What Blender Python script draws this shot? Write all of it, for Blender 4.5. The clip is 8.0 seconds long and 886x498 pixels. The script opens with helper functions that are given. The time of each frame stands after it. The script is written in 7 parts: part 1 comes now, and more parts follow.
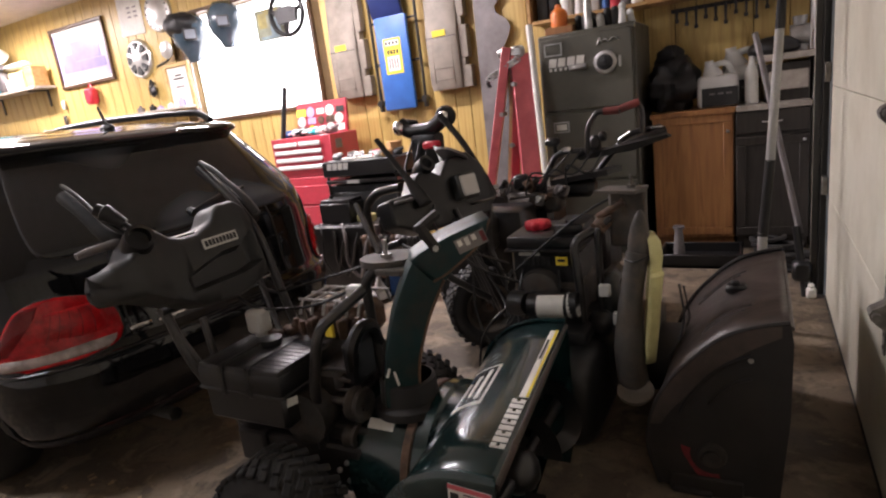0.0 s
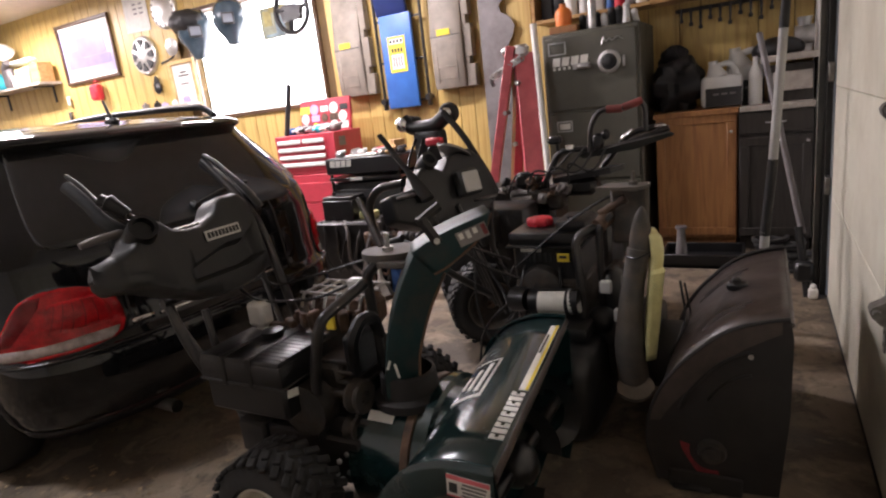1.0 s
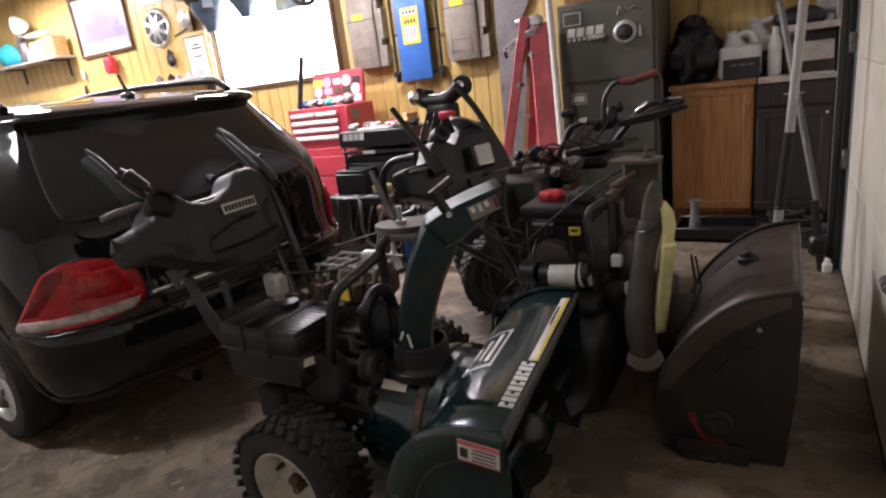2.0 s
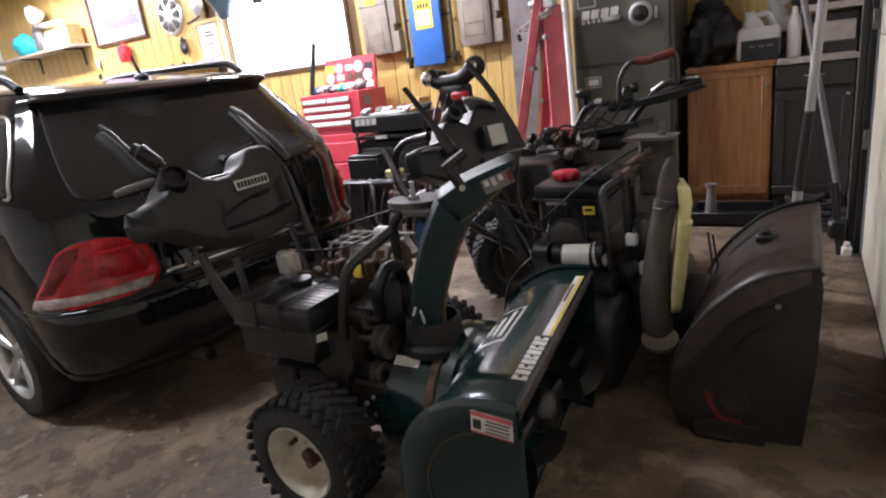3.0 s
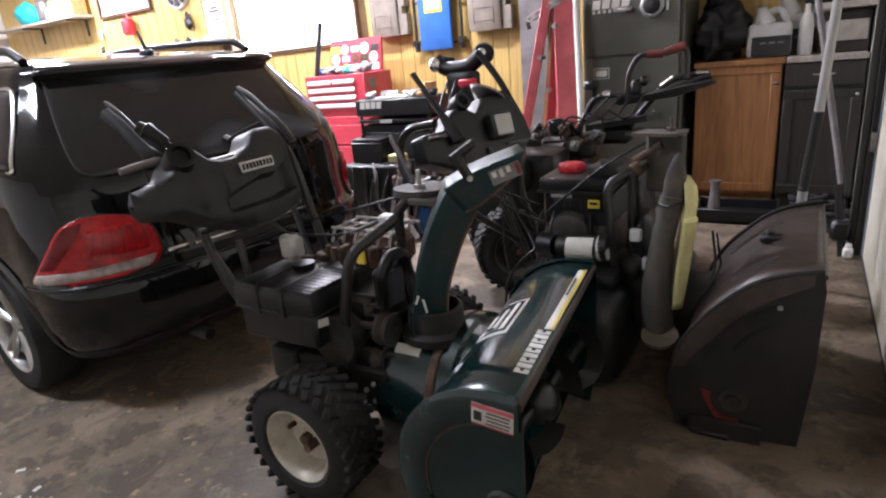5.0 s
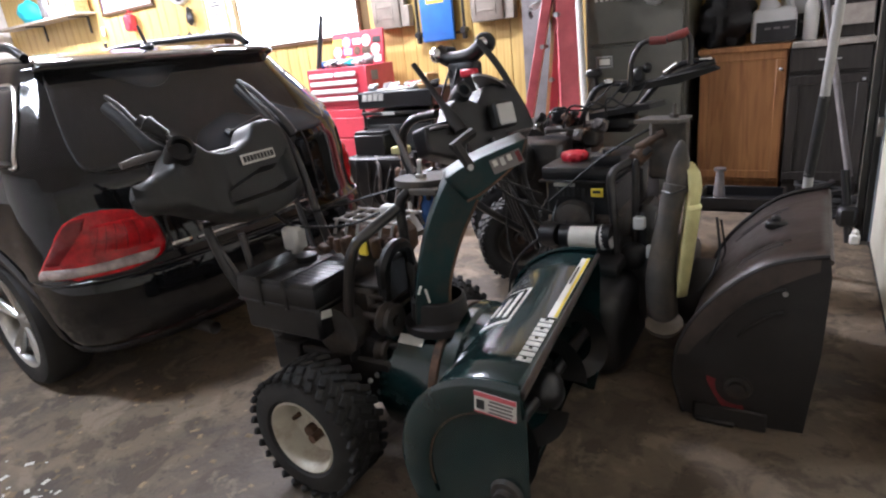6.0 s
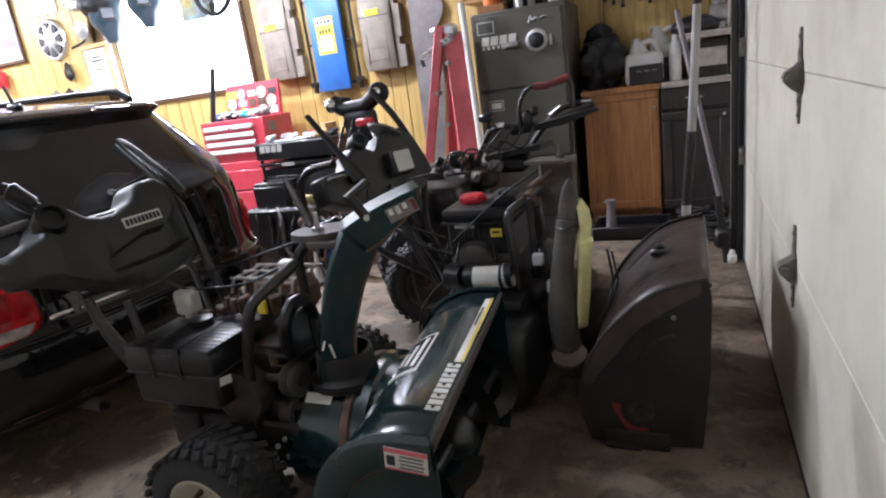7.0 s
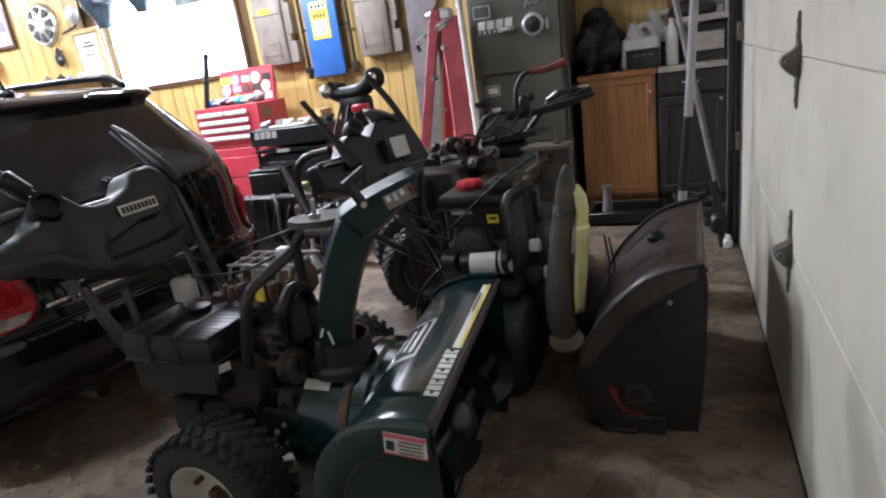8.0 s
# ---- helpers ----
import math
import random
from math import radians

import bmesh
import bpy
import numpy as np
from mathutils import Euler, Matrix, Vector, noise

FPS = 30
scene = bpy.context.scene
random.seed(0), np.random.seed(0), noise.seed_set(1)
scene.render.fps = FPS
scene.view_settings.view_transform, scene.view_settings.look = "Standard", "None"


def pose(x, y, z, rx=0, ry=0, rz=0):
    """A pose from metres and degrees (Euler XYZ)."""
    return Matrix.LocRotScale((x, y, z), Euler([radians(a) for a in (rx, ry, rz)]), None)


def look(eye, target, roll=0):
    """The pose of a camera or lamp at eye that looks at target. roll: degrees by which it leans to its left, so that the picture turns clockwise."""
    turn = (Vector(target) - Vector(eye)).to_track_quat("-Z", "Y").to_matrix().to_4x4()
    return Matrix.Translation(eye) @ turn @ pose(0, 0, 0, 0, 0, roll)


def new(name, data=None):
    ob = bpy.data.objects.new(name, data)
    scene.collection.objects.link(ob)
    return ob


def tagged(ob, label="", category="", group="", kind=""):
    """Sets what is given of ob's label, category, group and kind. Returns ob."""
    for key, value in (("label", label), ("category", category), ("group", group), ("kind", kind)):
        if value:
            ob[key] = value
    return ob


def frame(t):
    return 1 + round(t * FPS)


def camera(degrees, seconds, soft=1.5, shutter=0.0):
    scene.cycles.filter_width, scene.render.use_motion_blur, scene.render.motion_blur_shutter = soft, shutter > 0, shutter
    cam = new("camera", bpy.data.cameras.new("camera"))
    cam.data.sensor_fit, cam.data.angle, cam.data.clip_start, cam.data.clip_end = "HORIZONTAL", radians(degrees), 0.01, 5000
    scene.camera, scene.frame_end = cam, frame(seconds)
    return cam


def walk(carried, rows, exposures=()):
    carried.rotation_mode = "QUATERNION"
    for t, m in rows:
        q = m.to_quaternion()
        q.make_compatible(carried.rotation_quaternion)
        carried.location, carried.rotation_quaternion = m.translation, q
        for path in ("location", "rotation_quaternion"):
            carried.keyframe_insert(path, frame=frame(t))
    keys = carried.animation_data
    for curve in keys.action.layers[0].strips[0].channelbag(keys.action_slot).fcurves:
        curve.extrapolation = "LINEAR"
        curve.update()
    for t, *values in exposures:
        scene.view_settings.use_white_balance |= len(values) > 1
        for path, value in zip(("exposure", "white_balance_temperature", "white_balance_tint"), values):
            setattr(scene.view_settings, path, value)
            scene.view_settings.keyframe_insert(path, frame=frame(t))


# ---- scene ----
cam = camera(74.2, 8.0, soft=2.2)
PATH = [
    (0, (0.249, -0.256, 1.34), (-0.7, 1.439, 0.863), -7.4),
    (0.5, (0.241, -0.305, 1.327), (-0.733, 1.382, 0.871), -7.0),
    (1, (0.255, -0.265, 1.32), (-0.702, 1.427, 0.846), -6.9),
    (1.5, (0.252, -0.246, 1.33), (-0.71, 1.455, 0.905), -5.6),
    (2, (0.27, -0.286, 1.325), (-0.723, 1.359, 0.77), -7.2),
    (2.2, (0.266, -0.272, 1.303), (-0.734, 1.358, 0.718), -7.3),
    (3.3, (0.262, -0.295, 1.275), (-0.769, 1.319, 0.698), -7.6),
    (3.5, (0.27, -0.291, 1.304), (-0.731, 1.328, 0.691), -7.6),
    (4, (0.258, -0.292, 1.289), (-0.698, 1.362, 0.696), -6.2),
    (4.5, (0.243, -0.293, 1.289), (-0.76, 1.321, 0.665), -5.4),
    (5.8, (0.244, -0.289, 1.287), (-0.791, 1.304, 0.662), -5.9),
    (6, (0.25, -0.286, 1.277), (-0.783, 1.3, 0.63), -6.4),
    (6.5, (0.267, -0.265, 1.29), (-0.745, 1.342, 0.66), -5.9),
    (7, (0.281, -0.259, 1.289), (-0.496, 1.5, 0.743), -7.9),
    (7.5, (0.28, -0.269, 1.271), (-0.487, 1.451, 0.599), -8.7),
    (8, (0.277, -0.261, 1.291), (-0.488, 1.488, 0.698), -8.1),
]
walk(cam, [(t, look(e, a, r)) for t, e, a, r in PATH], [(0.0, 0.22, 6750, 23), (1.5, 0.27, 6600, 22), (2.0, 0.24, 6450, 21), (3.5, 0.65, 6100, 19), (4.5, 0.72, 6050, 19), (6.0, 0.93, 5900, 17), (6.5, 0.98, 5850, 16), (7.0, 0.66, 5800, 15), (8.0, 0.42, 5780, 14)])

# ---- light ----
world = bpy.data.worlds.new("world")
scene.world = world
world.use_nodes = True
wn = world.node_tree
sky = wn.nodes.new("ShaderNodeTexSky")
sky.sky_type, sky.sun_disc = 'NISHITA', False
sky.sun_elevation, sky.sun_rotation = radians(35), radians(20)
wn.links.new(sky.outputs[0], wn.nodes["Background"].inputs[0])
wn.nodes["Background"].inputs[1].default_value = 0.12


def lamp(name, kind, m, power, colour, size=None):
    data = bpy.data.lights.new(name, kind)
    data.energy, data.color = power, colour
    if kind == 'AREA':
        data.shape, data.size, data.size_y = 'RECTANGLE', size[0], size[1]
    ob = new(name, data)
    ob.matrix_world = m
    return tagged(ob, kind="structure")


# ---- materials ----
def mat(name, colour, rough=0.5, metal=0.0, var=0.15, scale=8.0, bump=0.0, bscale=60.0, dirt_haze=None, dirt_haze_amount=0.4, dirt_haze_scale=2.5, coat=0.0, spec=0.5, random_tone=0.0, dirt_haze_detail=9):
    m = bpy.data.materials.new(name)
    m.use_nodes = True
    nt = m.node_tree
    b = nt.nodes["Principled BSDF"]
    b.inputs["Roughness"].default_value = rough
    b.inputs["Metallic"].default_value = metal
    b.inputs["Coat Weight"].default_value = coat
    b.inputs["Coat Roughness"].default_value = 0.06
    b.inputs["Specular IOR Level"].default_value = spec
    tc = nt.nodes.new("ShaderNodeTexCoord")
    n1 = nt.nodes.new("ShaderNodeTexNoise")
    n1.inputs["Scale"].default_value, n1.inputs["Detail"].default_value = scale, 6
    nt.links.new(tc.outputs["Object"], n1.inputs["Vector"])
    ramp = nt.nodes.new("ShaderNodeMapRange")
    ramp.inputs["From Min"].default_value, ramp.inputs["From Max"].default_value = 0.3, 0.7
    ramp.inputs["To Min"].default_value, ramp.inputs["To Max"].default_value = 1 - var, 1 + var
    nt.links.new(n1.outputs["Fac"], ramp.inputs["Value"])
    mul = nt.nodes.new("ShaderNodeVectorMath")
    mul.operation = 'SCALE'
    mul.inputs[0].default_value = colour
    nt.links.new(ramp.outputs[0], mul.inputs["Scale"])
    out = mul.outputs[0]
    if random_tone:
        info = nt.nodes.new("ShaderNodeObjectInfo")
        r2 = nt.nodes.new("ShaderNodeMapRange")
        r2.inputs["To Min"].default_value, r2.inputs["To Max"].default_value = 1 - random_tone, 1 + random_tone
        nt.links.new(info.outputs["Random"], r2.inputs["Value"])
        m2 = nt.nodes.new("ShaderNodeVectorMath")
        m2.operation = 'SCALE'
        nt.links.new(out, m2.inputs[0])
        nt.links.new(r2.outputs[0], m2.inputs["Scale"])
        out = m2.outputs[0]
    # second noise colour: grime on most materials, painted haze on the car's
    if dirt_haze:
        n2 = nt.nodes.new("ShaderNodeTexNoise")
        n2.inputs["Scale"].default_value, n2.inputs["Detail"].default_value, n2.inputs["Roughness"].default_value = dirt_haze_scale, dirt_haze_detail, 0.68
        nt.links.new(tc.outputs["Object"], n2.inputs["Vector"])
        r3 = nt.nodes.new("ShaderNodeMapRange")
        r3.inputs["From Min"].default_value, r3.inputs["From Max"].default_value = 0.46, 0.68
        r3.inputs["To Max"].default_value = dirt_haze_amount
        nt.links.new(n2.outputs["Fac"], r3.inputs["Value"])
        mix = nt.nodes.new("ShaderNodeMix")
        mix.data_type = 'RGBA'
        mix.inputs["B"].default_value = (*dirt_haze, 1)
        nt.links.new(r3.outputs[0], mix.inputs["Factor"])
        nt.links.new(out, mix.inputs["A"])
        out = mix.outputs["Result"]
        ra = nt.nodes.new("ShaderNodeMath")
        ra.operation = 'MULTIPLY_ADD'
        ra.inputs[1].default_value, ra.inputs[2].default_value = 0.5 * (1 - rough), rough
        nt.links.new(r3.outputs[0], ra.inputs[0])
        nt.links.new(ra.outputs[0], b.inputs["Roughness"])
    nt.links.new(out, b.inputs["Base Color"])
    if bump:
        n3 = nt.nodes.new("ShaderNodeTexNoise")
        n3.inputs["Scale"].default_value, n3.inputs["Detail"].default_value = bscale, 5
        nt.links.new(tc.outputs["Object"], n3.inputs["Vector"])
        bp = nt.nodes.new("ShaderNodeBump")
        bp.inputs["Strength"].default_value, bp.inputs["Distance"].default_value = bump, 0.01
        nt.links.new(n3.outputs["Fac"], bp.inputs["Height"])
        nt.links.new(bp.outputs[0], b.inputs["Normal"])
    return m


def glow(name, colour, strength):
    m = bpy.data.materials.new(name)
    m.use_nodes = True
    b = m.node_tree.nodes["Principled BSDF"]
    b.inputs["Base Color"].default_value = (*colour, 1)
    b.inputs["Emission Color"].default_value = (*colour, 1)
    b.inputs["Emission Strength"].default_value = strength
    return m


def wood(name, light, dark, along, scale, rough=0.5, random_tone=0.0):
    """Wood grain drawn out along one axis (0 x, 1 y, 2 z)."""
    m = mat(name, light, rough, var=0.1, scale=3, random_tone=random_tone)
    nt = m.node_tree
    b = nt.nodes["Principled BSDF"]
    src = b.inputs["Base Color"].links[0].from_socket
    tc = nt.nodes.new("ShaderNodeTexCoord")
    mp = nt.nodes.new("ShaderNodeMapping")
    s = [scale, scale, scale]
    s[along] = scale * 0.08
    mp.inputs["Scale"].default_value = s
    nt.links.new(tc.outputs["Object"], mp.inputs["Vector"])
    n = nt.nodes.new("ShaderNodeTexNoise")
    n.inputs["Scale"].default_value, n.inputs["Detail"].default_value, n.inputs["Distortion"].default_value = 1.0, 6, 1.2
    nt.links.new(mp.outputs[0], n.inputs["Vector"])
    r = nt.nodes.new("ShaderNodeMapRange")
    r.inputs["From Min"].default_value, r.inputs["From Max"].default_value = 0.42, 0.66
    nt.links.new(n.outputs["Fac"], r.inputs["Value"])
    mix = nt.nodes.new("ShaderNodeMix")
    mix.data_type = 'RGBA'
    mix.inputs["B"].default_value = (*dark, 1)
    nt.links.new(src, mix.inputs["A"])
    nt.links.new(r.outputs[0], mix.inputs["Factor"])
    nt.links.new(mix.outputs["Result"], b.inputs["Base Color"])
    return m


def glass(name, colour, rough=0.02, mix=0.5):
    m = bpy.data.materials.new(name)
    m.use_nodes = True
    b = m.node_tree.nodes["Principled BSDF"]
    b.inputs["Base Color"].default_value = (*colour, 1)
    b.inputs["Roughness"].default_value = rough
    b.inputs["Transmission Weight"].default_value = mix
    b.inputs["IOR"].default_value = 1.45
    return m


def floor_mat():
    """Old garage concrete: broad oil stains, mottling, flakes and specks."""
    m = mat("stained_concrete", (0.205, 0.157, 0.11), 0.7, var=0.22, scale=1.1, bump=0.35, bscale=55)
    nt = m.node_tree
    b = nt.nodes["Principled BSDF"]
    out = b.inputs["Base Color"].links[0].from_socket
    tc = nt.nodes.new("ShaderNodeTexCoord")
    rough = None
    for sc, lo, hi, amount, colour in ((1.4, 0.47, 0.62, 0.75, (0.05, 0.04, 0.032)), (6.5, 0.48, 0.58, 0.7, (0.075, 0.056, 0.04)), (5.0, 0.55, 0.62, 0.5, (0.33, 0.265, 0.19)), (34.0, 0.6, 0.7, 0.7, (0.04, 0.03, 0.024)), (16.0, 0.63, 0.68, 0.6, (0.3, 0.22, 0.13))):
        n = nt.nodes.new("ShaderNodeTexNoise")
        n.inputs["Scale"].default_value, n.inputs["Detail"].default_value, n.inputs["Roughness"].default_value, n.inputs["Distortion"].default_value = sc, 8, 0.62, 0.6
        nt.links.new(tc.outputs["Object"], n.inputs["Vector"])
        r = nt.nodes.new("ShaderNodeMapRange")
        r.inputs["From Min"].default_value, r.inputs["From Max"].default_value, r.inputs["To Max"].default_value = lo, hi, amount
        nt.links.new(n.outputs["Fac"], r.inputs["Value"])
        mix = nt.nodes.new("ShaderNodeMix")
        mix.data_type = 'RGBA'
        mix.inputs["B"].default_value = (*colour, 1)
        nt.links.new(r.outputs[0], mix.inputs["Factor"])
        nt.links.new(out, mix.inputs["A"])
        out = mix.outputs["Result"]
        if rough is None:
            inv = nt.nodes.new("ShaderNodeMapRange")
            inv.inputs["To Min"].default_value, inv.inputs["To Max"].default_value = 0.78, 0.42
            nt.links.new(r.outputs[0], inv.inputs["Value"])
            nt.links.new(inv.outputs[0], b.inputs["Roughness"])
            rough = inv
    nt.links.new(out, b.inputs["Base Color"])
    return m


M = {}
M["concrete"] = floor_mat()
M["panel"] = wood("yellow_pine_panelling", (0.56, 0.40, 0.135), (0.4, 0.26, 0.08), 2, 16, 0.45, 0.08)
M["groove"] = mat("groove", (0.1, 0.06, 0.02), 0.8)
M["ceiling"] = mat("ceiling_board", (0.62, 0.57, 0.5), 0.8, var=0.08, bump=0.1)
M["door"] = mat("cream_steel_door", (0.67, 0.645, 0.535), 0.5, var=0.06, scale=3, bump=0.06, bscale=140, dirt_haze=(0.34, 0.3, 0.2), dirt_haze_amount=0.38, dirt_haze_scale=1.8)
M["plaster"] = mat("plain_wall", (0.7, 0.69, 0.66), 0.8, var=0.1)
# faint cool patches in the black imitate haze and reflections on the bodywork
M["black_paint"] = mat("black_car_paint", (0.006, 0.006, 0.007), 0.05, var=0.1, coat=0.3, spec=0.4, dirt_haze=(0.1, 0.115, 0.135), dirt_haze_amount=0.1, dirt_haze_scale=0.9, dirt_haze_detail=1.5)
# the blue-grey clouding is glare and reflected haze painted into the glass colour
M["tint"] = mat("tinted_glass", (0.012, 0.012, 0.013), 0.04, var=0.1, spec=0.5, coat=0.3, dirt_haze=(0.19, 0.215, 0.255), dirt_haze_amount=0.9, dirt_haze_scale=1.1, dirt_haze_detail=1.5)
M["chrome"] = mat("chrome", (0.75, 0.75, 0.74), 0.15, metal=1.0, var=0.05)
M["steel"] = mat("galvanised_steel", (0.45, 0.45, 0.44), 0.38, metal=1.0, var=0.2, scale=20)
M["alloy"] = mat("alloy_rim", (0.6, 0.6, 0.58), 0.32, metal=0.9, var=0.1, dirt_haze=(0.1, 0.08, 0.06), dirt_haze_amount=0.3, dirt_haze_scale=8)
M["rubber"] = mat("tyre_rubber", (0.014, 0.0135, 0.013), 0.75, var=0.25, scale=10, bump=0.15, bscale=90, dirt_haze=(0.05, 0.045, 0.04), dirt_haze_amount=0.3, dirt_haze_scale=7)
M["plastic"] = mat("black_plastic", (0.0085, 0.0085, 0.009), 0.36, var=0.15, bump=0.12, bscale=240, dirt_haze=(0.04, 0.036, 0.032), dirt_haze_amount=0.12, dirt_haze_scale=5)
M["plastic_grey"] = mat("charcoal_plastic", (0.022, 0.023, 0.023), 0.45, var=0.12, bump=0.15, bscale=300, dirt_haze=(0.05, 0.047, 0.042), dirt_haze_amount=0.3, dirt_haze_scale=4)
M["tube"] = mat("black_enamel_tube", (0.013, 0.013, 0.014), 0.3, var=0.2, coat=0.3, dirt_haze=(0.09, 0.07, 0.05), dirt_haze_amount=0.25, dirt_haze_scale=9)
M["green"] = mat("dark_green_enamel", (0.004, 0.024, 0.0255), 0.2, var=0.15, scale=4, coat=0.5, bump=0.03, bscale=20, dirt_haze=(0.05, 0.028, 0.018), dirt_haze_amount=0.22, dirt_haze_scale=8)
M["green_worn"] = mat("worn_green_paint", (0.005, 0.026, 0.027), 0.45, var=0.3, scale=6, spec=0.3, bump=0.08, bscale=30, dirt_haze=(0.05, 0.03, 0.02), dirt_haze_amount=0.5, dirt_haze_scale=9)
M["sooty"] = mat("sooty_black_steel", (0.013, 0.011, 0.0105), 0.6, var=0.3, scale=8, bump=0.1, bscale=50, dirt_haze=(0.045, 0.035, 0.03), dirt_haze_amount=0.4, dirt_haze_scale=6)
M["brown"] = mat("weathered_dark_enamel", (0.042, 0.031, 0.027), 0.42, var=0.3, scale=14, bump=0.14, bscale=50, dirt_haze=(0.095, 0.07, 0.056), dirt_haze_amount=0.6, dirt_haze_scale=9)
M["rust"] = mat("rusty_iron", (0.10, 0.055, 0.032), 0.75, var=0.4, scale=22, bump=0.4, bscale=70, dirt_haze=(0.025, 0.02, 0.018), dirt_haze_amount=0.7, dirt_haze_scale=12)
M["engine"] = mat("greasy_engine_metal", (0.05, 0.046, 0.042), 0.55, metal=0.4, var=0.35, scale=18, bump=0.3, bscale=60, dirt_haze=(0.09, 0.06, 0.04), dirt_haze_amount=0.6, dirt_haze_scale=10)
M["rim"] = mat("ivory_steel_rim", (0.56, 0.53, 0.44), 0.42, var=0.08, dirt_haze=(0.2, 0.1, 0.05), dirt_haze_amount=0.6, dirt_haze_scale=9)
M["red"] = mat("red_enamel", (0.46, 0.04, 0.062), 0.4, var=0.12, coat=0.3, dirt_haze=(0.2, 0.02, 0.02), dirt_haze_amount=0.4)
M["wornred"] = mat("worn_red_paint", (0.24, 0.02, 0.026), 0.6, var=0.3, scale=20, dirt_haze=(0.04, 0.03, 0.028), dirt_haze_amount=0.6, dirt_haze_scale=18)
M["grip_red"] = mat("faded_red_rubber", (0.2, 0.035, 0.03), 0.6, var=0.2, dirt_haze=(0.06, 0.04, 0.035), dirt_haze_amount=0.6, dirt_haze_scale=9)
M["dusty"] = mat("dusty_grey_plastic", (0.07, 0.063, 0.056), 0.7, var=0.35, scale=7, bump=0.15, bscale=60, dirt_haze=(0.15, 0.115, 0.085), dirt_haze_amount=0.6, dirt_haze_scale=9)
M["pink"] = mat("faded_red_enamel", (0.68, 0.15, 0.17), 0.45, var=0.12, dirt_haze=(0.35, 0.03, 0.04), dirt_haze_amount=0.5)
M["white"] = mat("white_paint", (0.75, 0.74, 0.7), 0.5, var=0.06, dirt_haze=(0.4, 0.35, 0.28), dirt_haze_amount=0.3)
M["paper"] = mat("paper_label", (0.72, 0.71, 0.66), 0.6, var=0.08, dirt_haze=(0.4, 0.36, 0.3), dirt_haze_amount=0.3, dirt_haze_scale=14)
M["ink"] = mat("black_ink", (0.02, 0.02, 0.02), 0.6)
M["yellow"] = mat("yellow_label", (0.75, 0.58, 0.05), 0.5, var=0.1)
M["paleyellow"] = mat("pale_yellow_plastic", (0.62, 0.58, 0.27), 0.5, var=0.12, dirt_haze=(0.25, 0.2, 0.1), dirt_haze_amount=0.4, dirt_haze_scale=6)
M["blue"] = mat("blue_vinyl", (0.03, 0.13, 0.42), 0.4, var=0.1, bump=0.1, bscale=30, dirt_haze=(0.03, 0.06, 0.16), dirt_haze_amount=0.3)
M["navy"] = mat("navy_vinyl", (0.012, 0.025, 0.11), 0.45, var=0.1, bump=0.1, bscale=30)
M["ramp"] = mat("grey_brown_plastic", (0.22, 0.19, 0.155), 0.6, var=0.15, bump=0.15, bscale=90, dirt_haze=(0.09, 0.075, 0.06), dirt_haze_amount=0.5, dirt_haze_scale=5)
M["slate"] = mat("grey_sheet_metal", (0.2, 0.185, 0.185), 0.5, metal=0.4, var=0.2, scale=6, dirt_haze=(0.09, 0.07, 0.06), dirt_haze_amount=0.5, dirt_haze_scale=5)
M["safe"] = mat("olive_grey_enamel", (0.088, 0.085, 0.066), 0.45, var=0.08, scale=4, bump=0.05, bscale=120, dirt_haze=(0.05, 0.047, 0.038), dirt_haze_amount=0.4, dirt_haze_scale=3)
M["pull"] = mat("brushed_aluminium", (0.72, 0.71, 0.7), 0.5, metal=0.35, var=0.08, dirt_haze=(0.35, 0.32, 0.3), dirt_haze_amount=0.4, dirt_haze_scale=9)
M["hinge_steel"] = mat("dull_hinge_steel", (0.16, 0.15, 0.135), 0.5, metal=0.6, var=0.3, scale=30, dirt_haze=(0.07, 0.055, 0.04), dirt_haze_amount=0.6, dirt_haze_scale=20)
M["oak"] = wood("orange_oak", (0.30, 0.135, 0.046), (0.2, 0.083, 0.028), 2, 22, 0.45)
M["darkwood"] = wood("dark_stained_wood", (0.03, 0.025, 0.02), (0.018, 0.014, 0.011), 2, 22, 0.5)
M["pine"] = wood("pine_board", (0.5, 0.3, 0.12), (0.36, 0.19, 0.07), 0, 18, 0.55)
M["counter"] = mat("worn_laminate", (0.42, 0.38, 0.33), 0.5, var=0.15, dirt_haze=(0.15, 0.12, 0.09), dirt_haze_amount=0.6, dirt_haze_scale=5)
M["taillamp"] = mat("red_lens", (0.5, 0.006, 0.01), 0.14, var=0.4, scale=26, coat=0.15, bump=0.25, bscale=45)
M["taildark"] = mat("deep_red_lens", (0.2, 0.004, 0.007), 0.12, var=0.25, scale=20, coat=0.15)
M["brake"] = mat("dark_brake_lens", (0.05, 0.003, 0.004), 0.1, var=0.1, coat=1.0)
M["lens"] = mat("clear_lens", (0.42, 0.34, 0.32), 0.15, var=0.45, scale=24, coat=1.0, bump=0.2, bscale=60)
M["milky"] = mat("milky_plastic", (0.6, 0.6, 0.58), 0.45, var=0.1, dirt_haze=(0.3, 0.28, 0.25), dirt_haze_amount=0.3)
M["cap_red"] = mat("red_plastic", (0.6, 0.03, 0.05), 0.4, var=0.1)
M["orange"] = mat("orange_plastic", (0.75, 0.2, 0.04), 0.4, var=0.1)
M["frame_wood"] = wood("brown_frame_wood", (0.1, 0.05, 0.022), (0.05, 0.025, 0.012), 0, 25, 0.4)
M["gold"] = wood("light_frame_wood", (0.6, 0.42, 0.18), (0.45, 0.28, 0.1), 0, 25, 0.4)
M["lilac"] = mat("lilac_print", (0.36, 0.32, 0.52), 0.35, var=0.12, scale=3)
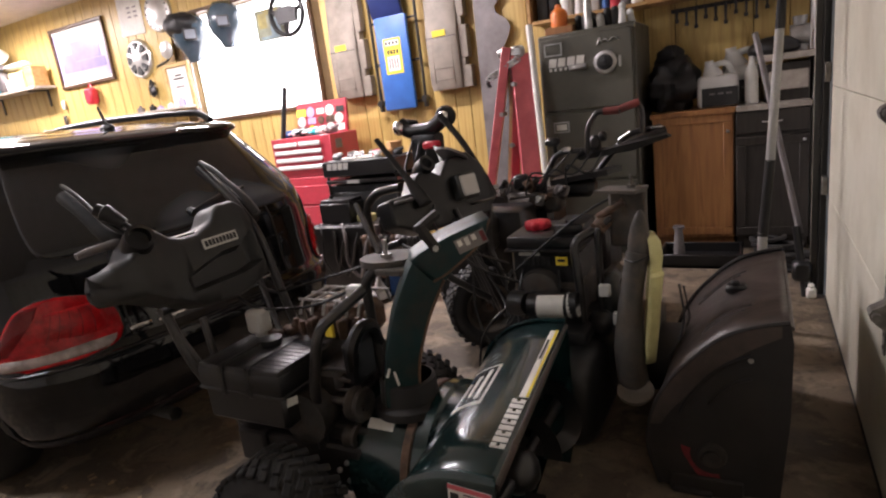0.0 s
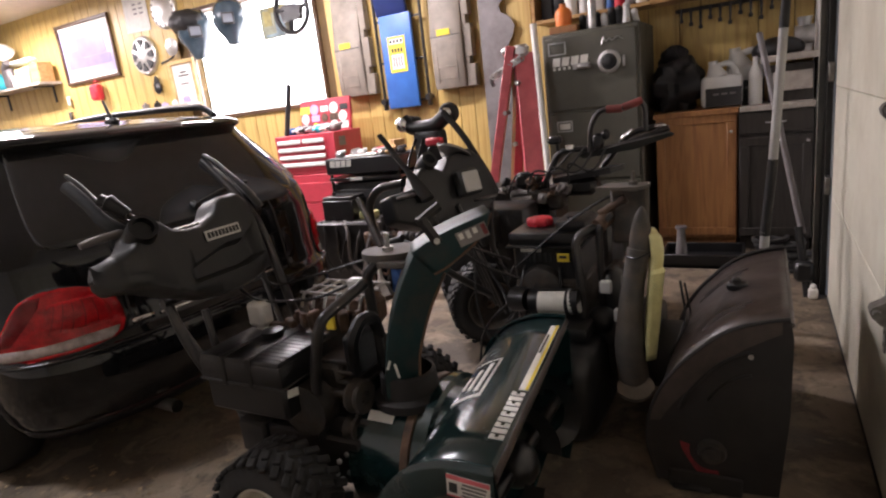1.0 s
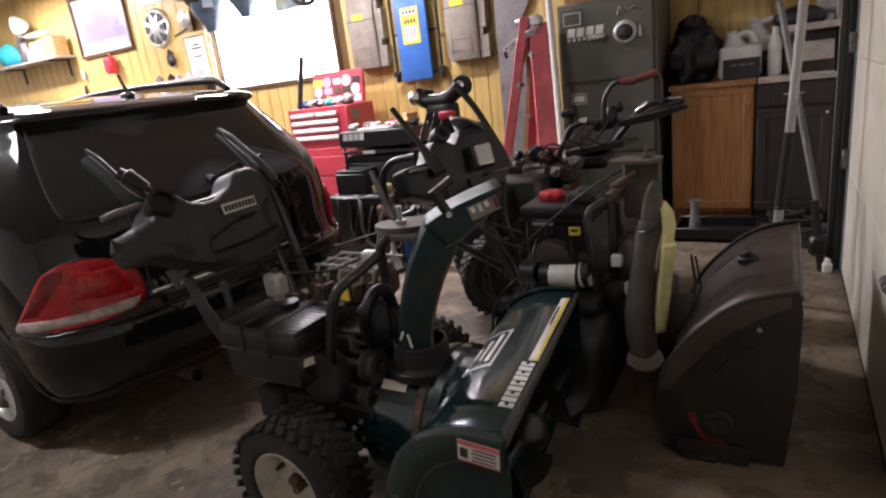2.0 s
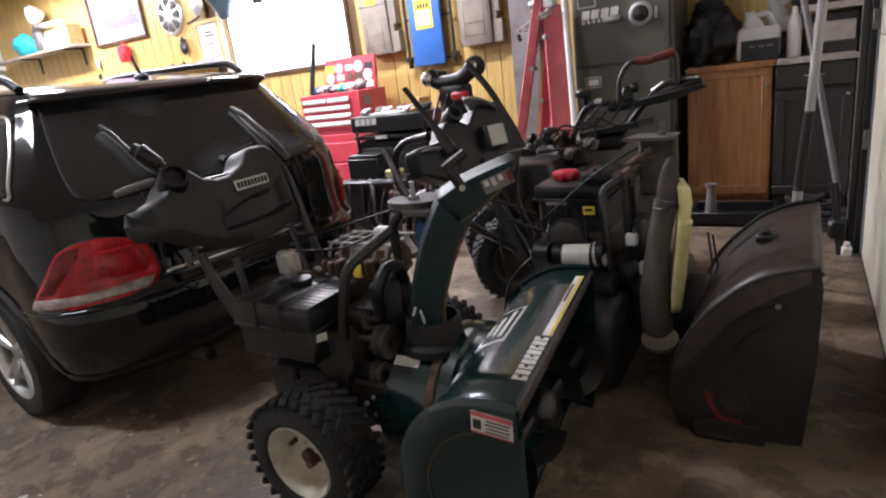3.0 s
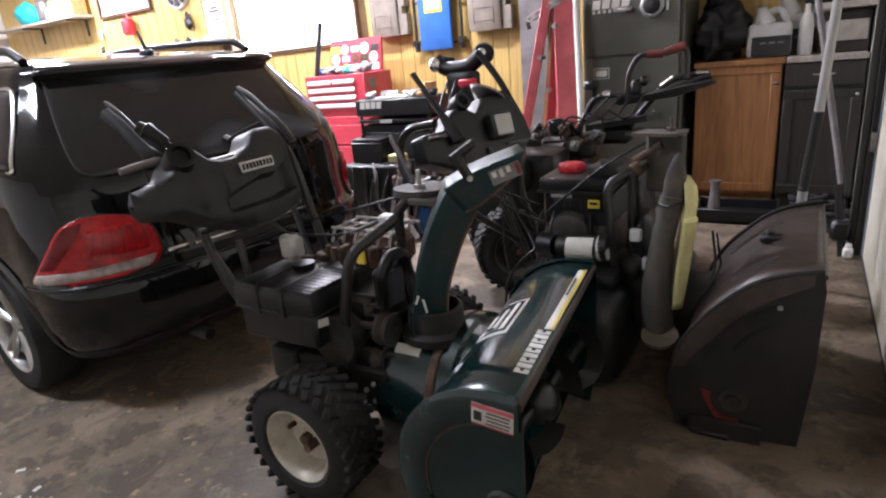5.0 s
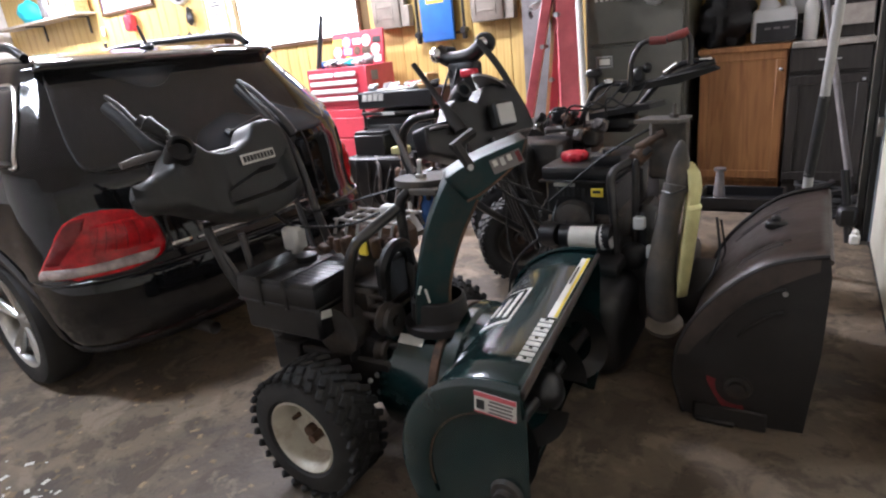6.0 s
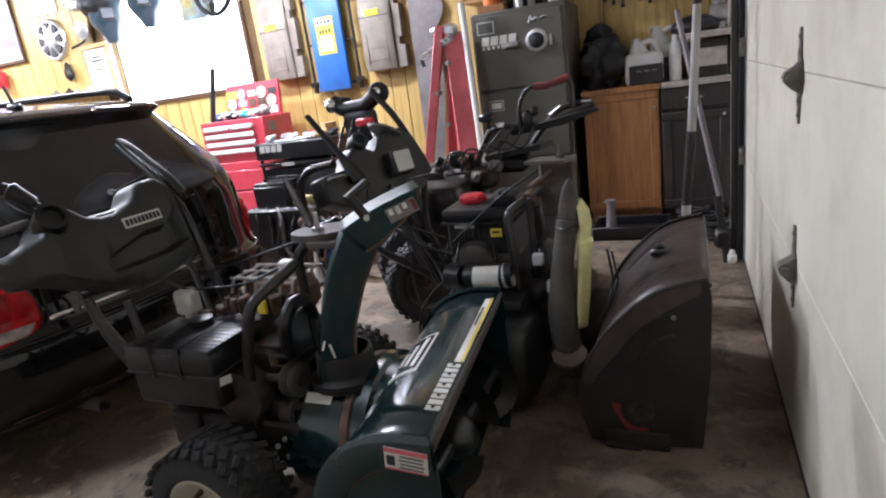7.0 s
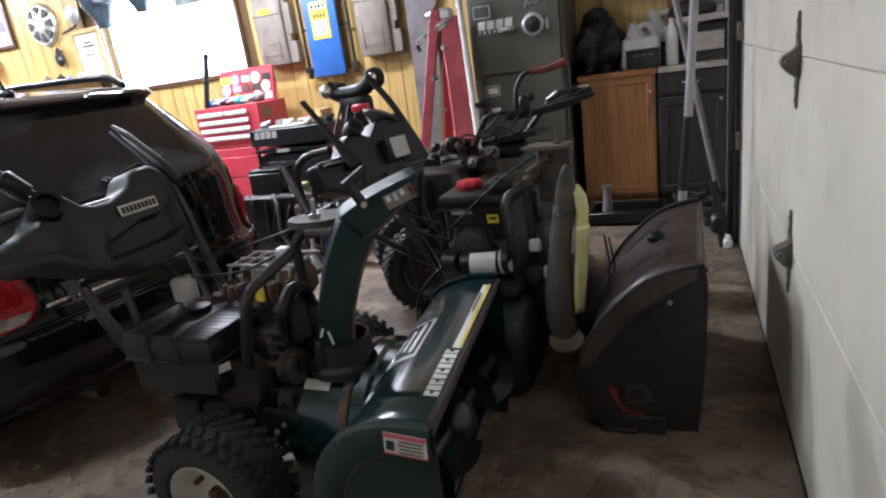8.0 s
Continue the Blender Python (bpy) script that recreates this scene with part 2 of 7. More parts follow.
M["lilac_dark"] = mat("violet_print", (0.22, 0.19, 0.33), 0.35, var=0.15, scale=6)
M["helmet"] = mat("glossy_dark_helmet", (0.036, 0.06, 0.08), 0.2, var=0.15, coat=0.4)
M["teal"] = mat("teal_cloth", (0.02, 0.42, 0.5), 0.7, var=0.2)
M["print_sage"] = mat("faded_sage_print", (0.26, 0.28, 0.2), 0.5, var=0.35, scale=9)
M["print_ochre"] = mat("faded_ochre_print", (0.34, 0.29, 0.1), 0.5, var=0.3, scale=12)
M["print_blue"] = mat("faded_blue_print", (0.2, 0.28, 0.32), 0.5, var=0.3, scale=12)
M["leaf"] = mat("dry_leaf", (0.26, 0.19, 0.115), 0.8, var=0.3, scale=30, random_tone=0.4)
M["bag"] = mat("black_bag", (0.009, 0.009, 0.01), 0.45, var=0.2, bump=1.0, bscale=18)
M["pole"] = mat("grey_painted_pole", (0.36, 0.355, 0.34), 0.5, var=0.1, dirt_haze=(0.2, 0.18, 0.15), dirt_haze_amount=0.4, dirt_haze_scale=6)


# ---- building helpers ----
BASE = [Vector((0, 0, 0))]


def part(name, bm, material, parent=None, label=""):
    """Links a bmesh as one mesh object, under its thing where one is given."""
    me = bpy.data.meshes.new(name)
    if parent:
        bmesh.ops.translate(bm, vec=-BASE[0], verts=bm.verts)
    bmesh.ops.recalc_face_normals(bm, faces=bm.faces)
    bm.to_mesh(me)
    bm.free()
    if material:
        me.materials.append(M[material])
    ob = new(name, me)
    if parent:
        ob.parent = parent
    if label:
        tagged(ob, label)
    return ob


def thing(name, m, label, category, group="", kind="", placed=False):
    """An Empty at the base of a thing. placed: its parts are drawn in the room's own metres."""
    BASE[0] = m.translation.copy() if placed else Vector((0, 0, 0))
    ob = new(name)
    ob.empty_display_size = 0.1
    ob.matrix_world = m
    return tagged(ob, label, category, group, kind)


def smooth(ob, angle=40):
    for p in ob.data.polygons:
        p.use_smooth = True
    ob.data.set_sharp_from_angle(angle=radians(angle))
    return ob


def box(bm, c, s, bevel=0.0, m=None, seg=1):
    """A box with its centre c and size s, edges rounded by bevel, turned by m."""
    made = bmesh.ops.create_cube(bm, size=1)["verts"]
    bmesh.ops.scale(bm, vec=s, verts=made)
    if bevel:
        edges = list({e for v in made for e in v.link_edges})
        res = bmesh.ops.bevel(bm, geom=edges, offset=bevel, segments=seg, affect='EDGES', profile=0.5)
        made = list({v for f in res["faces"] for v in f.verts} | {v for v in made if v.is_valid})
    t = Matrix.Translation(c)
    bmesh.ops.transform(bm, matrix=t @ m if m else t, verts=made)
    return made


def cyl(bm, a, b, r0, r1=None, n=14, cap=True):
    """A round bar from a to b."""
    a, b = Vector(a), Vector(b)
    d = b - a
    made = bmesh.ops.create_cone(bm, cap_ends=cap, segments=n, radius1=r0, radius2=r0 if r1 is None else r1, depth=d.length)["verts"]
    turn = d.to_track_quat('Z', 'Y').to_matrix().to_4x4()
    bmesh.ops.transform(bm, matrix=Matrix.Translation((a + b) / 2) @ turn, verts=made)
    return made


def ball(bm, c, s, n=10):
    made = bmesh.ops.create_uvsphere(bm, u_segments=n + 4, v_segments=n, radius=1)["verts"]
    bmesh.ops.transform(bm, matrix=Matrix.Translation(c) @ Matrix.Diagonal((*(s if hasattr(s, "__len__") else (s, s, s)), 1)), verts=made)
    return made


def bend(pts, step=4):
    """Rounds the corners of a line of points."""
    pts = [Vector(p) for p in pts]
    out = [pts[0]]
    for i in range(1, len(pts) - 1):
        a, p, b = pts[i - 1], pts[i], pts[i + 1]
        r = min((a - p).length, (b - p).length) * 0.4
        s, e = p + (a - p).normalized() * r, p + (b - p).normalized() * r
        for k in range(step + 1):
            t = k / step
            out.append(s * (1 - t) ** 2 + p * 2 * t * (1 - t) + e * t * t)
    return out + [pts[-1]]


def tube(bm, pts, r, n=10, rounded=True, flat=1.0):
    """A bent pipe through pts."""
    pts = bend(pts) if rounded and len(pts) > 2 else [Vector(p) for p in pts]
    rings, side = [], None
    for i, p in enumerate(pts):
        d = (pts[min(i + 1, len(pts) - 1)] - pts[max(i - 1, 0)]).normalized()
        if side is None:
            side = d.cross(Vector((0, 0, 1)) if abs(d.z) < 0.9 else Vector((1, 0, 0)))
        side = (side - d * side.dot(d)).normalized()
        up = d.cross(side)
        rad = r[min(i, len(r) - 1)] if hasattr(r, "__len__") else r
        rings.append([bm.verts.new(p + (side * math.cos(2 * math.pi * k / n) + up * math.sin(2 * math.pi * k / n) * flat) * rad) for k in range(n)])
    for a, b in zip(rings, rings[1:]):
        for k in range(n):
            bm.faces.new((a[k], a[(k + 1) % n], b[(k + 1) % n], b[k]))
    bm.faces.new(rings[0]), bm.faces.new(rings[-1][::-1])


def slab(bm, outline, thick, m=None):
    """A plate: the outline (x, y) drawn out along z by thick, centred."""
    lo = [bm.verts.new((x, y, -thick / 2)) for x, y in outline]
    hi = [bm.verts.new((x, y, thick / 2)) for x, y in outline]
    bm.faces.new(lo[::-1]), bm.faces.new(hi)
    n = len(lo)
    for i in range(n):
        bm.faces.new((lo[i], lo[(i + 1) % n], hi[(i + 1) % n], hi[i]))
    if m:
        bmesh.ops.transform(bm, matrix=m, verts=lo + hi)
    return lo + hi


def grid(bm, rows, close=False):
    """Joins rows of points into a sheet of quads."""
    vs = [[bm.verts.new(p) for p in row] for row in rows]
    for a, b in zip(vs, vs[1:]):
        for k in range(len(a) - (0 if close else 1)):
            bm.faces.new((a[k], a[(k + 1) % len(a)], b[(k + 1) % len(b)], b[k]))
    return vs


def lathe(bm, profile, m, n=24):
    """Turns a profile of (radius, height) about z, then places it by m."""
    rows = [[m @ Vector((r * math.cos(2 * math.pi * k / n), r * math.sin(2 * math.pi * k / n), h)) for k in range(n)] for r, h in profile]
    grid(bm, rows, True)


def B():
    return bmesh.new()


def one(name, material, build, parent=None, label="", angle=40):
    """A part from one drawing function."""
    bm = B()
    build(bm)
    return smooth(part(name, bm, material, parent, label), angle)


ALONG_Y = Matrix.Rotation(radians(90), 4, 'X')
ALONG_X = Matrix.Rotation(radians(90), 4, 'Y')

# ---- the room ----
DOOR_X, BACK_Y, CEIL = 0.585, 5.1, 3.3
LEFT_X, FRONT_Y = -11.6, -3.4


def plain(name, c, s, material, label, category):
    bm = B()
    box(bm, c, s)
    return tagged(part(name, bm, material, None), label, category, kind="structure")


plain("floor", (-5.4, 0.9, -0.1), (13.0, 9.0, 0.2), "concrete", "stained brown concrete garage floor", "floor")
plain("ceiling", (-5.4, 0.9, CEIL + 0.06), (13.0, 9.0, 0.12), "ceiling", "tan board ceiling of the garage", "ceiling")
# back wall with the window's opening
WX0, WX1, WZ0, WZ1 = -6.02, -4.02, 1.52, 2.76
bm = B()
for c, s in (((( LEFT_X + WX0) / 2, BACK_Y + 0.09, CEIL / 2), (WX0 - LEFT_X, 0.14, CEIL)),
             (((WX1 + 0.75) / 2, BACK_Y + 0.09, CEIL / 2), (0.75 - WX1, 0.14, CEIL)),
             (((WX0 + WX1) / 2, BACK_Y + 0.09, WZ0 / 2), (WX1 - WX0, 0.14, WZ0)),
             (((WX0 + WX1) / 2, BACK_Y + 0.09, (WZ1 + CEIL) / 2), (WX1 - WX0, 0.14, CEIL - WZ1))):
    box(bm, c, s)
wall_north = tagged(part("wall_north", bm, "groove"), "back wall clad in yellow pine boards", "wall", kind="structure")
plain("wall_west", (LEFT_X - 0.07, 0.85, CEIL / 2), (0.14, 8.64, CEIL), "plaster", "plain far end wall", "wall")
plain("wall_south", (-5.4, FRONT_Y - 0.07, CEIL / 2), (12.6, 0.14, CEIL), "plaster", "plain wall opposite the boards", "wall")
# east wall: a pier past the garage door and a lintel above it
DOOR_END = 3.55
bm = B()
box(bm, (0.66, (DOOR_END + BACK_Y) / 2 + 0.01, CEIL / 2), (0.16, BACK_Y - DOOR_END, CEIL))
box(bm, (0.68, (FRONT_Y + DOOR_END) / 2, (2.36 + CEIL) / 2), (0.12, DOOR_END - FRONT_Y, CEIL - 2.36))
tagged(part("wall_east", bm, "plaster"), "side wall round the garage door", "wall", kind="structure")

# garage door: four flat sections with hinges on their seams
gdoor = thing("garage_door", pose(0, 0, 0), "closed cream sectional garage door with grey scuffs", "garage door", kind="structure")
PANEL = 0.583
for k in range(4):
    one("door_section", "door", lambda bm: box(bm, (DOOR_X + 0.022, (FRONT_Y + DOOR_END) / 2 - 0.02, 0.012 + PANEL * (k + 0.5)), (0.044, DOOR_END - FRONT_Y - 0.08, PANEL - 0.002), 0.003), gdoor)


def door_hinge(y, z):
    """A strap hinge over a seam: narrow leaves up and down, a wedge-shaped knuckle standing off the door."""
    bm = B()
    out = [(-0.135, -0.011), (-0.055, -0.018), (-0.04, -0.042), (0.04, -0.042), (0.055, -0.018), (0.135, -0.011), (0.135, 0.011), (0.05, 0.026), (-0.05, 0.026), (-0.135, 0.011)]
    slab(bm, out, 0.005, Matrix.Translation((DOOR_X - 0.004, y, z)) @ Matrix.Rotation(radians(-90), 4, 'Y'))
    slab(bm, [(-0.004, -0.05), (-0.026, -0.034), (-0.046, -0.012), (-0.05, 0.004), (-0.044, 0.016), (-0.02, 0.03), (-0.004, 0.044)], 0.05, Matrix.Translation((DOOR_X, y - 0.012, z)) @ ALONG_Y)
    h = part("hinge", bm, "hinge_steel", gdoor, "dull dark steel strap hinge")
    one("hinge_pin", "hinge_steel", lambda bm: cyl(bm, (DOOR_X - 0.034, y - 0.06, z + 0.002), (DOOR_X - 0.034, y + 0.03, z + 0.002), 0.011), h)
    for s in (-0.11, -0.07, 0.07, 0.11):
        one("screw", "hinge_steel", lambda bm: cyl(bm, (DOOR_X - 0.001, y, z + s), (DOOR_X - 0.0095, y, z + s), 0.007, n=6), h)


for yy in (1.76, 0.3):
    for kk in (1, 2, 3):
        door_hinge(yy, PANEL * kk)
one("bottom_seal", "rubber", lambda bm: box(bm, (DOOR_X + 0.02, (FRONT_Y + DOOR_END) / 2 - 0.02, 0.008), (0.05, DOOR_END - FRONT_Y - 0.08, 0.014), 0.004), gdoor)

# the door's vertical track with its brackets
track = thing("door_track", pose(0, 0, 0), "dark steel vertical track of the garage door", "door track", kind="structure")
def draw_track(bm):
    box(bm, (0.548, 3.535, 1.2), (0.006, 0.05, 2.36))
    box(bm, (0.53, 3.56, 1.2), (0.04, 0.006, 2.36))
    box(bm, (0.513, 3.548, 1.2), (0.006, 0.026, 2.36))
one("rail", "tube", draw_track, track)
one("edge_strip", "steel", lambda bm: box(bm, (0.508, 3.534, 1.2), (0.004, 0.006, 2.34)), track)
for z in (0.65, 1.25, 1.75):
    one("bracket", "hinge_steel", lambda bm: box(bm, (0.565, 3.53, z), (0.03, 0.09, 0.1), 0.004), track)
one("roller_foot", "white", lambda bm: (box(bm, (0.515, 3.5, 0.03), (0.05, 0.05, 0.06), 0.01), ball(bm, (0.515, 3.5, 0.07), 0.018)), track)
one("jamb", "darkwood", lambda bm: box(bm, (0.57, 3.61, 1.2), (0.05, 0.09, 2.4)), track)

# ---- lamps and window light ----
TUBE = glow("lit_tube", (0.98, 0.98, 1.0), 22)


def tube_light(x, y, turn, power, colour=(0.99, 0.97, 0.985)):
    """A twin-tube ceiling light with its lamp."""
    th = thing("ceiling_light", pose(x, y, CEIL, 0, 0, turn), "lit twin-tube fluorescent light on the ceiling", "ceiling light", "ceiling lights")
    one("housing", "white", lambda bm: box(bm, (0, 0, -0.035), (1.24, 0.2, 0.07), 0.01), th)
    for k in (-0.055, 0.055):
        bm = B()
        cyl(bm, (-0.6, k, -0.095), (0.6, k, -0.095), 0.016)
        ob = part("tube", bm, None, th)
        ob.data.materials.append(TUBE)
    for k in (-0.61, 0.61):
        one("lamp_holder", "white", lambda bm: box(bm, (k, 0, -0.09), (0.025, 0.17, 0.06), 0.006), th)
    lamp("tube_glow", 'AREA', pose(x, y, CEIL - 0.13, 0, 0, turn), power, colour, (1.2, 0.16))


tube_light(-8.8, 4.0, 0, 150)
tube_light(-6.0, 2.7, 0, 185)
tube_light(-3.3, 3.7, 0, 108)
tube_light(-3.15, 0.12, 20, 40, (0.9, 0.97, 1.0))
lamp("window_light", 'AREA', pose((WX0 + WX1) / 2, BACK_Y + 0.12, (WZ0 + WZ1) / 2, -90, 0, 0), 70, (0.93, 0.96, 1.0), (1.9, 1.15))

# ---- the estate car: rear face at its own x = 0, heading along -x ----
CAR = pose(-1.965, 0.69, 0, 0, 0, -4) @ pose(0, 0.85, 0)
car = thing("estate_car", CAR, "glossy black estate car parked with its tail to the garage door", "car")
# height, half width, rear face, depth of the rounded tail
LEVELS = [(0.18, 0.70, -0.20, 0.34), (0.21, 0.79, -0.10, 0.38), (0.28, 0.835, -0.035, 0.40), (0.36, 0.858, -0.006, 0.40), (0.45, 0.868, 0.0, 0.40),
          (0.52, 0.872, -0.004, 0.40), (0.555, 0.872, -0.02, 0.40), (0.58, 0.871, -0.06, 0.39), (0.66, 0.872, -0.08, 0.38), (0.78, 0.868, -0.09, 0.37),
          (0.90, 0.862, -0.11, 0.35), (0.99, 0.848, -0.15, 0.33), (1.06, 0.815, -0.20, 0.31), (1.16, 0.752, -0.275, 0.28), (1.27, 0.685, -0.36, 0.26),
          (1.345, 0.645, -0.42, 0.24), (1.385, 0.62, -0.44, 0.22), (1.41, 0.60, -0.52, 0.22), (1.44, 0.52, -0.80, 0.3), (1.462, 0.38, -1.2, 0.4), (1.468, 0.1, -1.6, 0.3)]


def level(z):
    zs = [l[0] for l in LEVELS]
    return [float(np.interp(z, zs, [l[k] for l in LEVELS])) for k in (1, 2, 3)]


def car_pt(u, z, off=0.0):
    """A place on the skin: u from -1 (near corner's end) over 0 (middle of the tail) to 1; past that forward along the side, in metres."""
    w, xr, c = level(z)
    v = max(-1.0, min(1.0, u))
    a = (1 - v) * math.pi / 2
    p = 2 / 2.9
    co, si = math.cos(a), math.sin(a)
    y = (w + off) * math.copysign(abs(co) ** p, co)
    x = xr - c + (c + off) * abs(si) ** p
    if abs(u) > 1:
        d = abs(u) - 1
        x -= d
        y *= 1 - 0.012 * d - 0.01 * max(0, d - 2.6) ** 3
        y += math.copysign(0.03 * math.sin(min(1.0, d / 0.45) * math.pi / 2), y)
    return Vector((x, y, z))


WHEEL_X, WHEEL_Z = -0.76, 0.312


def skin(name, material, u0, u1, z0, z1, nu, nz, off, label="", thick=0.006, parent=None, lean=0.0):
    """A patch of the skin with thickness, off metres proud of it."""
    bm = B()
    rows = []
    for i in range(nz + 1):
        t = i / nz
        z = z0 + (z1 - z0) * t
        rows.append([car_pt(u0 + (u1 - u0) * k / nu + lean * (t - 0.5) * (1 - k / nu if lean > 0 else k / nu), z, off) for k in range(nu + 1)])
    grid(bm, rows)
    ob = smooth(part(name, bm, material, parent or car, label), 60)
    mod = ob.modifiers.new("thickness", 'SOLIDIFY')
    mod.thickness, mod.offset = thick, 0
    return ob


def car_body():
    bm = B()
    zs = []
    for (a, *_), (b, *_) in zip(LEVELS, LEVELS[1:]):
        n = max(1, round((b - a) / 0.022))
        zs += [a + (b - a) * k / n for k in range(n)]
    zs.append(LEVELS[-1][0])
    us = [-1 - 4.0 + 0.045 * k for k in range(89)] + [-1 + k / 24 for k in range(49)] + [1.04 + 0.16 * k for k in range(25)]
    vs = grid(bm, [[car_pt(u, z) for u in us] for z in zs])
    bm.faces.new(vs[-1])
    centre = Vector((WHEEL_X, 0, WHEEL_Z))
    gone = [f for f in bm.faces if abs(f.calc_center_median().y) > 0.6 and ((f.calc_center_median() - centre) * Vector((1, 0, 1))).length < 0.355]
    bmesh.ops.delete(bm, geom=gone, context='FACES')
    ob = smooth(part("body", bm, "black_paint", car), 50)


def arch_pt(a, r, y):
    return Vector((WHEEL_X + r * math.cos(a), y, WHEEL_Z + r * math.sin(a)))


car_body()
for sgn in (-1, 1):
    bm = B()
    rows = []
    for k in range(33):
        a = math.pi * (k / 32 * 1.16 - 0.08)
        row = []
        for r, d in ((0.395, 0.003), (0.375, 0.014), (0.352, 0.012), (0.345, -0.03), (0.345, -0.28)):
            p = arch_pt(a, r, 0)
            w = level(max(0.2, p.z))[0]
            flare = 0.03 * math.sin(min(1.0, max(0.0, -0.4 - p.x) / 0.45) * math.pi / 2)
            row.append((p.x, sgn * (w - 0.004 + d + flare), p.z))
        rows.append(row)
    grid(bm, rows)
    smooth(part("wheel_arch", bm, "black_paint", car), 50)
one("underbody", "plastic", lambda bm: box(bm, (-2.2, 0, 0.26), (3.6, 1.3, 0.1), 0.03), car)
def edged_skin(name, material, edges, nu, nz, off, label="", thick=0.006, parent=None, bulge=0.0, sgn=1):
    """A patch of the skin between two side edges, given as rows of (height, u of one edge, u of the other)."""
    bm = B()
    zs = [e[0] for e in edges]
    rows = []
    for i in range(nz + 1):
        t = i / nz
        z = zs[0] + (zs[-1] - zs[0]) * t
        a, b = (float(np.interp(z, zs, [e[k] for e in edges])) for k in (1, 2))
        rows.append([car_pt(sgn * (a + (b - a) * k / nu), z, off + bulge * math.sin(math.pi * t) * math.sin(math.pi * k / nu) ** 0.5) for k in range(nu + 1)])
    grid(bm, rows)
    ob = smooth(part(name, bm, material, parent or car, label), 60)
    mod = ob.modifiers.new("thickness", 'SOLIDIFY')
    mod.thickness, mod.offset = thick, 0
    return ob


def grown(edges, d):
    """The same edges, d wider all round."""
    return [(z + (-d if i == 0 else d if i == len(edges) - 1 else 0) * 0.8, a - d, b + d) for i, (z, a, b) in enumerate(edges)]


WINDOW = [(0.952, -0.36, 0.36), (0.957, -0.42, 0.42), (0.972, -0.455, 0.455), (1.0, -0.475, 0.50), (1.04, -0.492, 0.56), (1.17, -0.55, 0.64), (1.30, -0.60, 0.67), (1.345, -0.61, 0.68)]
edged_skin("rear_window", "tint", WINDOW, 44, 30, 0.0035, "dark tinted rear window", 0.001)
edged_skin("window_seal", "rubber", grown(WINDOW, 0.009), 44, 30, 0.0012, "", 0.001)
# roof spoiler: a rounded hood over the window
bm = B()
rows = []
for z, off in ((1.334, 0.0), (1.346, 0.03), (1.356, 0.052), (1.367, 0.06), (1.38, 0.059), (1.392, 0.05), (1.402, 0.036), (1.411, 0.018), (1.418, 0.002)):
    rows.append([car_pt(-0.68 + 1.36 * k / 48, z, off * min(1.0, (1 - abs(k / 24 - 1)) * 9) ** 0.5 + 0.001) for k in range(49)])
grid(bm, rows)
smooth(part("spoiler", bm, "black_paint", car, "rounded roof spoiler over the rear window"), 70)
skin("brake_light", "brake", -0.1, 0.1, 1.366, 1.376, 10, 2, 0.0615)
# tailgate joint, crease, bumper step
skin("bumper_ledge", "black_paint", -1.0, 1.0, 0.548, 0.56, 60, 2, 0.004, "", 0.008)
skin("chrome_strip", "chrome", -0.15, 0.15, 0.60, 0.613, 20, 2, 0.006, "chrome strip over the number plate", 0.008)
skin("plate_recess", "plastic", -0.14, 0.14, 0.63, 0.78, 20, 4, 0.002, "", 0.004)
skin("badge_bar", "chrome", -0.24, -0.17, 0.6, 0.62, 4, 1, 0.004, "small chrome badge", 0.004)
skin("lower_reflector", "brake", -0.5, -0.1, 0.26, 0.272, 20, 1, 0.003, "thin red reflector strip", 0.004)
for uu in (-0.235, 0.235):
    skin("tailgate_gap", "ink", uu - 0.004, uu + 0.004, 0.585, 0.985, 2, 12, 0.0015, "", 0.003)
skin("lower_valance", "plastic", -0.95, 0.95, 0.19, 0.25, 50, 3, 0.004, "", 0.004)
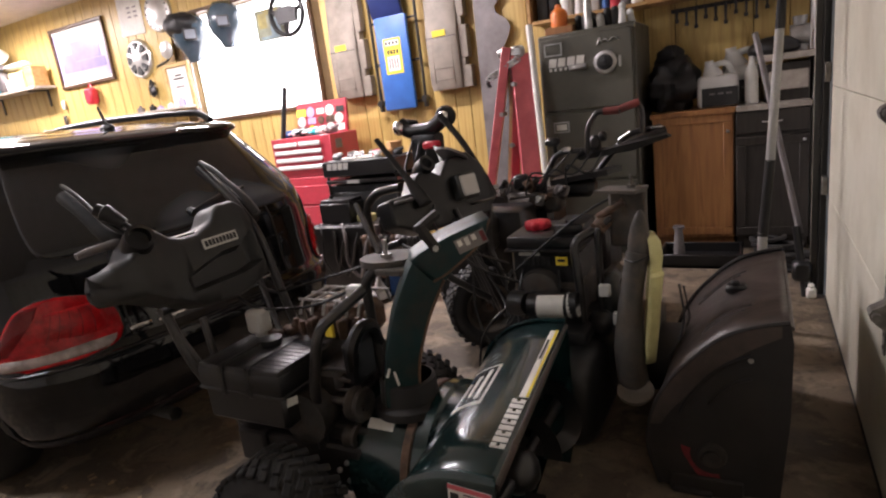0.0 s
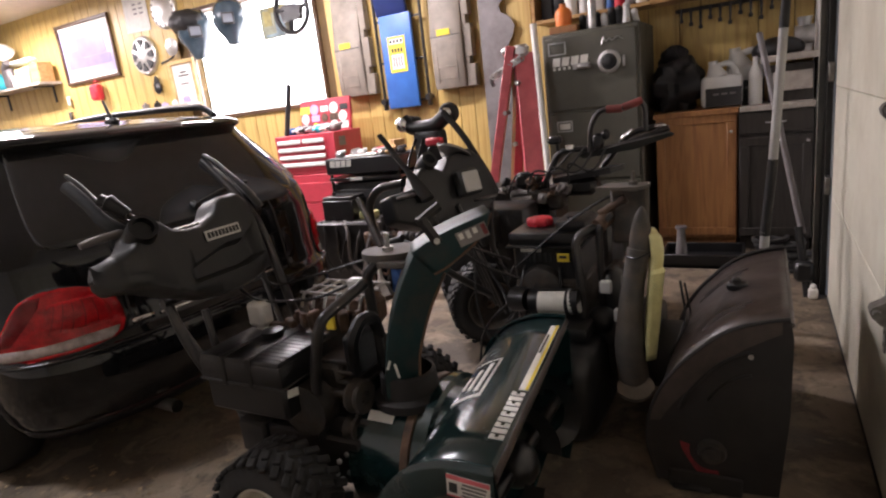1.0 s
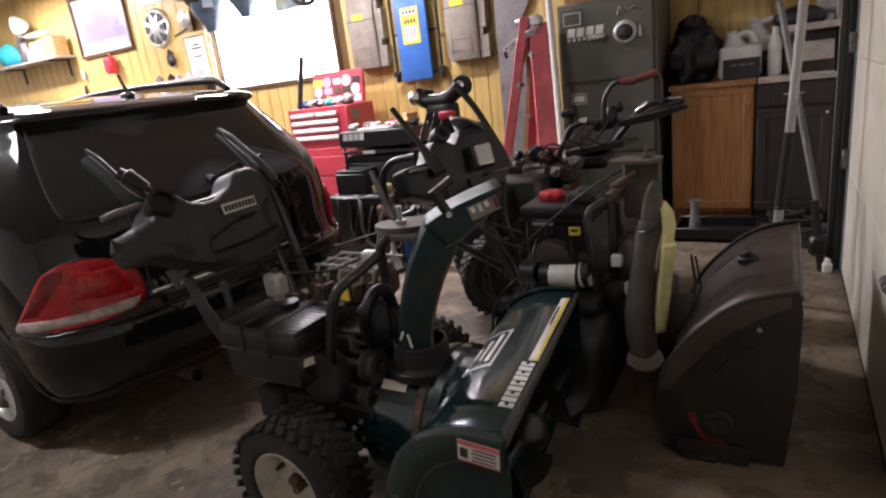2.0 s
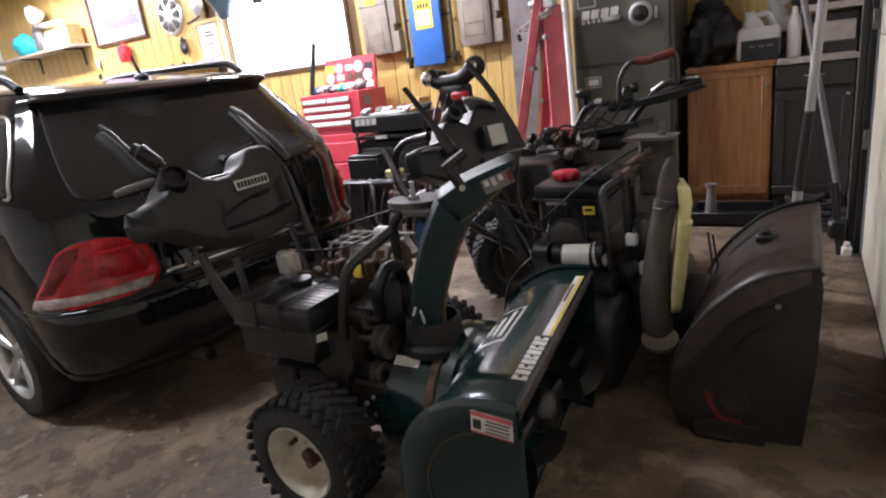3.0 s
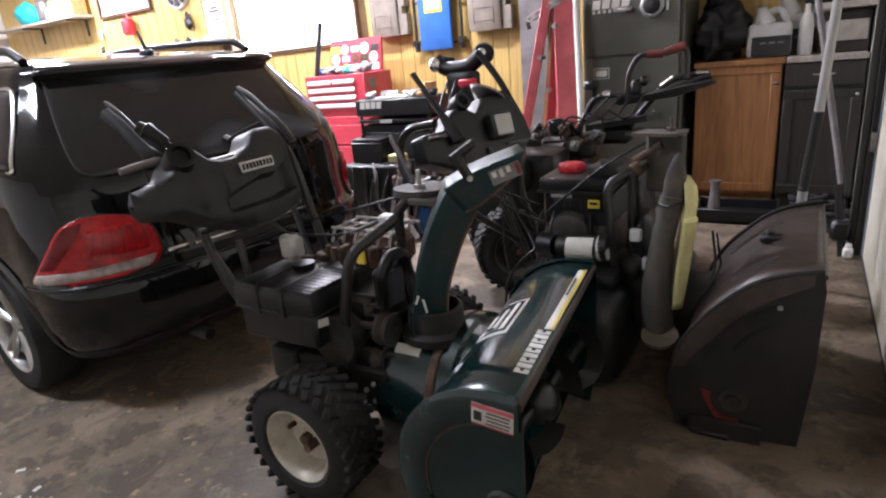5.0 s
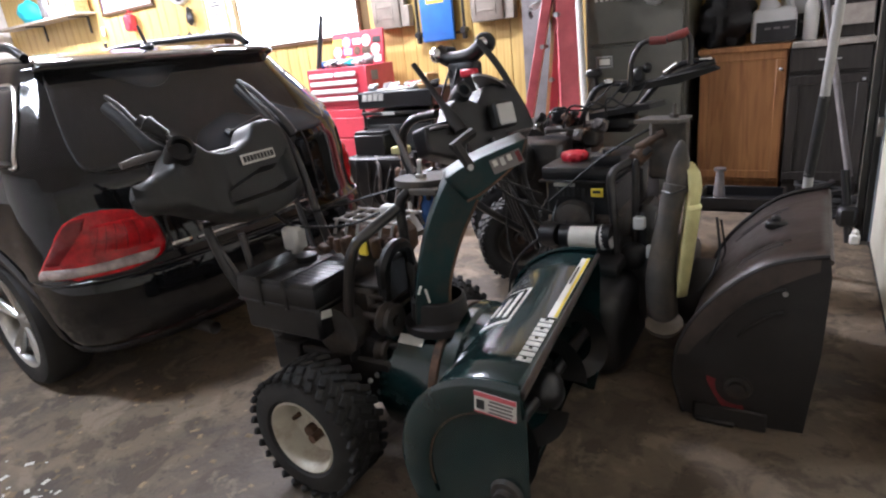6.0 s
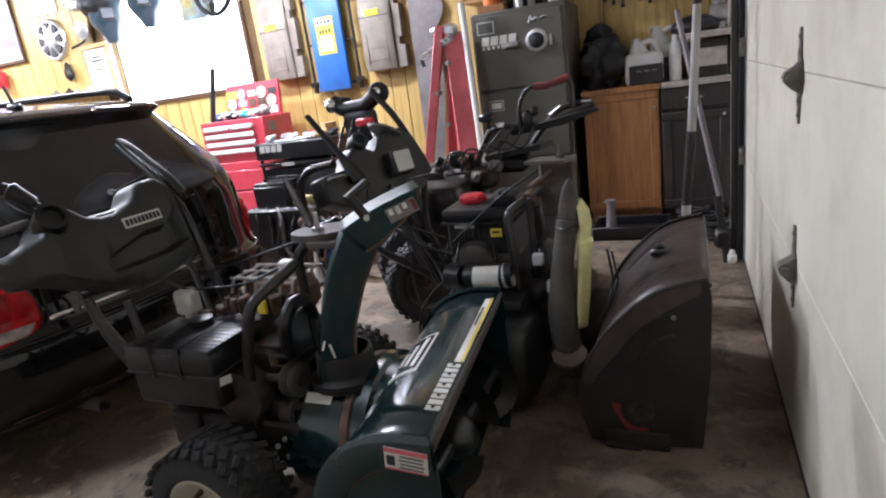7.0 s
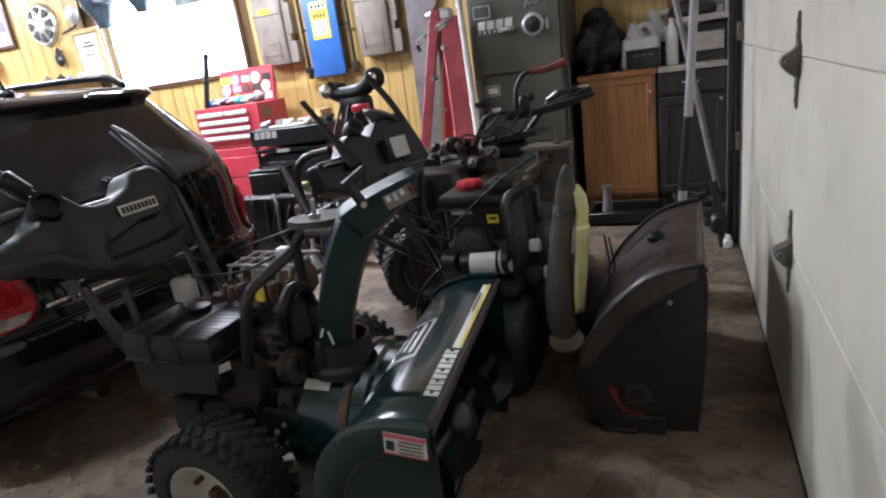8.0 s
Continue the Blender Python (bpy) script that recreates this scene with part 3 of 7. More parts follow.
for sgn in (-1, 1):
    LAMP = [(0.568, -0.66, -0.42), (0.574, -0.86, -0.33), (0.582, -0.893, -0.295), (0.6, -0.88, -0.272), (0.63, -0.83, -0.258), (0.67, -0.772, -0.256), (0.70, -0.735, -0.26), (0.755, -0.675, -0.28), (0.785, -0.635, -0.32), (0.804, -0.585, -0.375), (0.815, -0.52, -0.45)]
    cut_lamp = lambda z0, z1, a, b: [(z, float(np.interp(z, [e[0] for e in LAMP], [e[1] + (e[2] - e[1]) * a for e in LAMP])), float(np.interp(z, [e[0] for e in LAMP], [e[1] + (e[2] - e[1]) * b for e in LAMP]))) for z in np.linspace(z0, z1, 9)]
    if sgn > 0:
        LAMP = [(z, -0.4 + 0.6 * a, -0.4 + 0.6 * b) for z, a, b in LAMP]
    tl = edged_skin("tail_light", "taillamp", LAMP, 30, 24, 0.006, "red and clear tail light wrapped round the corner", 0.006, None, 0.012, -sgn)
    edged_skin("lamp_gap", "ink", grown(LAMP, 0.008), 30, 24, 0.0015, "", 0.003, None, 0.0, -sgn)
    edged_skin("clear_band", "lens", cut_lamp(0.579, 0.619, 0.02, 0.97), 30, 6, 0.0135, "clear lower lens", 0.003, tl, 0.003, -sgn)
    edged_skin("outer_lens", "taildark", cut_lamp(0.636, 0.80, 0.03, 0.33), 12, 12, 0.0145, "", 0.003, tl, 0.004, -sgn)
    edged_skin("inner_lamp", "taillamp", cut_lamp(0.65, 0.765, 0.42, 0.93), 14, 10, 0.0165, "ribbed bright red inner lamp", 0.003, tl, 0.006, -sgn)
    for kk in range(5):
        edged_skin("lens_rib", "taildark", cut_lamp(0.655, 0.76, 0.5 + 0.085 * kk, 0.507 + 0.085 * kk), 2, 10, 0.0225, "", 0.002, tl, 0.0, -sgn)
    # side windows and their bright surround
    s0, s1 = (-2.2, -0.82) if sgn < 0 else (0.82, 2.2)
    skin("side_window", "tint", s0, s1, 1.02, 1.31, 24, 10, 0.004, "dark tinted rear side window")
    bm = B()
    far, near_ = (s0, s1) if sgn < 0 else (s1, s0)
    line = [car_pt(far, 1.012, 0.006), car_pt(near_ * 0.985, 1.012, 0.006), car_pt(near_, 1.05, 0.006), car_pt(near_ * 1.01, 1.18, 0.006), car_pt(near_ * 1.04, 1.29, 0.006), car_pt(near_ * 1.1, 1.318, 0.006), car_pt(far, 1.318, 0.006)]
    tube(bm, line, 0.009, 8)
    smooth(part("window_trim", bm, "chrome", car, "bright window surround"))
    # roof rail
    bm = B()
    rail = [(-0.62, sgn * 0.565, 1.418), (-0.72, sgn * 0.57, 1.47), (-1.0, sgn * 0.565, 1.487), (-1.8, sgn * 0.555, 1.51), (-2.5, sgn * 0.55, 1.49), (-2.65, sgn * 0.55, 1.43)]
    tube(bm, rail, 0.019, 10)
    smooth(part("roof_rail", bm, "plastic", car, "black roof rail"))
    # wheels
    w = pose(WHEEL_X, sgn * 0.893, WHEEL_Z) @ (ALONG_Y if sgn < 0 else ALONG_Y @ Matrix.Rotation(math.pi, 4, 'X'))
    wh = part("wheel", B(), None, car, "low-profile tyre on a silver alloy rim")
    one("tyre", "rubber", lambda bm: lathe(bm, [(0.215, -0.2), (0.29, -0.2), (0.315, -0.17), (0.318, -0.1), (0.315, -0.03), (0.292, 0.0), (0.24, 0.006), (0.215, -0.008)], w, 48), wh)
    def rim(bm):
        lathe(bm, [(0.217, -0.16), (0.20, -0.14), (0.196, -0.04), (0.205, -0.012), (0.218, -0.004), (0.219, -0.02)], w, 48)
        lathe(bm, [(0.001, -0.03), (0.03, -0.03), (0.05, -0.04), (0.06, -0.07)], w, 24)
        for k in range(5):
            for e in (-0.13, 0.13):
                a = 2 * math.pi * k / 5 + 0.3
                p0 = w @ Vector((0.035 * math.cos(a), 0.035 * math.sin(a), -0.045))
                p1 = w @ Vector((0.205 * math.cos(a + e), 0.205 * math.sin(a + e), -0.022))
                cyl(bm, p0, p1, 0.016, 0.013, 8)
    one("rim", "alloy", rim, wh)
    one("brake_disc", "rust", lambda bm: lathe(bm, [(0.001, -0.11), (0.15, -0.11), (0.15, -0.125), (0.001, -0.125)], w, 24), wh)
for xx in (-3.45,):
    for sgn in (-1, 1):
        w = pose(xx, sgn * 0.845, WHEEL_Z) @ ALONG_Y
        one("wheel", "rubber", lambda bm: lathe(bm, [(0.2, -0.1), (0.29, -0.1), (0.318, -0.06), (0.318, 0.06), (0.29, 0.1), (0.2, 0.1), (0.01, 0.05)], w, 32), car)
def antenna(bm):
    box(bm, (-0.66, 0, 1.432), (0.09, 0.04, 0.035), 0.012)
    cyl(bm, (-0.66, 0, 1.44), (-0.7, 0, 1.535), 0.01, 0.006)
one("antenna", "plastic", antenna, car)
def wiper(bm):
    cyl(bm, (-0.125, 0, 1.0), (-0.16, 0, 1.012), 0.02)
    tube(bm, [(-0.135, 0, 1.012), (-0.185, 0.2, 1.05), (-0.205, 0.36, 1.06)], 0.008, 6)
one("wiper", "plastic", wiper, car)
one("exhaust_pipe", "steel", lambda bm: (cyl(bm, (-0.02, -0.38, 0.2), (-0.3, -0.38, 0.2), 0.028, 0.028, 14, False)), car)

# ---- snow blowers ----
def wheel_lugs(c, r, width, parent, sgn, rim_mat="rim", turn=0):
    """A lugged tyre on a pressed steel rim, axle along y, outer face towards sgn."""
    m = Matrix.Translation(c) @ Matrix.Rotation(radians(turn), 4, 'Z') @ (ALONG_Y if sgn < 0 else ALONG_Y @ Matrix.Rotation(math.pi, 4, 'X'))
    h = width / 2
    wheel = part("wheel", B(), None, parent, "chunky lugged tyre on an ivory steel rim")

    def tyre(bm):
        lathe(bm, [(r * 0.53, -h * 0.8), (r * 0.62, -h), (r * 0.82, -h), (r * 0.92, -h * 0.82), (r * 0.94, 0), (r * 0.92, h * 0.82), (r * 0.82, h), (r * 0.62, h), (r * 0.53, h * 0.8)], m, 40)
    one("tyre", "rubber", tyre, wheel)
    bm = B()
    box(bm, (0, 0, 0), (r * 0.075, r * 0.105, h * 0.52), 0.005, None, 2)
    lug = bpy.data.meshes.new("lug")
    bm.to_mesh(lug)
    bm.free()
    lug.materials.append(M["rubber"])
    n = 30
    for k in range(n):
        for side, row in ((-1, 0.28), (1, 0.28), (-1, 0.8), (1, 0.8)):
            a = 2 * math.pi * (k + (0.5 if side > 0 else 0) + (0.32 if row > 0.5 else 0)) / n
            ob = new("lug", lug)
            ob.parent = wheel
            ob.matrix_local = Matrix.Translation(-BASE[0]) @ m @ pose(r * 0.93 * math.cos(a), r * 0.93 * math.sin(a), side * h * row) @ Matrix.Rotation(a, 4, 'Z') @ Matrix.Rotation(radians(side * 30), 4, 'X')

    def rim(bm):
        lathe(bm, [(r * 0.56, h * 0.72), (r * 0.575, h * 0.9), (r * 0.55, h * 0.94), (r * 0.5, h * 0.8), (r * 0.46, h * 0.2), (r * 0.42, h * 0.02), (r * 0.2, h * 0.06), (r * 0.17, h * 0.22), (r * 0.11, h * 0.24), (0.001, h * 0.24)], m, 36)
    one("rim", rim_mat, rim, wheel)

    def hub(bm):
        lathe(bm, [(r * 0.1, h * 0.2), (r * 0.09, h * 0.5), (0.001, h * 0.52)], m, 14)
    one("hub", "rust", hub, wheel)

    def valve(bm):
        lathe(bm, [(0.009, 0), (0.007, 0.028), (0.001, 0.03)], m @ pose(-r * 0.33, r * 0.1, h * 0.03), 8)
    one("valve", "rust", valve, wheel)
    return wheel


def scoop(parent, material, xf, y0, y1, zt, r, lip, skew=0.0, hub_mat="engine", flat=0.06, skids=True, cut=(0.02, 0.0, 0.12), hub=(0.01, -0.02), drop=0.0, plate_mat=None, slope=0.0):
    """The auger housing: a curved sheet between two side plates, open towards +x. Gives back a function for places on the sheet."""
    zc, xc, ym = zt - r, xf - flat, (y0 + y1) / 2

    def at(s, y, off=0.0):
        p = curve(s, y, off)
        p.z = max(0.012, p.z - slope * max(0.0, xf - p.x) * (0.4 + 0.6 * min(1.0, max(0.0, xf - p.x) / 0.25)))
        return p

    def curve(s, y, off):
        back = skew * (y - ym)
        if s < flat:
            return Vector((xf - s + back, y, zt + off))
        a = math.pi / 2 + (s - flat) / r
        if drop and a > math.pi + 0.25:
            # straight down to the floor past the back
            e, d = math.pi + 0.25, (a - math.pi - 0.25) * r
            return Vector((xc + back + (r + off) * math.cos(e) + d * 0.247, y, zc + (r + off) * math.sin(e) - d * 0.969))
        return Vector((xc + back + (r + off) * math.cos(a), y, zc + (r + off) * math.sin(a)))

    total = flat + r * (math.pi / 2 + 0.25) + drop if drop else flat + r * math.pi * 0.95
    bm = B()
    n = 30
    grid(bm, [[at(total * k / n, y0 + (y1 - y0) * j / 6) for j in range(7)] for k in range(n + 1)])
    ob = smooth(part("housing_sheet", bm, material, parent), 60)
    mod = ob.modifiers.new("thickness", 'SOLIDIFY')
    mod.thickness, mod.offset = 0.006, 0
    # rolled lip along the front edge
    one("front_lip", lip, lambda bm: (tube(bm, [at(-0.002, y0, -0.006), at(-0.002, y1, -0.006)], 0.009, 8, False), box(bm, at(0.004, ym, -0.02), (0.01, (y1 - y0) / math.cos(math.atan(skew)), 0.03), 0, Matrix.Rotation(-math.atan(skew), 4, "Z"))), parent)
    # side plates with a turned flange
    for y in (y0, y1):
        out = [at(total * k / n, y, 0.012) for k in range(n + 1)]
        bk = skew * (y - ym)
        low = [Vector((xc + bk + (-0.2 if drop else 0.02), y, 0.0)), Vector((xf + bk - cut[0], y, cut[1])), Vector((xf + bk + 0.005, y, cut[2])), Vector((xf + bk + 0.01, y, zt - 0.05))]

        def plate(bm):
            pts = out + low
            a = [bm.verts.new(p + Vector((0, -0.004, 0))) for p in pts]
            b = [bm.verts.new(p + Vector((0, 0.004, 0))) for p in pts]
            bm.faces.new(a), bm.faces.new(b[::-1])
            for i in range(len(a)):
                bm.faces.new((a[i], a[(i + 1) % len(a)], b[(i + 1) % len(b)], b[i]))
            tube(bm, out, 0.008, 6, False)
        one("side_plate", plate_mat or material, plate, parent)
        sg = -1 if y == y0 else 1

        def skid(bm):
            box(bm, (xc + bk - 0.1, y + sg * 0.014, 0.06), (0.2, 0.012, 0.12), 0.004)
            for dx in (-0.15, -0.05):
                cyl(bm, (xc + bk + dx, y + sg * 0.015, 0.08), (xc + bk + dx, y + sg * 0.035, 0.08), 0.012, n=6)
        if skids:
            one("skid_shoe", "tube", skid, parent)

        def bearing(bm):
            lathe(bm, [(0.045, 0), (0.04, 0.012), (0.028, 0.014), (0.026, 0.03), (0.001, 0.032)], Matrix.Translation((xc + bk + hub[0], y + sg * 0.004, zc + hub[1])) @ (ALONG_Y if sg < 0 else ALONG_Y @ Matrix.Rotation(math.pi, 4, 'X')), 18)
        one("bearing_plate", hub_mat, bearing, parent)
    # auger: two ribbons on a shaft
    def auger(bm):
        cyl(bm, (xc - 0.03, y0, zc - 0.02), (xc - 0.03, y1, zc - 0.02), 0.02)
        for sgn in (-1, 1):
            rows = []
            for k in range(41):
                t = k / 40
                a = sgn * t * 2 * math.pi * 1.5
                y = ym + sgn * (0.08 + t * (abs(y1 - y0) / 2 - 0.1))
                rows.append([(xc - 0.03 + q * math.cos(a), y, zc - 0.02 + q * math.sin(a)) for q in (r * 0.2, r * 0.42)])
            grid(bm, rows)
        ball(bm, (xc - 0.03, ym, zc - 0.02), (0.07, 0.07, 0.07))
    one("auger", "tube", auger, parent)
    return at


def decal(name, material, at, s0, s1, y0, y1, parent, off=0.005, label=""):
    bm = B()
    n = max(1, round(abs(s1 - s0) / 0.02))
    grid(bm, [[at(s0 + (s1 - s0) * k / n, y0 + (y1 - y0) * j / 2, off) for j in range(3)] for k in range(n + 1)])
    ob = part(name, bm, material, parent, label)
    mod = ob.modifiers.new("thickness", 'SOLIDIFY')
    mod.thickness = 0.0012
    return ob


# ---- the dark green blower ----
b1 = thing("snow_blower", pose(-0.96, 1.15, 0), "dark green two-stage snow blower with a rusted engine", "snow blower", "snow blowers", placed=True)
wheel_lugs((-0.98, 0.782, 0.213), 0.215, 0.165, b1, -1)
wheel_lugs((-0.95, 1.515, 0.208), 0.21, 0.15, b1, 1)
one("axle", "rust", lambda bm: cyl(bm, (-0.95, 0.72, 0.208), (-0.95, 1.58, 0.208), 0.014), b1)
b1_at = scoop(b1, "green", -0.292, 0.71, 1.59, 0.55, 0.272, "brown", -0.115)
def side_band(bm):
    rows = []
    for k in range(25):
        t = -0.004 + 0.6 * k / 24
        rows.append([b1_at(t, 0.71, 0.014) + Vector((0, 0.0, 0)), b1_at(t, 0.702, 0.013), b1_at(t, 0.697, 0.004), b1_at(t, 0.697, -0.058), b1_at(t, 0.7, -0.066), b1_at(t, 0.71, -0.068)])
    grid(bm, rows)
one("side_band", "green", side_band, b1, "raised green band along the side plate", 30)
one("band_seam", "rust", lambda bm: tube(bm, [b1_at(0.01 + 0.55 * k / 20, 0.703, -0.069) for k in range(21)], 0.0025, 5, False), b1)
WS = Matrix.Translation((-0.298, 0.695, 0.511)) @ Matrix.Rotation(radians(4), 4, 'Y')
def sticker(name, material, x, z, w, h, y, label=""):
    bm = B()
    box(bm, (x, y, z), (w, 0.0015, h))
    bmesh.ops.transform(bm, matrix=WS, verts=bm.verts)
    return part(name, bm, material, b1, label)
sticker("warning_sticker", "paper", 0, 0, 0.104, 0.054, 0, "white warning sticker with red edges")
sticker("sticker_band", "pink", 0, 0.0215, 0.104, 0.011, -0.002)
sticker("sticker_band", "pink", 0, -0.0258, 0.104, 0.0025, -0.002)
sticker("sticker_picture", "ink", -0.036, -0.005, 0.02, 0.024, -0.002)
for k in range(4):
    sticker("text_bar", "slate", 0.016 - 0.003 * (k % 2), 0.009 - 0.0095 * k, 0.058, 0.004, -0.002)
# lettering block and stripe along the front edge
for k in range(9):
    y = 0.83 + k * 0.0258
    decal("letter_block", "white", b1_at, 0.012, 0.05, y, y + 0.0195, b1, label="plain white letter shape")
    if k % 2 == 0:
        decal("letter_gap", "green", b1_at, 0.026, 0.035, y + 0.006, y + 0.0195, b1, 0.0075)
decal("stripe", "white", b1_at, 0.008, 0.036, 1.068, 1.52, b1, label="white and yellow stripe sticker")
decal("stripe_line", "yellow", b1_at, 0.009, 0.017, 1.068, 1.52, b1, 0.0075)
decal("stripe_line", "ink", b1_at, 0.025, 0.031, 1.3, 1.44, b1, 0.0075)
decal("model_sticker", "paper", b1_at, 0.14, 0.25, 1.03, 1.27, b1, label="white-edged dark model sticker")
decal("sticker_field", "green", b1_at, 0.148, 0.242, 1.045, 1.255, b1, 0.0072)
for k in range(3):
    decal("sticker_bar", "paper", b1_at, 0.158 + 0.03 * k, 0.172 + 0.03 * k, 1.06 + 0.02 * k, 1.235 - 0.03 * k, b1, 0.0092)
# impeller drum behind the scoop
def draw_drum(bm):
    lathe(bm, [(0.06, -0.86), (0.2, -0.855), (0.222, -0.835), (0.222, -0.60), (0.235, -0.598), (0.235, -0.57), (0.222, -0.56), (0.222, -0.5)], pose(0, 1.15, 0.275) @ Matrix.Rotation(radians(90), 4, 'Y'), 40)
one("impeller_drum", "green", draw_drum, b1)
one("drum_joint", "rust", lambda bm: lathe(bm, [(0.223, -0.652), (0.229, -0.65), (0.229, -0.625), (0.223, -0.622)], pose(0, 1.15, 0.275) @ ALONG_X, 40), b1)
bm = B()
rows = [[(x, 1.15 - 0.2255 * math.sin(a), 0.275 + 0.2255 * math.cos(a)) for x in (-0.785, -0.695)] for a in [radians(38 + 2 * k) for k in range(5)]]
grid(bm, rows)
part("drum_label", bm, "paper", b1, "worn white label")
# chute with its collar and deflector
one("chute_collar", "sooty", lambda bm: lathe(bm, [(0.10, 0.0), (0.112, 0.005), (0.112, 0.03), (0.09, 0.04), (0.085, 0.1), (0.075, 0.105)], pose(-0.69, 1.1, 0.455), 30), b1)
CHUTE_U, CHUTE_N, CHUTE_0 = Vector((0.84, 0.543, 0)), Vector((0.543, -0.84, 0)), Vector((-0.6437, 1.0544, 0.0))


def chute_pt(u, z, d=0.0):
    """A place in the chute's upright plane, d metres behind its near side plate."""
    return CHUTE_0 + CHUTE_U * u - CHUTE_N * d + Vector((0, 0, z))


def channel(name, outer, inner, depth, off, label=""):
    """A folded sheet channel: two side plates joined along the outer edge, open on the inside."""
    bm = B()
    rows = []
    for (u0, z0), (u1, z1) in zip(outer, inner):
        du, dz = (u1 - u0) * 0.1, (z1 - z0) * 0.1
        rows.append([chute_pt(u1 - du * 0.4, z1 - dz * 0.4, 0.012 - off), chute_pt(u1, z1, -off), chute_pt((u0 + u1) / 2, (z0 + z1) / 2, -off - 0.003), chute_pt(u0 + du, z0 + dz, -off), chute_pt(u0 + du * 0.25, z0 + dz * 0.25, 0.004 - off), chute_pt(u0, z0, 0.016 - off),
                     chute_pt(u0, z0, depth / 2), chute_pt(u0, z0, depth - 0.016 + off), chute_pt(u0 + du * 0.25, z0 + dz * 0.25, depth - 0.004 + off), chute_pt(u0 + du, z0 + dz, depth + off), chute_pt(u1, z1, depth + off)])
    grid(bm, rows)
    ob = smooth(part(name, bm, "green_worn", b1, label), 32)
    mod = ob.modifiers.new("thickness", 'SOLIDIFY')
    mod.thickness, mod.offset = 0.005, 0
    return ob


def soft_line(pts, n):
    """The line through pts, rounded at its corners, as n + 1 places."""
    t = np.linspace(0, len(pts) - 1, n + 1)
    line = np.stack([np.interp(t, range(len(pts)), [p[k] for p in pts]) for k in (0, 1)], 1)
    for _ in range(3):
        line[1:-1] = (line[:-2] + 2 * line[1:-1] + line[2:]) / 4
    return [(float(a), float(b)) for a, b in line]


channel("chute", soft_line([(-0.088, 0.49), (-0.083, 0.556), (-0.063, 0.663), (-0.018, 0.80), (0.03, 0.895), (0.06, 0.94)], 20),
        soft_line([(0.028, 0.46), (0.017, 0.535), (0.026, 0.632), (0.074, 0.762), (0.13, 0.862), (0.185, 0.905)], 20), 0.13, 0.0)
channel("deflector", soft_line([(0.043, 0.93), (0.094, 0.96), (0.18, 0.992), (0.277, 1.017)], 9),
        soft_line([(0.1, 0.862), (0.14, 0.876), (0.19, 0.912), (0.25, 0.952)], 9), 0.13, 0.005, "flat hooded chute deflector")
INNER = soft_line([(0.028, 0.46), (0.017, 0.535), (0.026, 0.632), (0.074, 0.762), (0.13, 0.862)], 16)
one("chute_edge", "rust", lambda bm: tube(bm, [chute_pt(u + 0.001, z, -0.001) for u, z in INNER], 0.0045, 6, False), b1, "rusted bare edge of the chute")
one("deflector_edge", "rust", lambda bm: tube(bm, [chute_pt(u, z, -0.006) for u, z in soft_line([(0.1, 0.862), (0.14, 0.876), (0.19, 0.912), (0.25, 0.952), (0.277, 1.017)], 12)], 0.004, 6, False), b1, "rusted bare edge of the deflector")
def chute_quad(name, material, u0, u1, lift, h, d, label=""):
    z = lambda u: 0.938 + (u - 0.022) * 0.31
    bm = B()
    grid(bm, [[chute_pt(u0 + 0.35 * lift, z(u0) - lift, d), chute_pt(u1 + 0.35 * lift, z(u1) - lift, d)], [chute_pt(u0 + 0.35 * (lift + h), z(u0) - lift - h, d), chute_pt(u1 + 0.35 * (lift + h), z(u1) - lift - h, d)]])
    ob = part(name, bm, material, b1, label)
    ob.modifiers.new("thickness", 'SOLIDIFY').thickness = 0.001
chute_quad("deflector_label", "slate", 0.165, 0.25, 0.012, 0.04, -0.0115, "dark label with white and red marks")
chute_quad("label_mark", "wornred", 0.236, 0.248, 0.016, 0.03, -0.0135)
for k in range(3):
    chute_quad("label_mark", "white" if k != 1 else "milky", 0.172 + 0.02 * k, 0.184 + 0.02 * k, 0.016, 0.016 + 0.006 * (k % 2), -0.0135)
def strap(bm):
    tube(bm, [chute_pt(0.12, 0.955, -0.016), chute_pt(0.09, 1.01, -0.016), chute_pt(0.083, 1.025, -0.014)], 0.016, 6, False)
    tube(bm, [chute_pt(0.072, 1.016, -0.016), chute_pt(0.136, 1.05, 0.02)], 0.014, 6, False)
one("deflector_strap", "sooty", strap, b1)
one("strap_bolt", "steel", lambda bm: cyl(bm, chute_pt(0.117, 0.962, -0.035), chute_pt(0.117, 0.962, 0.02), 0.009, n=6), b1)
def turn_plate(bm):
    out = [(0.1 * math.cos(a), 0.078 * math.sin(a)) for a in [2 * math.pi * k / 24 for k in range(24)]]
    slab(bm, out, 0.022, pose(-0.762, 1.215, 0.893, 0, 0, 20))
    box(bm, (-0.72, 1.15, 0.875), (0.1, 0.05, 0.02), 0.004)
one("chute_plate", "dusty", turn_plate, b1, "grey dusty chute gear plate")
one("plate_bolt", "steel", lambda bm: (cyl(bm, (-0.77, 1.2, 0.9), (-0.77, 1.2, 0.96), 0.008), cyl(bm, (-0.77, 1.2, 0.9), (-0.77, 1.2, 0.915), 0.018, n=6)), b1)
one("crank_rod", "tube", lambda bm: tube(bm, [(-0.82, 1.24, 0.9), (-1.02, 1.42, 1.03)], 0.011, 8, False), b1)
one("chute_strut", "tube", lambda bm: tube(bm, [(-0.81, 1.16, 0.42), (-0.84, 1.17, 0.6), (-0.845, 1.17, 0.83), (-0.80, 1.18, 0.87)], 0.017, 10), b1)
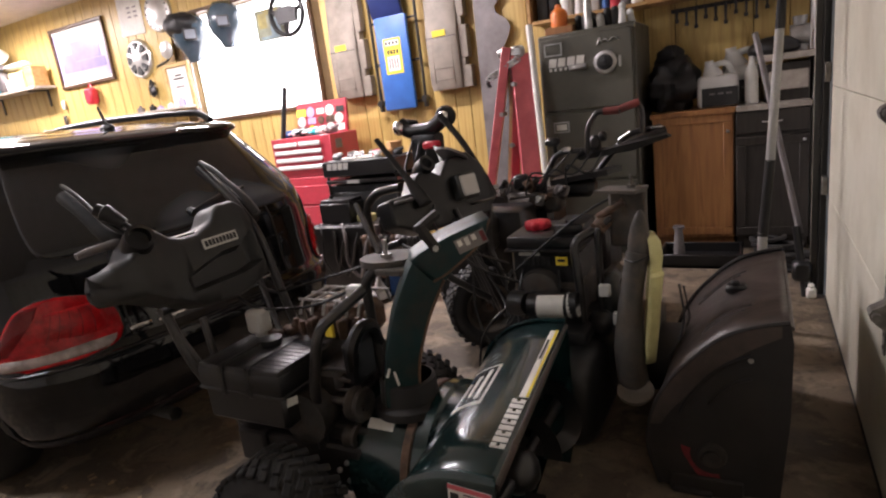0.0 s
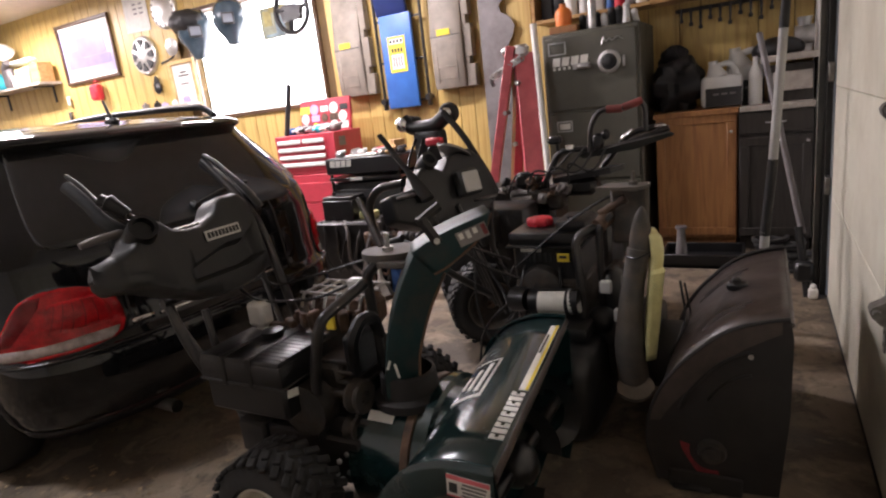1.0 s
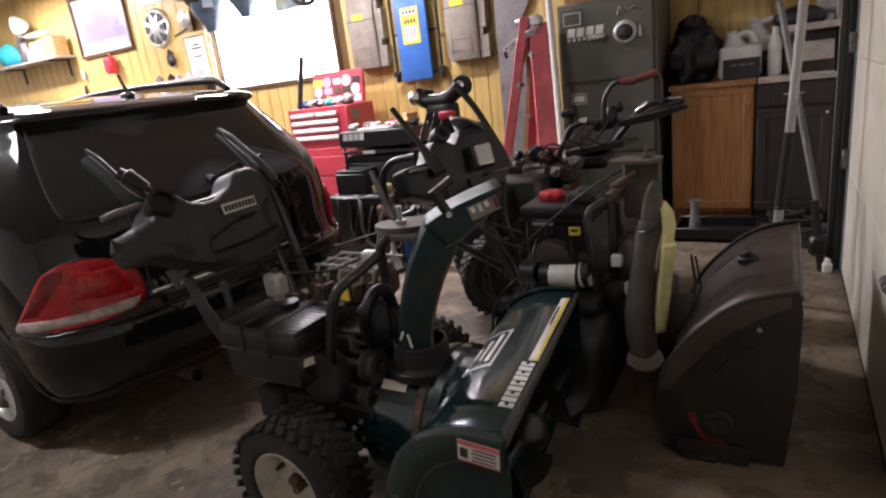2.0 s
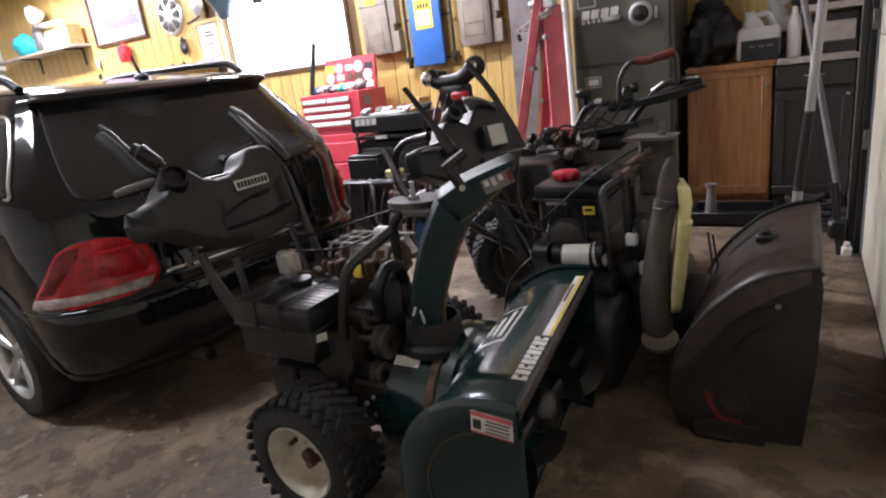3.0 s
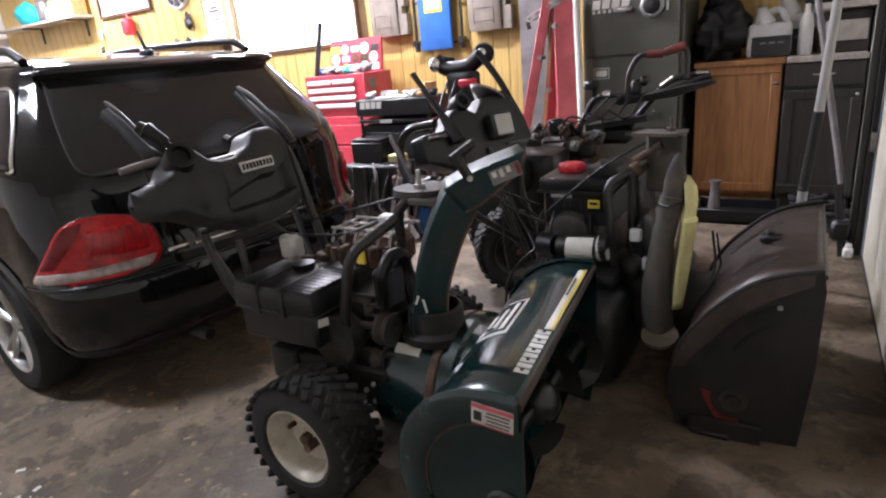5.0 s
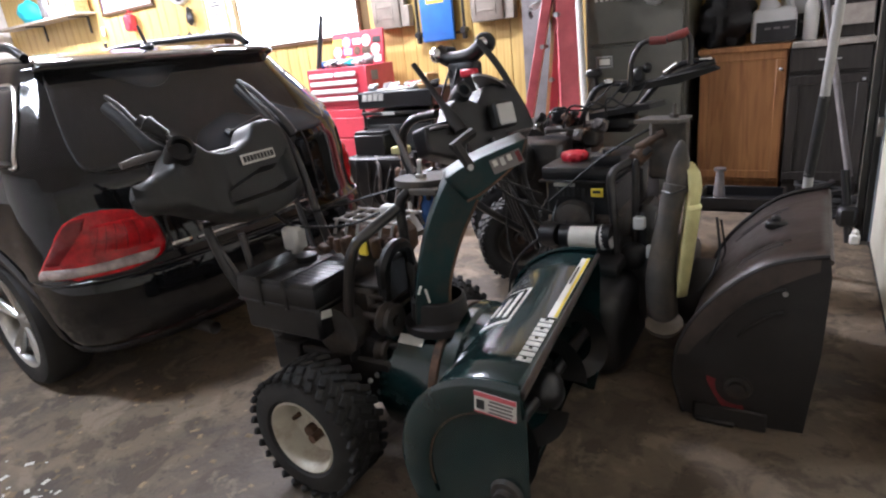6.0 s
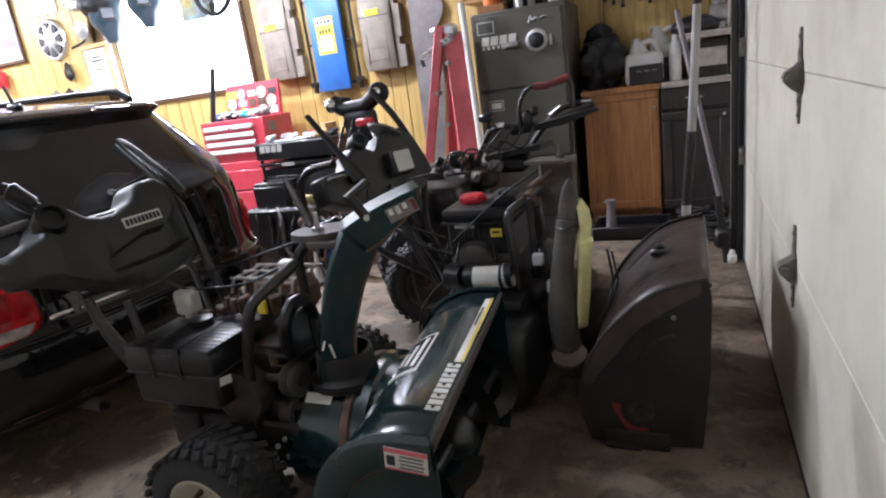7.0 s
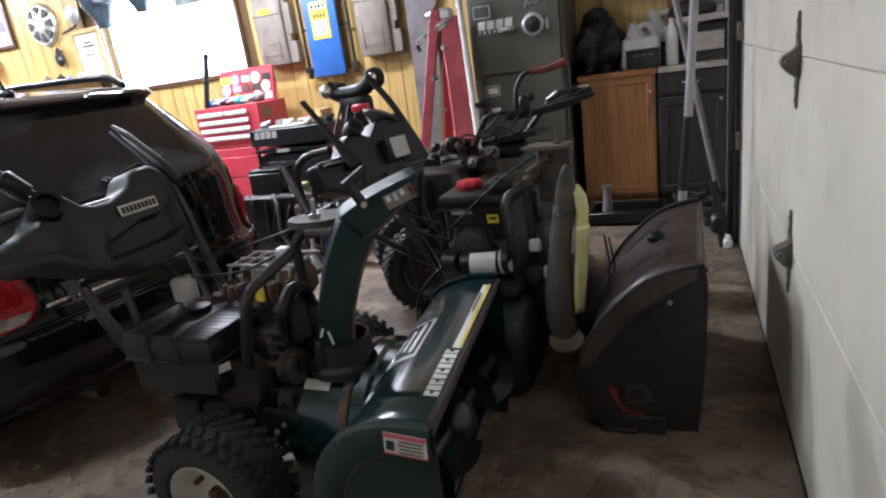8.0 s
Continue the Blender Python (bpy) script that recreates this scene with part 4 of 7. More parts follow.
one("strut_joint", "milky", lambda bm: box(bm, (-0.875, 1.15, 0.80), (0.05, 0.04, 0.05), 0.008), b1)
for k in range(2):
    one("paint_chip", "white", lambda bm: tube(bm, [chute_pt(-0.06 + 0.012 * k, 0.62 - 0.012 * k, -0.006), chute_pt(-0.07 + 0.03 * k, 0.595 - 0.03 * k, -0.006)], 0.004, 5, False), b1)
# frame under the engine
def chassis(bm):
    box(bm, (-1.0, 1.15, 0.3), (0.42, 0.42, 0.16), 0.01)
    box(bm, (-0.93, 1.0, 0.38), (0.3, 0.05, 0.1), 0.008)
    box(bm, (-1.22, 1.15, 0.33), (0.12, 0.46, 0.12), 0.01)
one("chassis", "sooty", chassis, b1)
# engine
def block(bm):
    box(bm, (-1.05, 1.18, 0.47), (0.3, 0.3, 0.22), 0.02)
    cyl(bm, (-0.98, 1.0, 0.46), (-0.98, 0.93, 0.46), 0.085)
    box(bm, (-1.08, 1.12, 0.60), (0.2, 0.16, 0.08), 0.012)
one("engine_block", "engine", block, b1, "greasy engine block")
for k in range(6):
    one("cooling_fin", "engine", lambda bm: box(bm, (-0.94, 1.12 + 0.004 * k, 0.42 + 0.032 * k), (0.16, 0.2, 0.012), 0.003), b1)
def pulley(bm):
    lathe(bm, [(0.02, -0.025), (0.05, -0.024), (0.054, -0.015), (0.04, 0), (0.054, 0.015), (0.05, 0.024), (0.02, 0.025)], pose(-0.81, 1.0, 0.5) @ ALONG_X, 24)
    lathe(bm, [(0.02, -0.02), (0.04, -0.02), (0.03, 0), (0.04, 0.02), (0.02, 0.02)], pose(-0.83, 0.98, 0.4) @ ALONG_X, 18)
    cyl(bm, (-0.95, 1.0, 0.5), (-0.78, 1.0, 0.5), 0.012)
one("pulley", "engine", pulley, b1)
def belt_guard(bm):
    tube(bm, [(-0.86, 1.06, 0.58), (-0.84, 1.04, 0.66), (-0.83, 1.08, 0.71), (-0.83, 1.15, 0.7), (-0.84, 1.18, 0.62)], 0.022, 8)
    box(bm, (-0.86, 1.1, 0.6), (0.05, 0.12, 0.14), 0.012)
one("belt_cover", "plastic", belt_guard, b1)
def tank(bm):
    box(bm, (-1.155, 0.985, 0.595), (0.35, 0.24, 0.075), 0.012, None, 2)
    box(bm, (-1.155, 0.985, 0.51), (0.335, 0.225, 0.12), 0.012)
one("muffler_cover", "plastic", tank, b1, "ribbed black plastic engine cover")
for k, w in ((-1.275, 0.1), (-1.165, 0.105), (-1.045, 0.12)):
    one("cover_segment", "plastic", lambda bm: box(bm, (k, 0.985, 0.628), (w, 0.232, 0.036), 0.008, None, 2), b1)
for k in (-1.22, -1.108):
    one("cover_strap", "plastic", lambda bm: (box(bm, (k, 0.985, 0.64), (0.022, 0.236, 0.02), 0.005), box(bm, (k, 0.866, 0.6), (0.022, 0.012, 0.1), 0.004)), b1)
for k in range(9):
    one("cover_ridge", "plastic", lambda bm: box(bm, (-1.045, 0.89 + 0.023 * k, 0.6455), (0.112, 0.005, 0.004), 0.0015), b1)
one("cover_seam", "plastic_grey", lambda bm: box(bm, (-1.155, 0.985, 0.562), (0.357, 0.247, 0.008), 0.003), b1)
one("cover_label", "paper", lambda bm: box(bm, (-0.985, 0.93, 0.53), (0.003, 0.09, 0.025), 0, Matrix.Rotation(radians(-12), 4, 'X')), b1)
one("fuel_cap", "plastic", lambda bm: lathe(bm, [(0.036, 0), (0.038, 0.022), (0.02, 0.028), (0.001, 0.03)], pose(-1.165, 1.04, 0.648), 18), b1)
one("primer_block", "milky", lambda bm: (box(bm, (-1.27, 1.10, 0.70), (0.075, 0.06, 0.085), 0.012), cyl(bm, (-1.27, 1.1, 0.66), (-1.27, 1.1, 0.62), 0.02)), b1, "grubby white plastic primer block")
def carb(bm):
    rnd = random.Random(4)
    for k in range(16):
        x, y = -1.22 + 0.34 * rnd.random(), 1.09 + 0.18 * rnd.random()
        s = [0.02 + 0.05 * rnd.random() for _ in range(3)]
        box(bm, (x, y, 0.655 + 0.03 * rnd.random()), s, 0.005, Matrix.Rotation(rnd.random() * 3, 4, 'Z'))
    for k in range(7):
        x, y = -1.2 + 0.3 * rnd.random(), 1.1 + 0.15 * rnd.random()
        cyl(bm, (x, y, 0.66), (x, y, 0.7 + 0.02 * rnd.random()), 0.01, n=6)
tagged(one("carburettor", "rust", carb, b1, "rusty carburettor and linkage"), kind="stuff")
guard = part("heat_guard", B(), None, b1, "bent wire guard over the muffler")
for k in range(6):
    one("guard_wire", "steel", lambda bm: tube(bm, [(-1.17 + 0.05 * k, 1.2, 0.69), (-1.17 + 0.05 * k, 1.22, 0.735), (-1.17 + 0.05 * k, 1.38, 0.735), (-1.17 + 0.05 * k, 1.4, 0.68)], 0.0055, 6), guard)
for y in (1.23, 1.3, 1.37):
    one("guard_wire", "steel", lambda bm: cyl(bm, (-1.19, y, 0.735), (-0.9, y, 0.735), 0.0055, n=6), guard)
one("muffler", "rust", lambda bm: box(bm, (-1.04, 1.3, 0.65), (0.24, 0.17, 0.12), 0.03), b1)
one("yellow_tag", "yellow", lambda bm: box(bm, (-0.945, 1.08, 0.695), (0.035, 0.012, 0.045), 0.003), b1)
one("guard_tube", "tube", lambda bm: tube(bm, [(-0.80, 1.1, 0.83), (-0.87, 0.965, 0.76), (-0.885, 0.95, 0.72), (-0.93, 0.95, 0.56), (-0.935, 0.95, 0.36)], 0.017, 10), b1)
for k in range(6):
    one("bolt", "steel", lambda bm: ball(bm, (-0.845, 0.92 + 0.035 * math.cos(k * 1.05), 0.3 + 0.035 * math.sin(k * 1.05)), 0.009, 6), b1)
# handlebars
for y, tip in ((0.9, 0.80), (1.34, 1.33)):
    sg = -1 if y < 1.1 else 1
    line = [(-1.1, 1.0, 0.36), (-1.27, 0.97, 0.36), (-1.43, y + 0.02, 0.6), (-1.5, y, 0.9), (-1.52, y, 1.0)] if sg < 0 else [(-1.1, 1.3, 0.36), (-1.24, 1.3, 0.4), (-1.33, 1.29, 0.74), (-1.38, 1.28, 0.98), (-1.5, 1.3, 1.1), (-1.66, 1.32, 1.22)]
    one("handle_tube", "tube", lambda bm: tube(bm, line, 0.016, 10), b1)
    one("handle_brace", "tube", lambda bm: tube(bm, [(-1.12, y - sg * 0.08, 0.42), (-1.34, y - sg * 0.06, 0.46), (-1.49, y, 0.8)], 0.011, 8), b1)
    # grip with the squeeze lever above it
    one("grip", "rubber", lambda bm: tube(bm, [(-1.44, y - 0.01, 1.0), (-1.5, tip, 1.07), (-1.6, tip, 1.16), (-1.68, tip, 1.21)], [0.026, 0.027, 0.025, 0.022, 0.019, 0.018, 0.017, 0.017], 12, True, 1.2), b1)
    one("squeeze_lever", "plastic_grey", lambda bm: tube(bm, [(-1.42, y - 0.005, 1.03), (-1.47, tip - 0.005, 1.11), (-1.6, tip - 0.005, 1.215), (-1.66, tip, 1.24)], [0.02, 0.02, 0.018, 0.016, 0.015, 0.013, 0.012], 10, True, 0.6), b1)
def console(bm):
    """A moulded body: cross-sections from its bulb end to its post end, with a sunk pocket under the face."""
    out_y = [-0.43, -0.42, -0.40, -0.36, -0.32, -0.29, -0.26, -0.235, -0.205, -0.17, -0.12, -0.06, 0.0, 0.03, 0.06, 0.12, 0.15, 0.175, 0.185]
    top = [0.018, 0.046, 0.06, 0.065, 0.078, 0.112, 0.14, 0.15, 0.14, 0.105, 0.09, 0.09, 0.112, 0.15, 0.165, 0.165, 0.14, 0.05, 0.0]
    low_z = [0.008, -0.018, -0.032, -0.038, -0.046, -0.06, -0.076, -0.09, -0.1, -0.118, -0.14, -0.153, -0.158, -0.155, -0.15, -0.135, -0.122, -0.1, -0.07]
    rows = []
    for k in range(73):
        y = -0.43 + 0.615 * k / 72
        t, lo = float(np.interp(y, out_y, top)), float(np.interp(y, out_y, low_z))
        # the bulb end is fuller, both ends close in
        full = min(1.0, max(0.05, (y + 0.432) / 0.05), max(0.05, (0.19 - y) / 0.03)) ** 0.5
        f, bk = 0.065 * full + (0.02 * full if y < -0.3 else 0.02 * max(0.0, (-0.22 - y) / 0.08)), -0.065 * full
        pocket = 0.038 * max(0.0, min(1.0, (y + 0.16) / 0.03, (0.15 - y) / 0.03))
        hi = 0.0 - 0.03 * max(0.0, -y / 0.12) + 0.05 * max(0.0, (y - 0.08) / 0.07)
        hi, pl = min(hi, t - 0.03), max(lo + 0.035, -0.085 + 0.2 * max(0.0, y - 0.05))
        hi = max(hi, pl + 0.012)
        rows.append([(bk, y, lo + 0.012), (bk + 0.015, y, lo), (f - 0.02, y, lo), (f - 0.003, y, lo + 0.008), (f + 0.008 * (pocket > 0), y, pl - 0.016), (f + 0.008 * (pocket > 0), y, pl - 0.004), (f - pocket * 0.5, y, pl + 0.002), (f - pocket, y, pl + 0.01),
                     (f - pocket, y, hi - 0.008), (f - pocket * 0.4, y, hi), (f, y, hi + 0.008), (f, y, t - 0.018), (f - 0.006, y, t - 0.005), (f - 0.02, y, t), (bk + 0.02, y, t), (bk, y, t - 0.02)])
    vs = grid(bm, [[Matrix.Translation((-1.40, 1.075, 0.935)) @ Matrix.Rotation(radians(-14), 4, 'Y') @ Vector(p) for p in row] for row in rows], True)
    bm.faces.new(vs[0][::-1]), bm.faces.new(vs[-1])
one("control_panel", "plastic_grey", console, b1, "moulded charcoal control panel", 50)
CP = Matrix.Translation((-1.40, 1.075, 0.935)) @ Matrix.Rotation(radians(-14), 4, 'Y')
one("name_plate", "paper", lambda bm: (box(bm, (0.0735, 0.0, 0.045), (0.004, 0.145, 0.034), 0.001), bmesh.ops.transform(bm, matrix=CP, verts=bm.verts)), b1, "white name plate with plain dark shapes")
for k in range(9):
    one("plate_mark", "ink", lambda bm: (box(bm, (0.076, -0.06 + 0.015 * k, 0.045), (0.003, 0.0105, 0.02)), bmesh.ops.transform(bm, matrix=CP, verts=bm.verts)), b1)
one("panel_tray", "milky", lambda bm: (box(bm, (-0.01, -0.1, 0.098), (0.07, 0.15, 0.008), 0.004), bmesh.ops.transform(bm, matrix=CP, verts=bm.verts)), b1, "worn pale tray edge")
def socket(bm):
    lathe(bm, [(0.028, 0.052), (0.03, 0.078), (0.041, 0.078), (0.044, 0.03), (0.036, -0.03)], CP @ pose(0.03, -0.265, 0.1, 0, 72, -14), 22)
one("lamp_socket", "plastic", socket, b1)
one("socket_bottom", "ink", lambda bm: lathe(bm, [(0.001, 0.054), (0.03, 0.054)], CP @ pose(0.03, -0.265, 0.1, 0, 72, -14), 22), b1)
def knob(bm):
    cyl(bm, (-1.38, 0.86, 1.05), (-1.46, 0.815, 1.13), 0.008)
    tube(bm, [(-1.44, 0.825, 1.11), (-1.48, 0.80, 1.15), (-1.5, 0.785, 1.165)], [0.018, 0.024, 0.026, 0.028, 0.028, 0.02], 10)
one("shift_knob", "plastic", knob, b1)
for pts in ([(-1.36, 0.95, 0.62), (-1.33, 0.96, 0.42), (-1.22, 0.97, 0.3), (-1.15, 0.98, 0.22)], [(-1.42, 1.0, 0.74), (-1.38, 0.99, 0.5), (-1.3, 0.97, 0.34)]):
    one("handle_bracket", "tube", lambda bm: tube(bm, pts, 0.013, 8), b1)
one("lever_stub", "slate", lambda bm: tube(bm, [(-1.495, 0.69, 1.045), (-1.49, 0.725, 1.05), (-1.47, 0.85, 1.06)], [0.010, 0.0125, 0.014], 12, False), b1, "worn grey lever end")
one("cross_tube", "tube", lambda bm: cyl(bm, (-1.46, 0.88, 0.8), (-1.46, 1.36, 0.8), 0.013), b1)
one("control_cable", "plastic", lambda bm: (tube(bm, [(-1.4, 1.1, 0.82), (-1.33, 1.12, 0.75), (-1.26, 1.1, 0.74), (-1.1, 1.2, 0.72), (-0.9, 1.22, 0.8)], 0.005, 6), tube(bm, [(-1.38, 1.2, 0.83), (-1.34, 1.25, 0.74), (-1.2, 1.3, 0.77), (-0.85, 1.35, 0.86), (-0.78, 1.26, 0.9)], 0.005, 6)), b1)
one("chrome_link", "chrome", lambda bm: (cyl(bm, (-1.42, 1.05, 0.78), (-1.42, 1.32, 0.83), 0.007), cyl(bm, (-1.39, 1.0, 0.8), (-1.39, 1.2, 0.80), 0.006)), b1)


# ---- the black blower with the brown scoop ----
b2 = thing("snow_blower", pose(-0.5, 2.1, 0), "black snow blower with a dusty brown scoop and headlight", "snow blower", "snow blowers", placed=True)
b2_at = scoop(b2, "brown", 0.33, 1.56, 2.36, 0.6, 0.285, "brown", 0.0, "engine", 0.11, False, (0.02, 0.02, 0.3), (-0.1, -0.17), 0.12, "sooty", 0.36)
one("plate_rim", "brown", lambda bm: grid(bm, [[b2_at(0.02 + 0.03 * k, 1.553, 0.008), b2_at(0.02 + 0.03 * k, 1.553, -0.03 - 0.05 * math.sin(0.2 * k))] for k in range(17)]), b2, "dusty brown rim of the side plate")
for k, (s0, s1, y) in enumerate(((0.12, 0.25, 1.75), (0.1, 0.24, 1.78), (0.14, 0.3, 2.14), (0.12, 0.28, 2.17))):
    one("pressed_rib", "brown", lambda bm: tube(bm, [b2_at(s0 + (s1 - s0) * j / 5, y, 0.004) for j in range(6)], 0.006, 6, False), b2)
one("latch", "plastic", lambda bm: (box(bm, b2_at(0.15, 1.98, 0.012), (0.07, 0.05, 0.03), 0.008), box(bm, b2_at(0.15, 1.98, 0.03), (0.03, 0.03, 0.03), 0.006)), b2)
for dd in (-0.075, -0.15):
    one("plate_emboss", "sooty", lambda bm: tube(bm, [b2_at(0.1 + (0.42 + dd) * j / 14, 1.5535, dd) for j in range(15)], 0.006, 6, False), b2, "pressed rib in the side plate")
one("bolt", "steel", lambda bm: cyl(bm, (0.23, 1.552, 0.49), (0.23, 1.545, 0.49), 0.008, n=8), b2)
one("skid_shoe", "sooty", lambda bm: (box(bm, (0.1, 1.545, 0.035), (0.22, 0.014, 0.07), 0.006), box(bm, (0.06, 1.54, 0.012), (0.12, 0.03, 0.02), 0.006)), b2, "worn skid shoe bolted to the side plate")
def worn_ring(bm):
    rows = [[(0.12 + r * math.cos(a), 1.5525, 0.145 + r * math.sin(a)) for r in (0.066, 0.09 + 0.01 * math.sin(3 * a))] for a in [radians(165 + 11 * k) for k in range(12)]]
    grid(bm, rows)
one("red_patch", "wornred", worn_ring, b2, "worn red paint round the bearing")
one("impeller_drum", "sooty", lambda bm: lathe(bm, [(0.05, -0.3), (0.125, -0.295), (0.135, -0.28), (0.135, 0.05)], pose(0, 2.02, 0.26) @ ALONG_X, 32), b2)
one("chassis", "tube", lambda bm: box(bm, (-0.52, 2.34, 0.36), (0.5, 0.3, 0.22), 0.015), b2)
one("gear_case", "tube", lambda bm: box(bm, (-0.2, 2.05, 0.34), (0.22, 0.3, 0.2), 0.03, None, 2), b2)
# made-up filler body, added to block lamp light from the floor beyond
one("belly_pan", "plastic", lambda bm: (box(bm, (-0.47, 1.93, 0.2), (0.4, 0.62, 0.36), 0.08, None, 3), box(bm, (-0.46, 1.95, 0.41), (0.28, 0.36, 0.06), 0.02, None, 2)), b2)
wheel_lugs((-1.07, 2.54, 0.236), 0.24, 0.18, b2, -1, "dusty", 34)
wheel_lugs((-1.32, 2.91, 0.236), 0.24, 0.18, b2, 1, "dusty", 34)
one("axle", "rust", lambda bm: cyl(bm, (-1.03, 2.48, 0.236), (-1.36, 2.97, 0.236), 0.014), b2)
one("transmission_case", "tube", lambda bm: (box(bm, (-1.0, 2.66, 0.58), (0.34, 0.26, 0.36), 0.03, None, 2), box(bm, (-1.06, 2.5, 0.66), (0.2, 0.2, 0.2), 0.03)), b2, "black steel drive case over the axle")
# engine: fan cover, red cap, starter, guards
one("engine_cover", "plastic", lambda bm: (box(bm, (-0.54, 2.14, 0.735), (0.32, 0.32, 0.06), 0.02, None, 2), box(bm, (-0.54, 2.14, 0.63), (0.29, 0.29, 0.17), 0.015)), b2, "square black engine cover")
one("cover_ridge", "plastic", lambda bm: box(bm, (-0.54, 2.14, 0.704), (0.335, 0.335, 0.01), 0.004), b2)
one("air_box", "plastic", lambda bm: (box(bm, (-0.43, 2.1, 0.785), (0.13, 0.2, 0.05), 0.018, None, 2), cyl(bm, (-0.43, 2.03, 0.8), (-0.43, 2.03, 0.825), 0.018)), b2)
one("pull_starter", "engine", lambda bm: lathe(bm, [(0.001, 0.03), (0.05, 0.028), (0.085, 0.015), (0.095, -0.01), (0.095, -0.05)], pose(-0.56, 1.97, 0.53) @ ALONG_Y, 24), b2, "dirty recoil starter housing")
for k in range(5):
    one("fuel_line", "plastic", lambda bm: tube(bm, [(-0.68 + 0.05 * k, 1.985, 0.62), (-0.70 + 0.06 * k, 1.93, 0.56 - 0.02 * k), (-0.66 + 0.04 * k, 1.95, 0.46), (-0.72 + 0.08 * k, 1.96, 0.38)], 0.005, 6), b2)
one("cover_vent", "plastic_grey", lambda bm: [box(bm, (-0.63 + 0.022 * k, 1.992, 0.655), (0.012, 0.006, 0.035)) for k in range(6)], b2)
one("cover_label", "milky", lambda bm: box(bm, (-0.6, 1.99, 0.69), (0.09, 0.004, 0.018)), b2)
def cap(bm):
    rim = [2 * math.pi * k / 48 for k in range(48)]
    rows = [[(-0.6 + (r + g * math.cos(8 * a)) * math.cos(a), 2.13 + (r + g * math.cos(8 * a)) * math.sin(a), 0.765 + h) for a in rim] for r, g, h in ((0.05, 0.004, 0.0), (0.056, 0.006, 0.01), (0.055, 0.006, 0.026), (0.046, 0.004, 0.034), (0.001, 0.0, 0.035))]
    grid(bm, rows, True)
one("fuel_cap", "cap_red", cap, b2, "bright red fuel cap")
one("engine_block", "engine", lambda bm: (box(bm, (-0.53, 2.13, 0.48), (0.3, 0.3, 0.18), 0.02), [box(bm, (-0.5, 1.985, 0.44 + 0.025 * k), (0.22, 0.03, 0.01)) for k in range(5)]), b2)
one("starter", "plastic", lambda bm: (cyl(bm, (-0.57, 1.87, 0.505), (-0.37, 1.87, 0.516), 0.05, None, 20), cyl(bm, (-0.66, 1.93, 0.49), (-0.59, 1.9, 0.5), 0.055, 0.046, 16)), b2, "starter motor")
def wrap(bm):
    rows = [[(x, 1.87 - 0.0515 * math.cos(a), 0.5 + 0.058 * (x + 0.645) + 0.0515 * math.sin(a)) for x in (-0.53, -0.42)] for a in [radians(-70 + 14 * k) for k in range(11)]]
    grid(bm, rows)
one("starter_label", "paper", wrap, b2, "white label on the starter")
one("starter_end", "milky", lambda bm: cyl(bm, (-0.405, 1.87, 0.513), (-0.37, 1.87, 0.516), 0.052, 0.045, 18), b2)
one("yellow_tag", "yellow", lambda bm: box(bm, (-0.46, 1.982, 0.66), (0.05, 0.006, 0.036), 0.002), b2, "yellow tag")
one("tag_mark", "ink", lambda bm: box(bm, (-0.46, 1.977, 0.664), (0.03, 0.004, 0.01)), b2)
one("guard_tube", "tube", lambda bm: tube(bm, [(-0.36, 1.9, 0.3), (-0.37, 1.9, 0.62), (-0.39, 1.92, 0.76), (-0.3, 1.98, 0.8)], 0.018, 10), b2)
one("guard_tube", "tube", lambda bm: tube(bm, [(-0.3, 1.95, 0.35), (-0.3, 1.95, 0.8), (-0.25, 1.97, 0.84)], 0.014, 10), b2)
one("control_cable", "plastic", lambda bm: (tube(bm, [(-1.0, 2.1, 0.82), (-0.75, 2.0, 0.5), (-0.7, 1.95, 0.42)], 0.006, 6), tube(bm, [(-0.66, 1.96, 0.62), (-0.42, 1.97, 0.82), (-0.28, 2.0, 0.9), (-0.2, 2.02, 0.93)], 0.006, 6), tube(bm, [(-0.9, 2.05, 0.72), (-0.86, 1.95, 0.4), (-0.75, 1.9, 0.22), (-0.72, 1.86, 0.15)], 0.005, 6)), b2)
one("small_box", "milky", lambda bm: box(bm, (-0.28, 1.93, 0.56), (0.045, 0.03, 0.05), 0.006), b2)
one("small_tab", "milky", lambda bm: box(bm, (-0.24, 1.92, 0.45), (0.02, 0.03, 0.05), 0.004), b2)
one("belt_cover", "plastic", lambda bm: (box(bm, (-0.27, 2.04, 0.47), (0.08, 0.2, 0.3), 0.03), ball(bm, (-0.3, 1.93, 0.42), (0.06, 0.05, 0.06))), b2)
# discharge spout: dusty outer pipe, pale yellow inner shell
one("spout", "dusty", lambda bm: tube(bm, [(-0.168, 1.83, 0.225), (-0.178, 1.81, 0.42), (-0.160, 1.84, 0.6), (-0.138, 1.86, 0.735)], [0.057, 0.055, 0.053, 0.05, 0.047, 0.045, 0.043, 0.042, 0.041, 0.041], 20), b2, "dusty grey discharge spout")
one("spout_tip", "dusty", lambda bm: lathe(bm, [(0.04, -0.03), (0.043, 0.0), (0.042, 0.05), (0.034, 0.095), (0.022, 0.13), (0.01, 0.15), (0.001, 0.157)], pose(-0.133, 1.865, 0.735, 0, 4, 0) @ Matrix.Diagonal((0.92, 0.6, 1, 1)), 20), b2, "pointed cap of the spout")
one("spout_seam", "tube", lambda bm: tube(bm, [(-0.18, 1.83, 0.715), (-0.14, 1.808, 0.71), (-0.097, 1.83, 0.728)], 0.004, 6), b2)
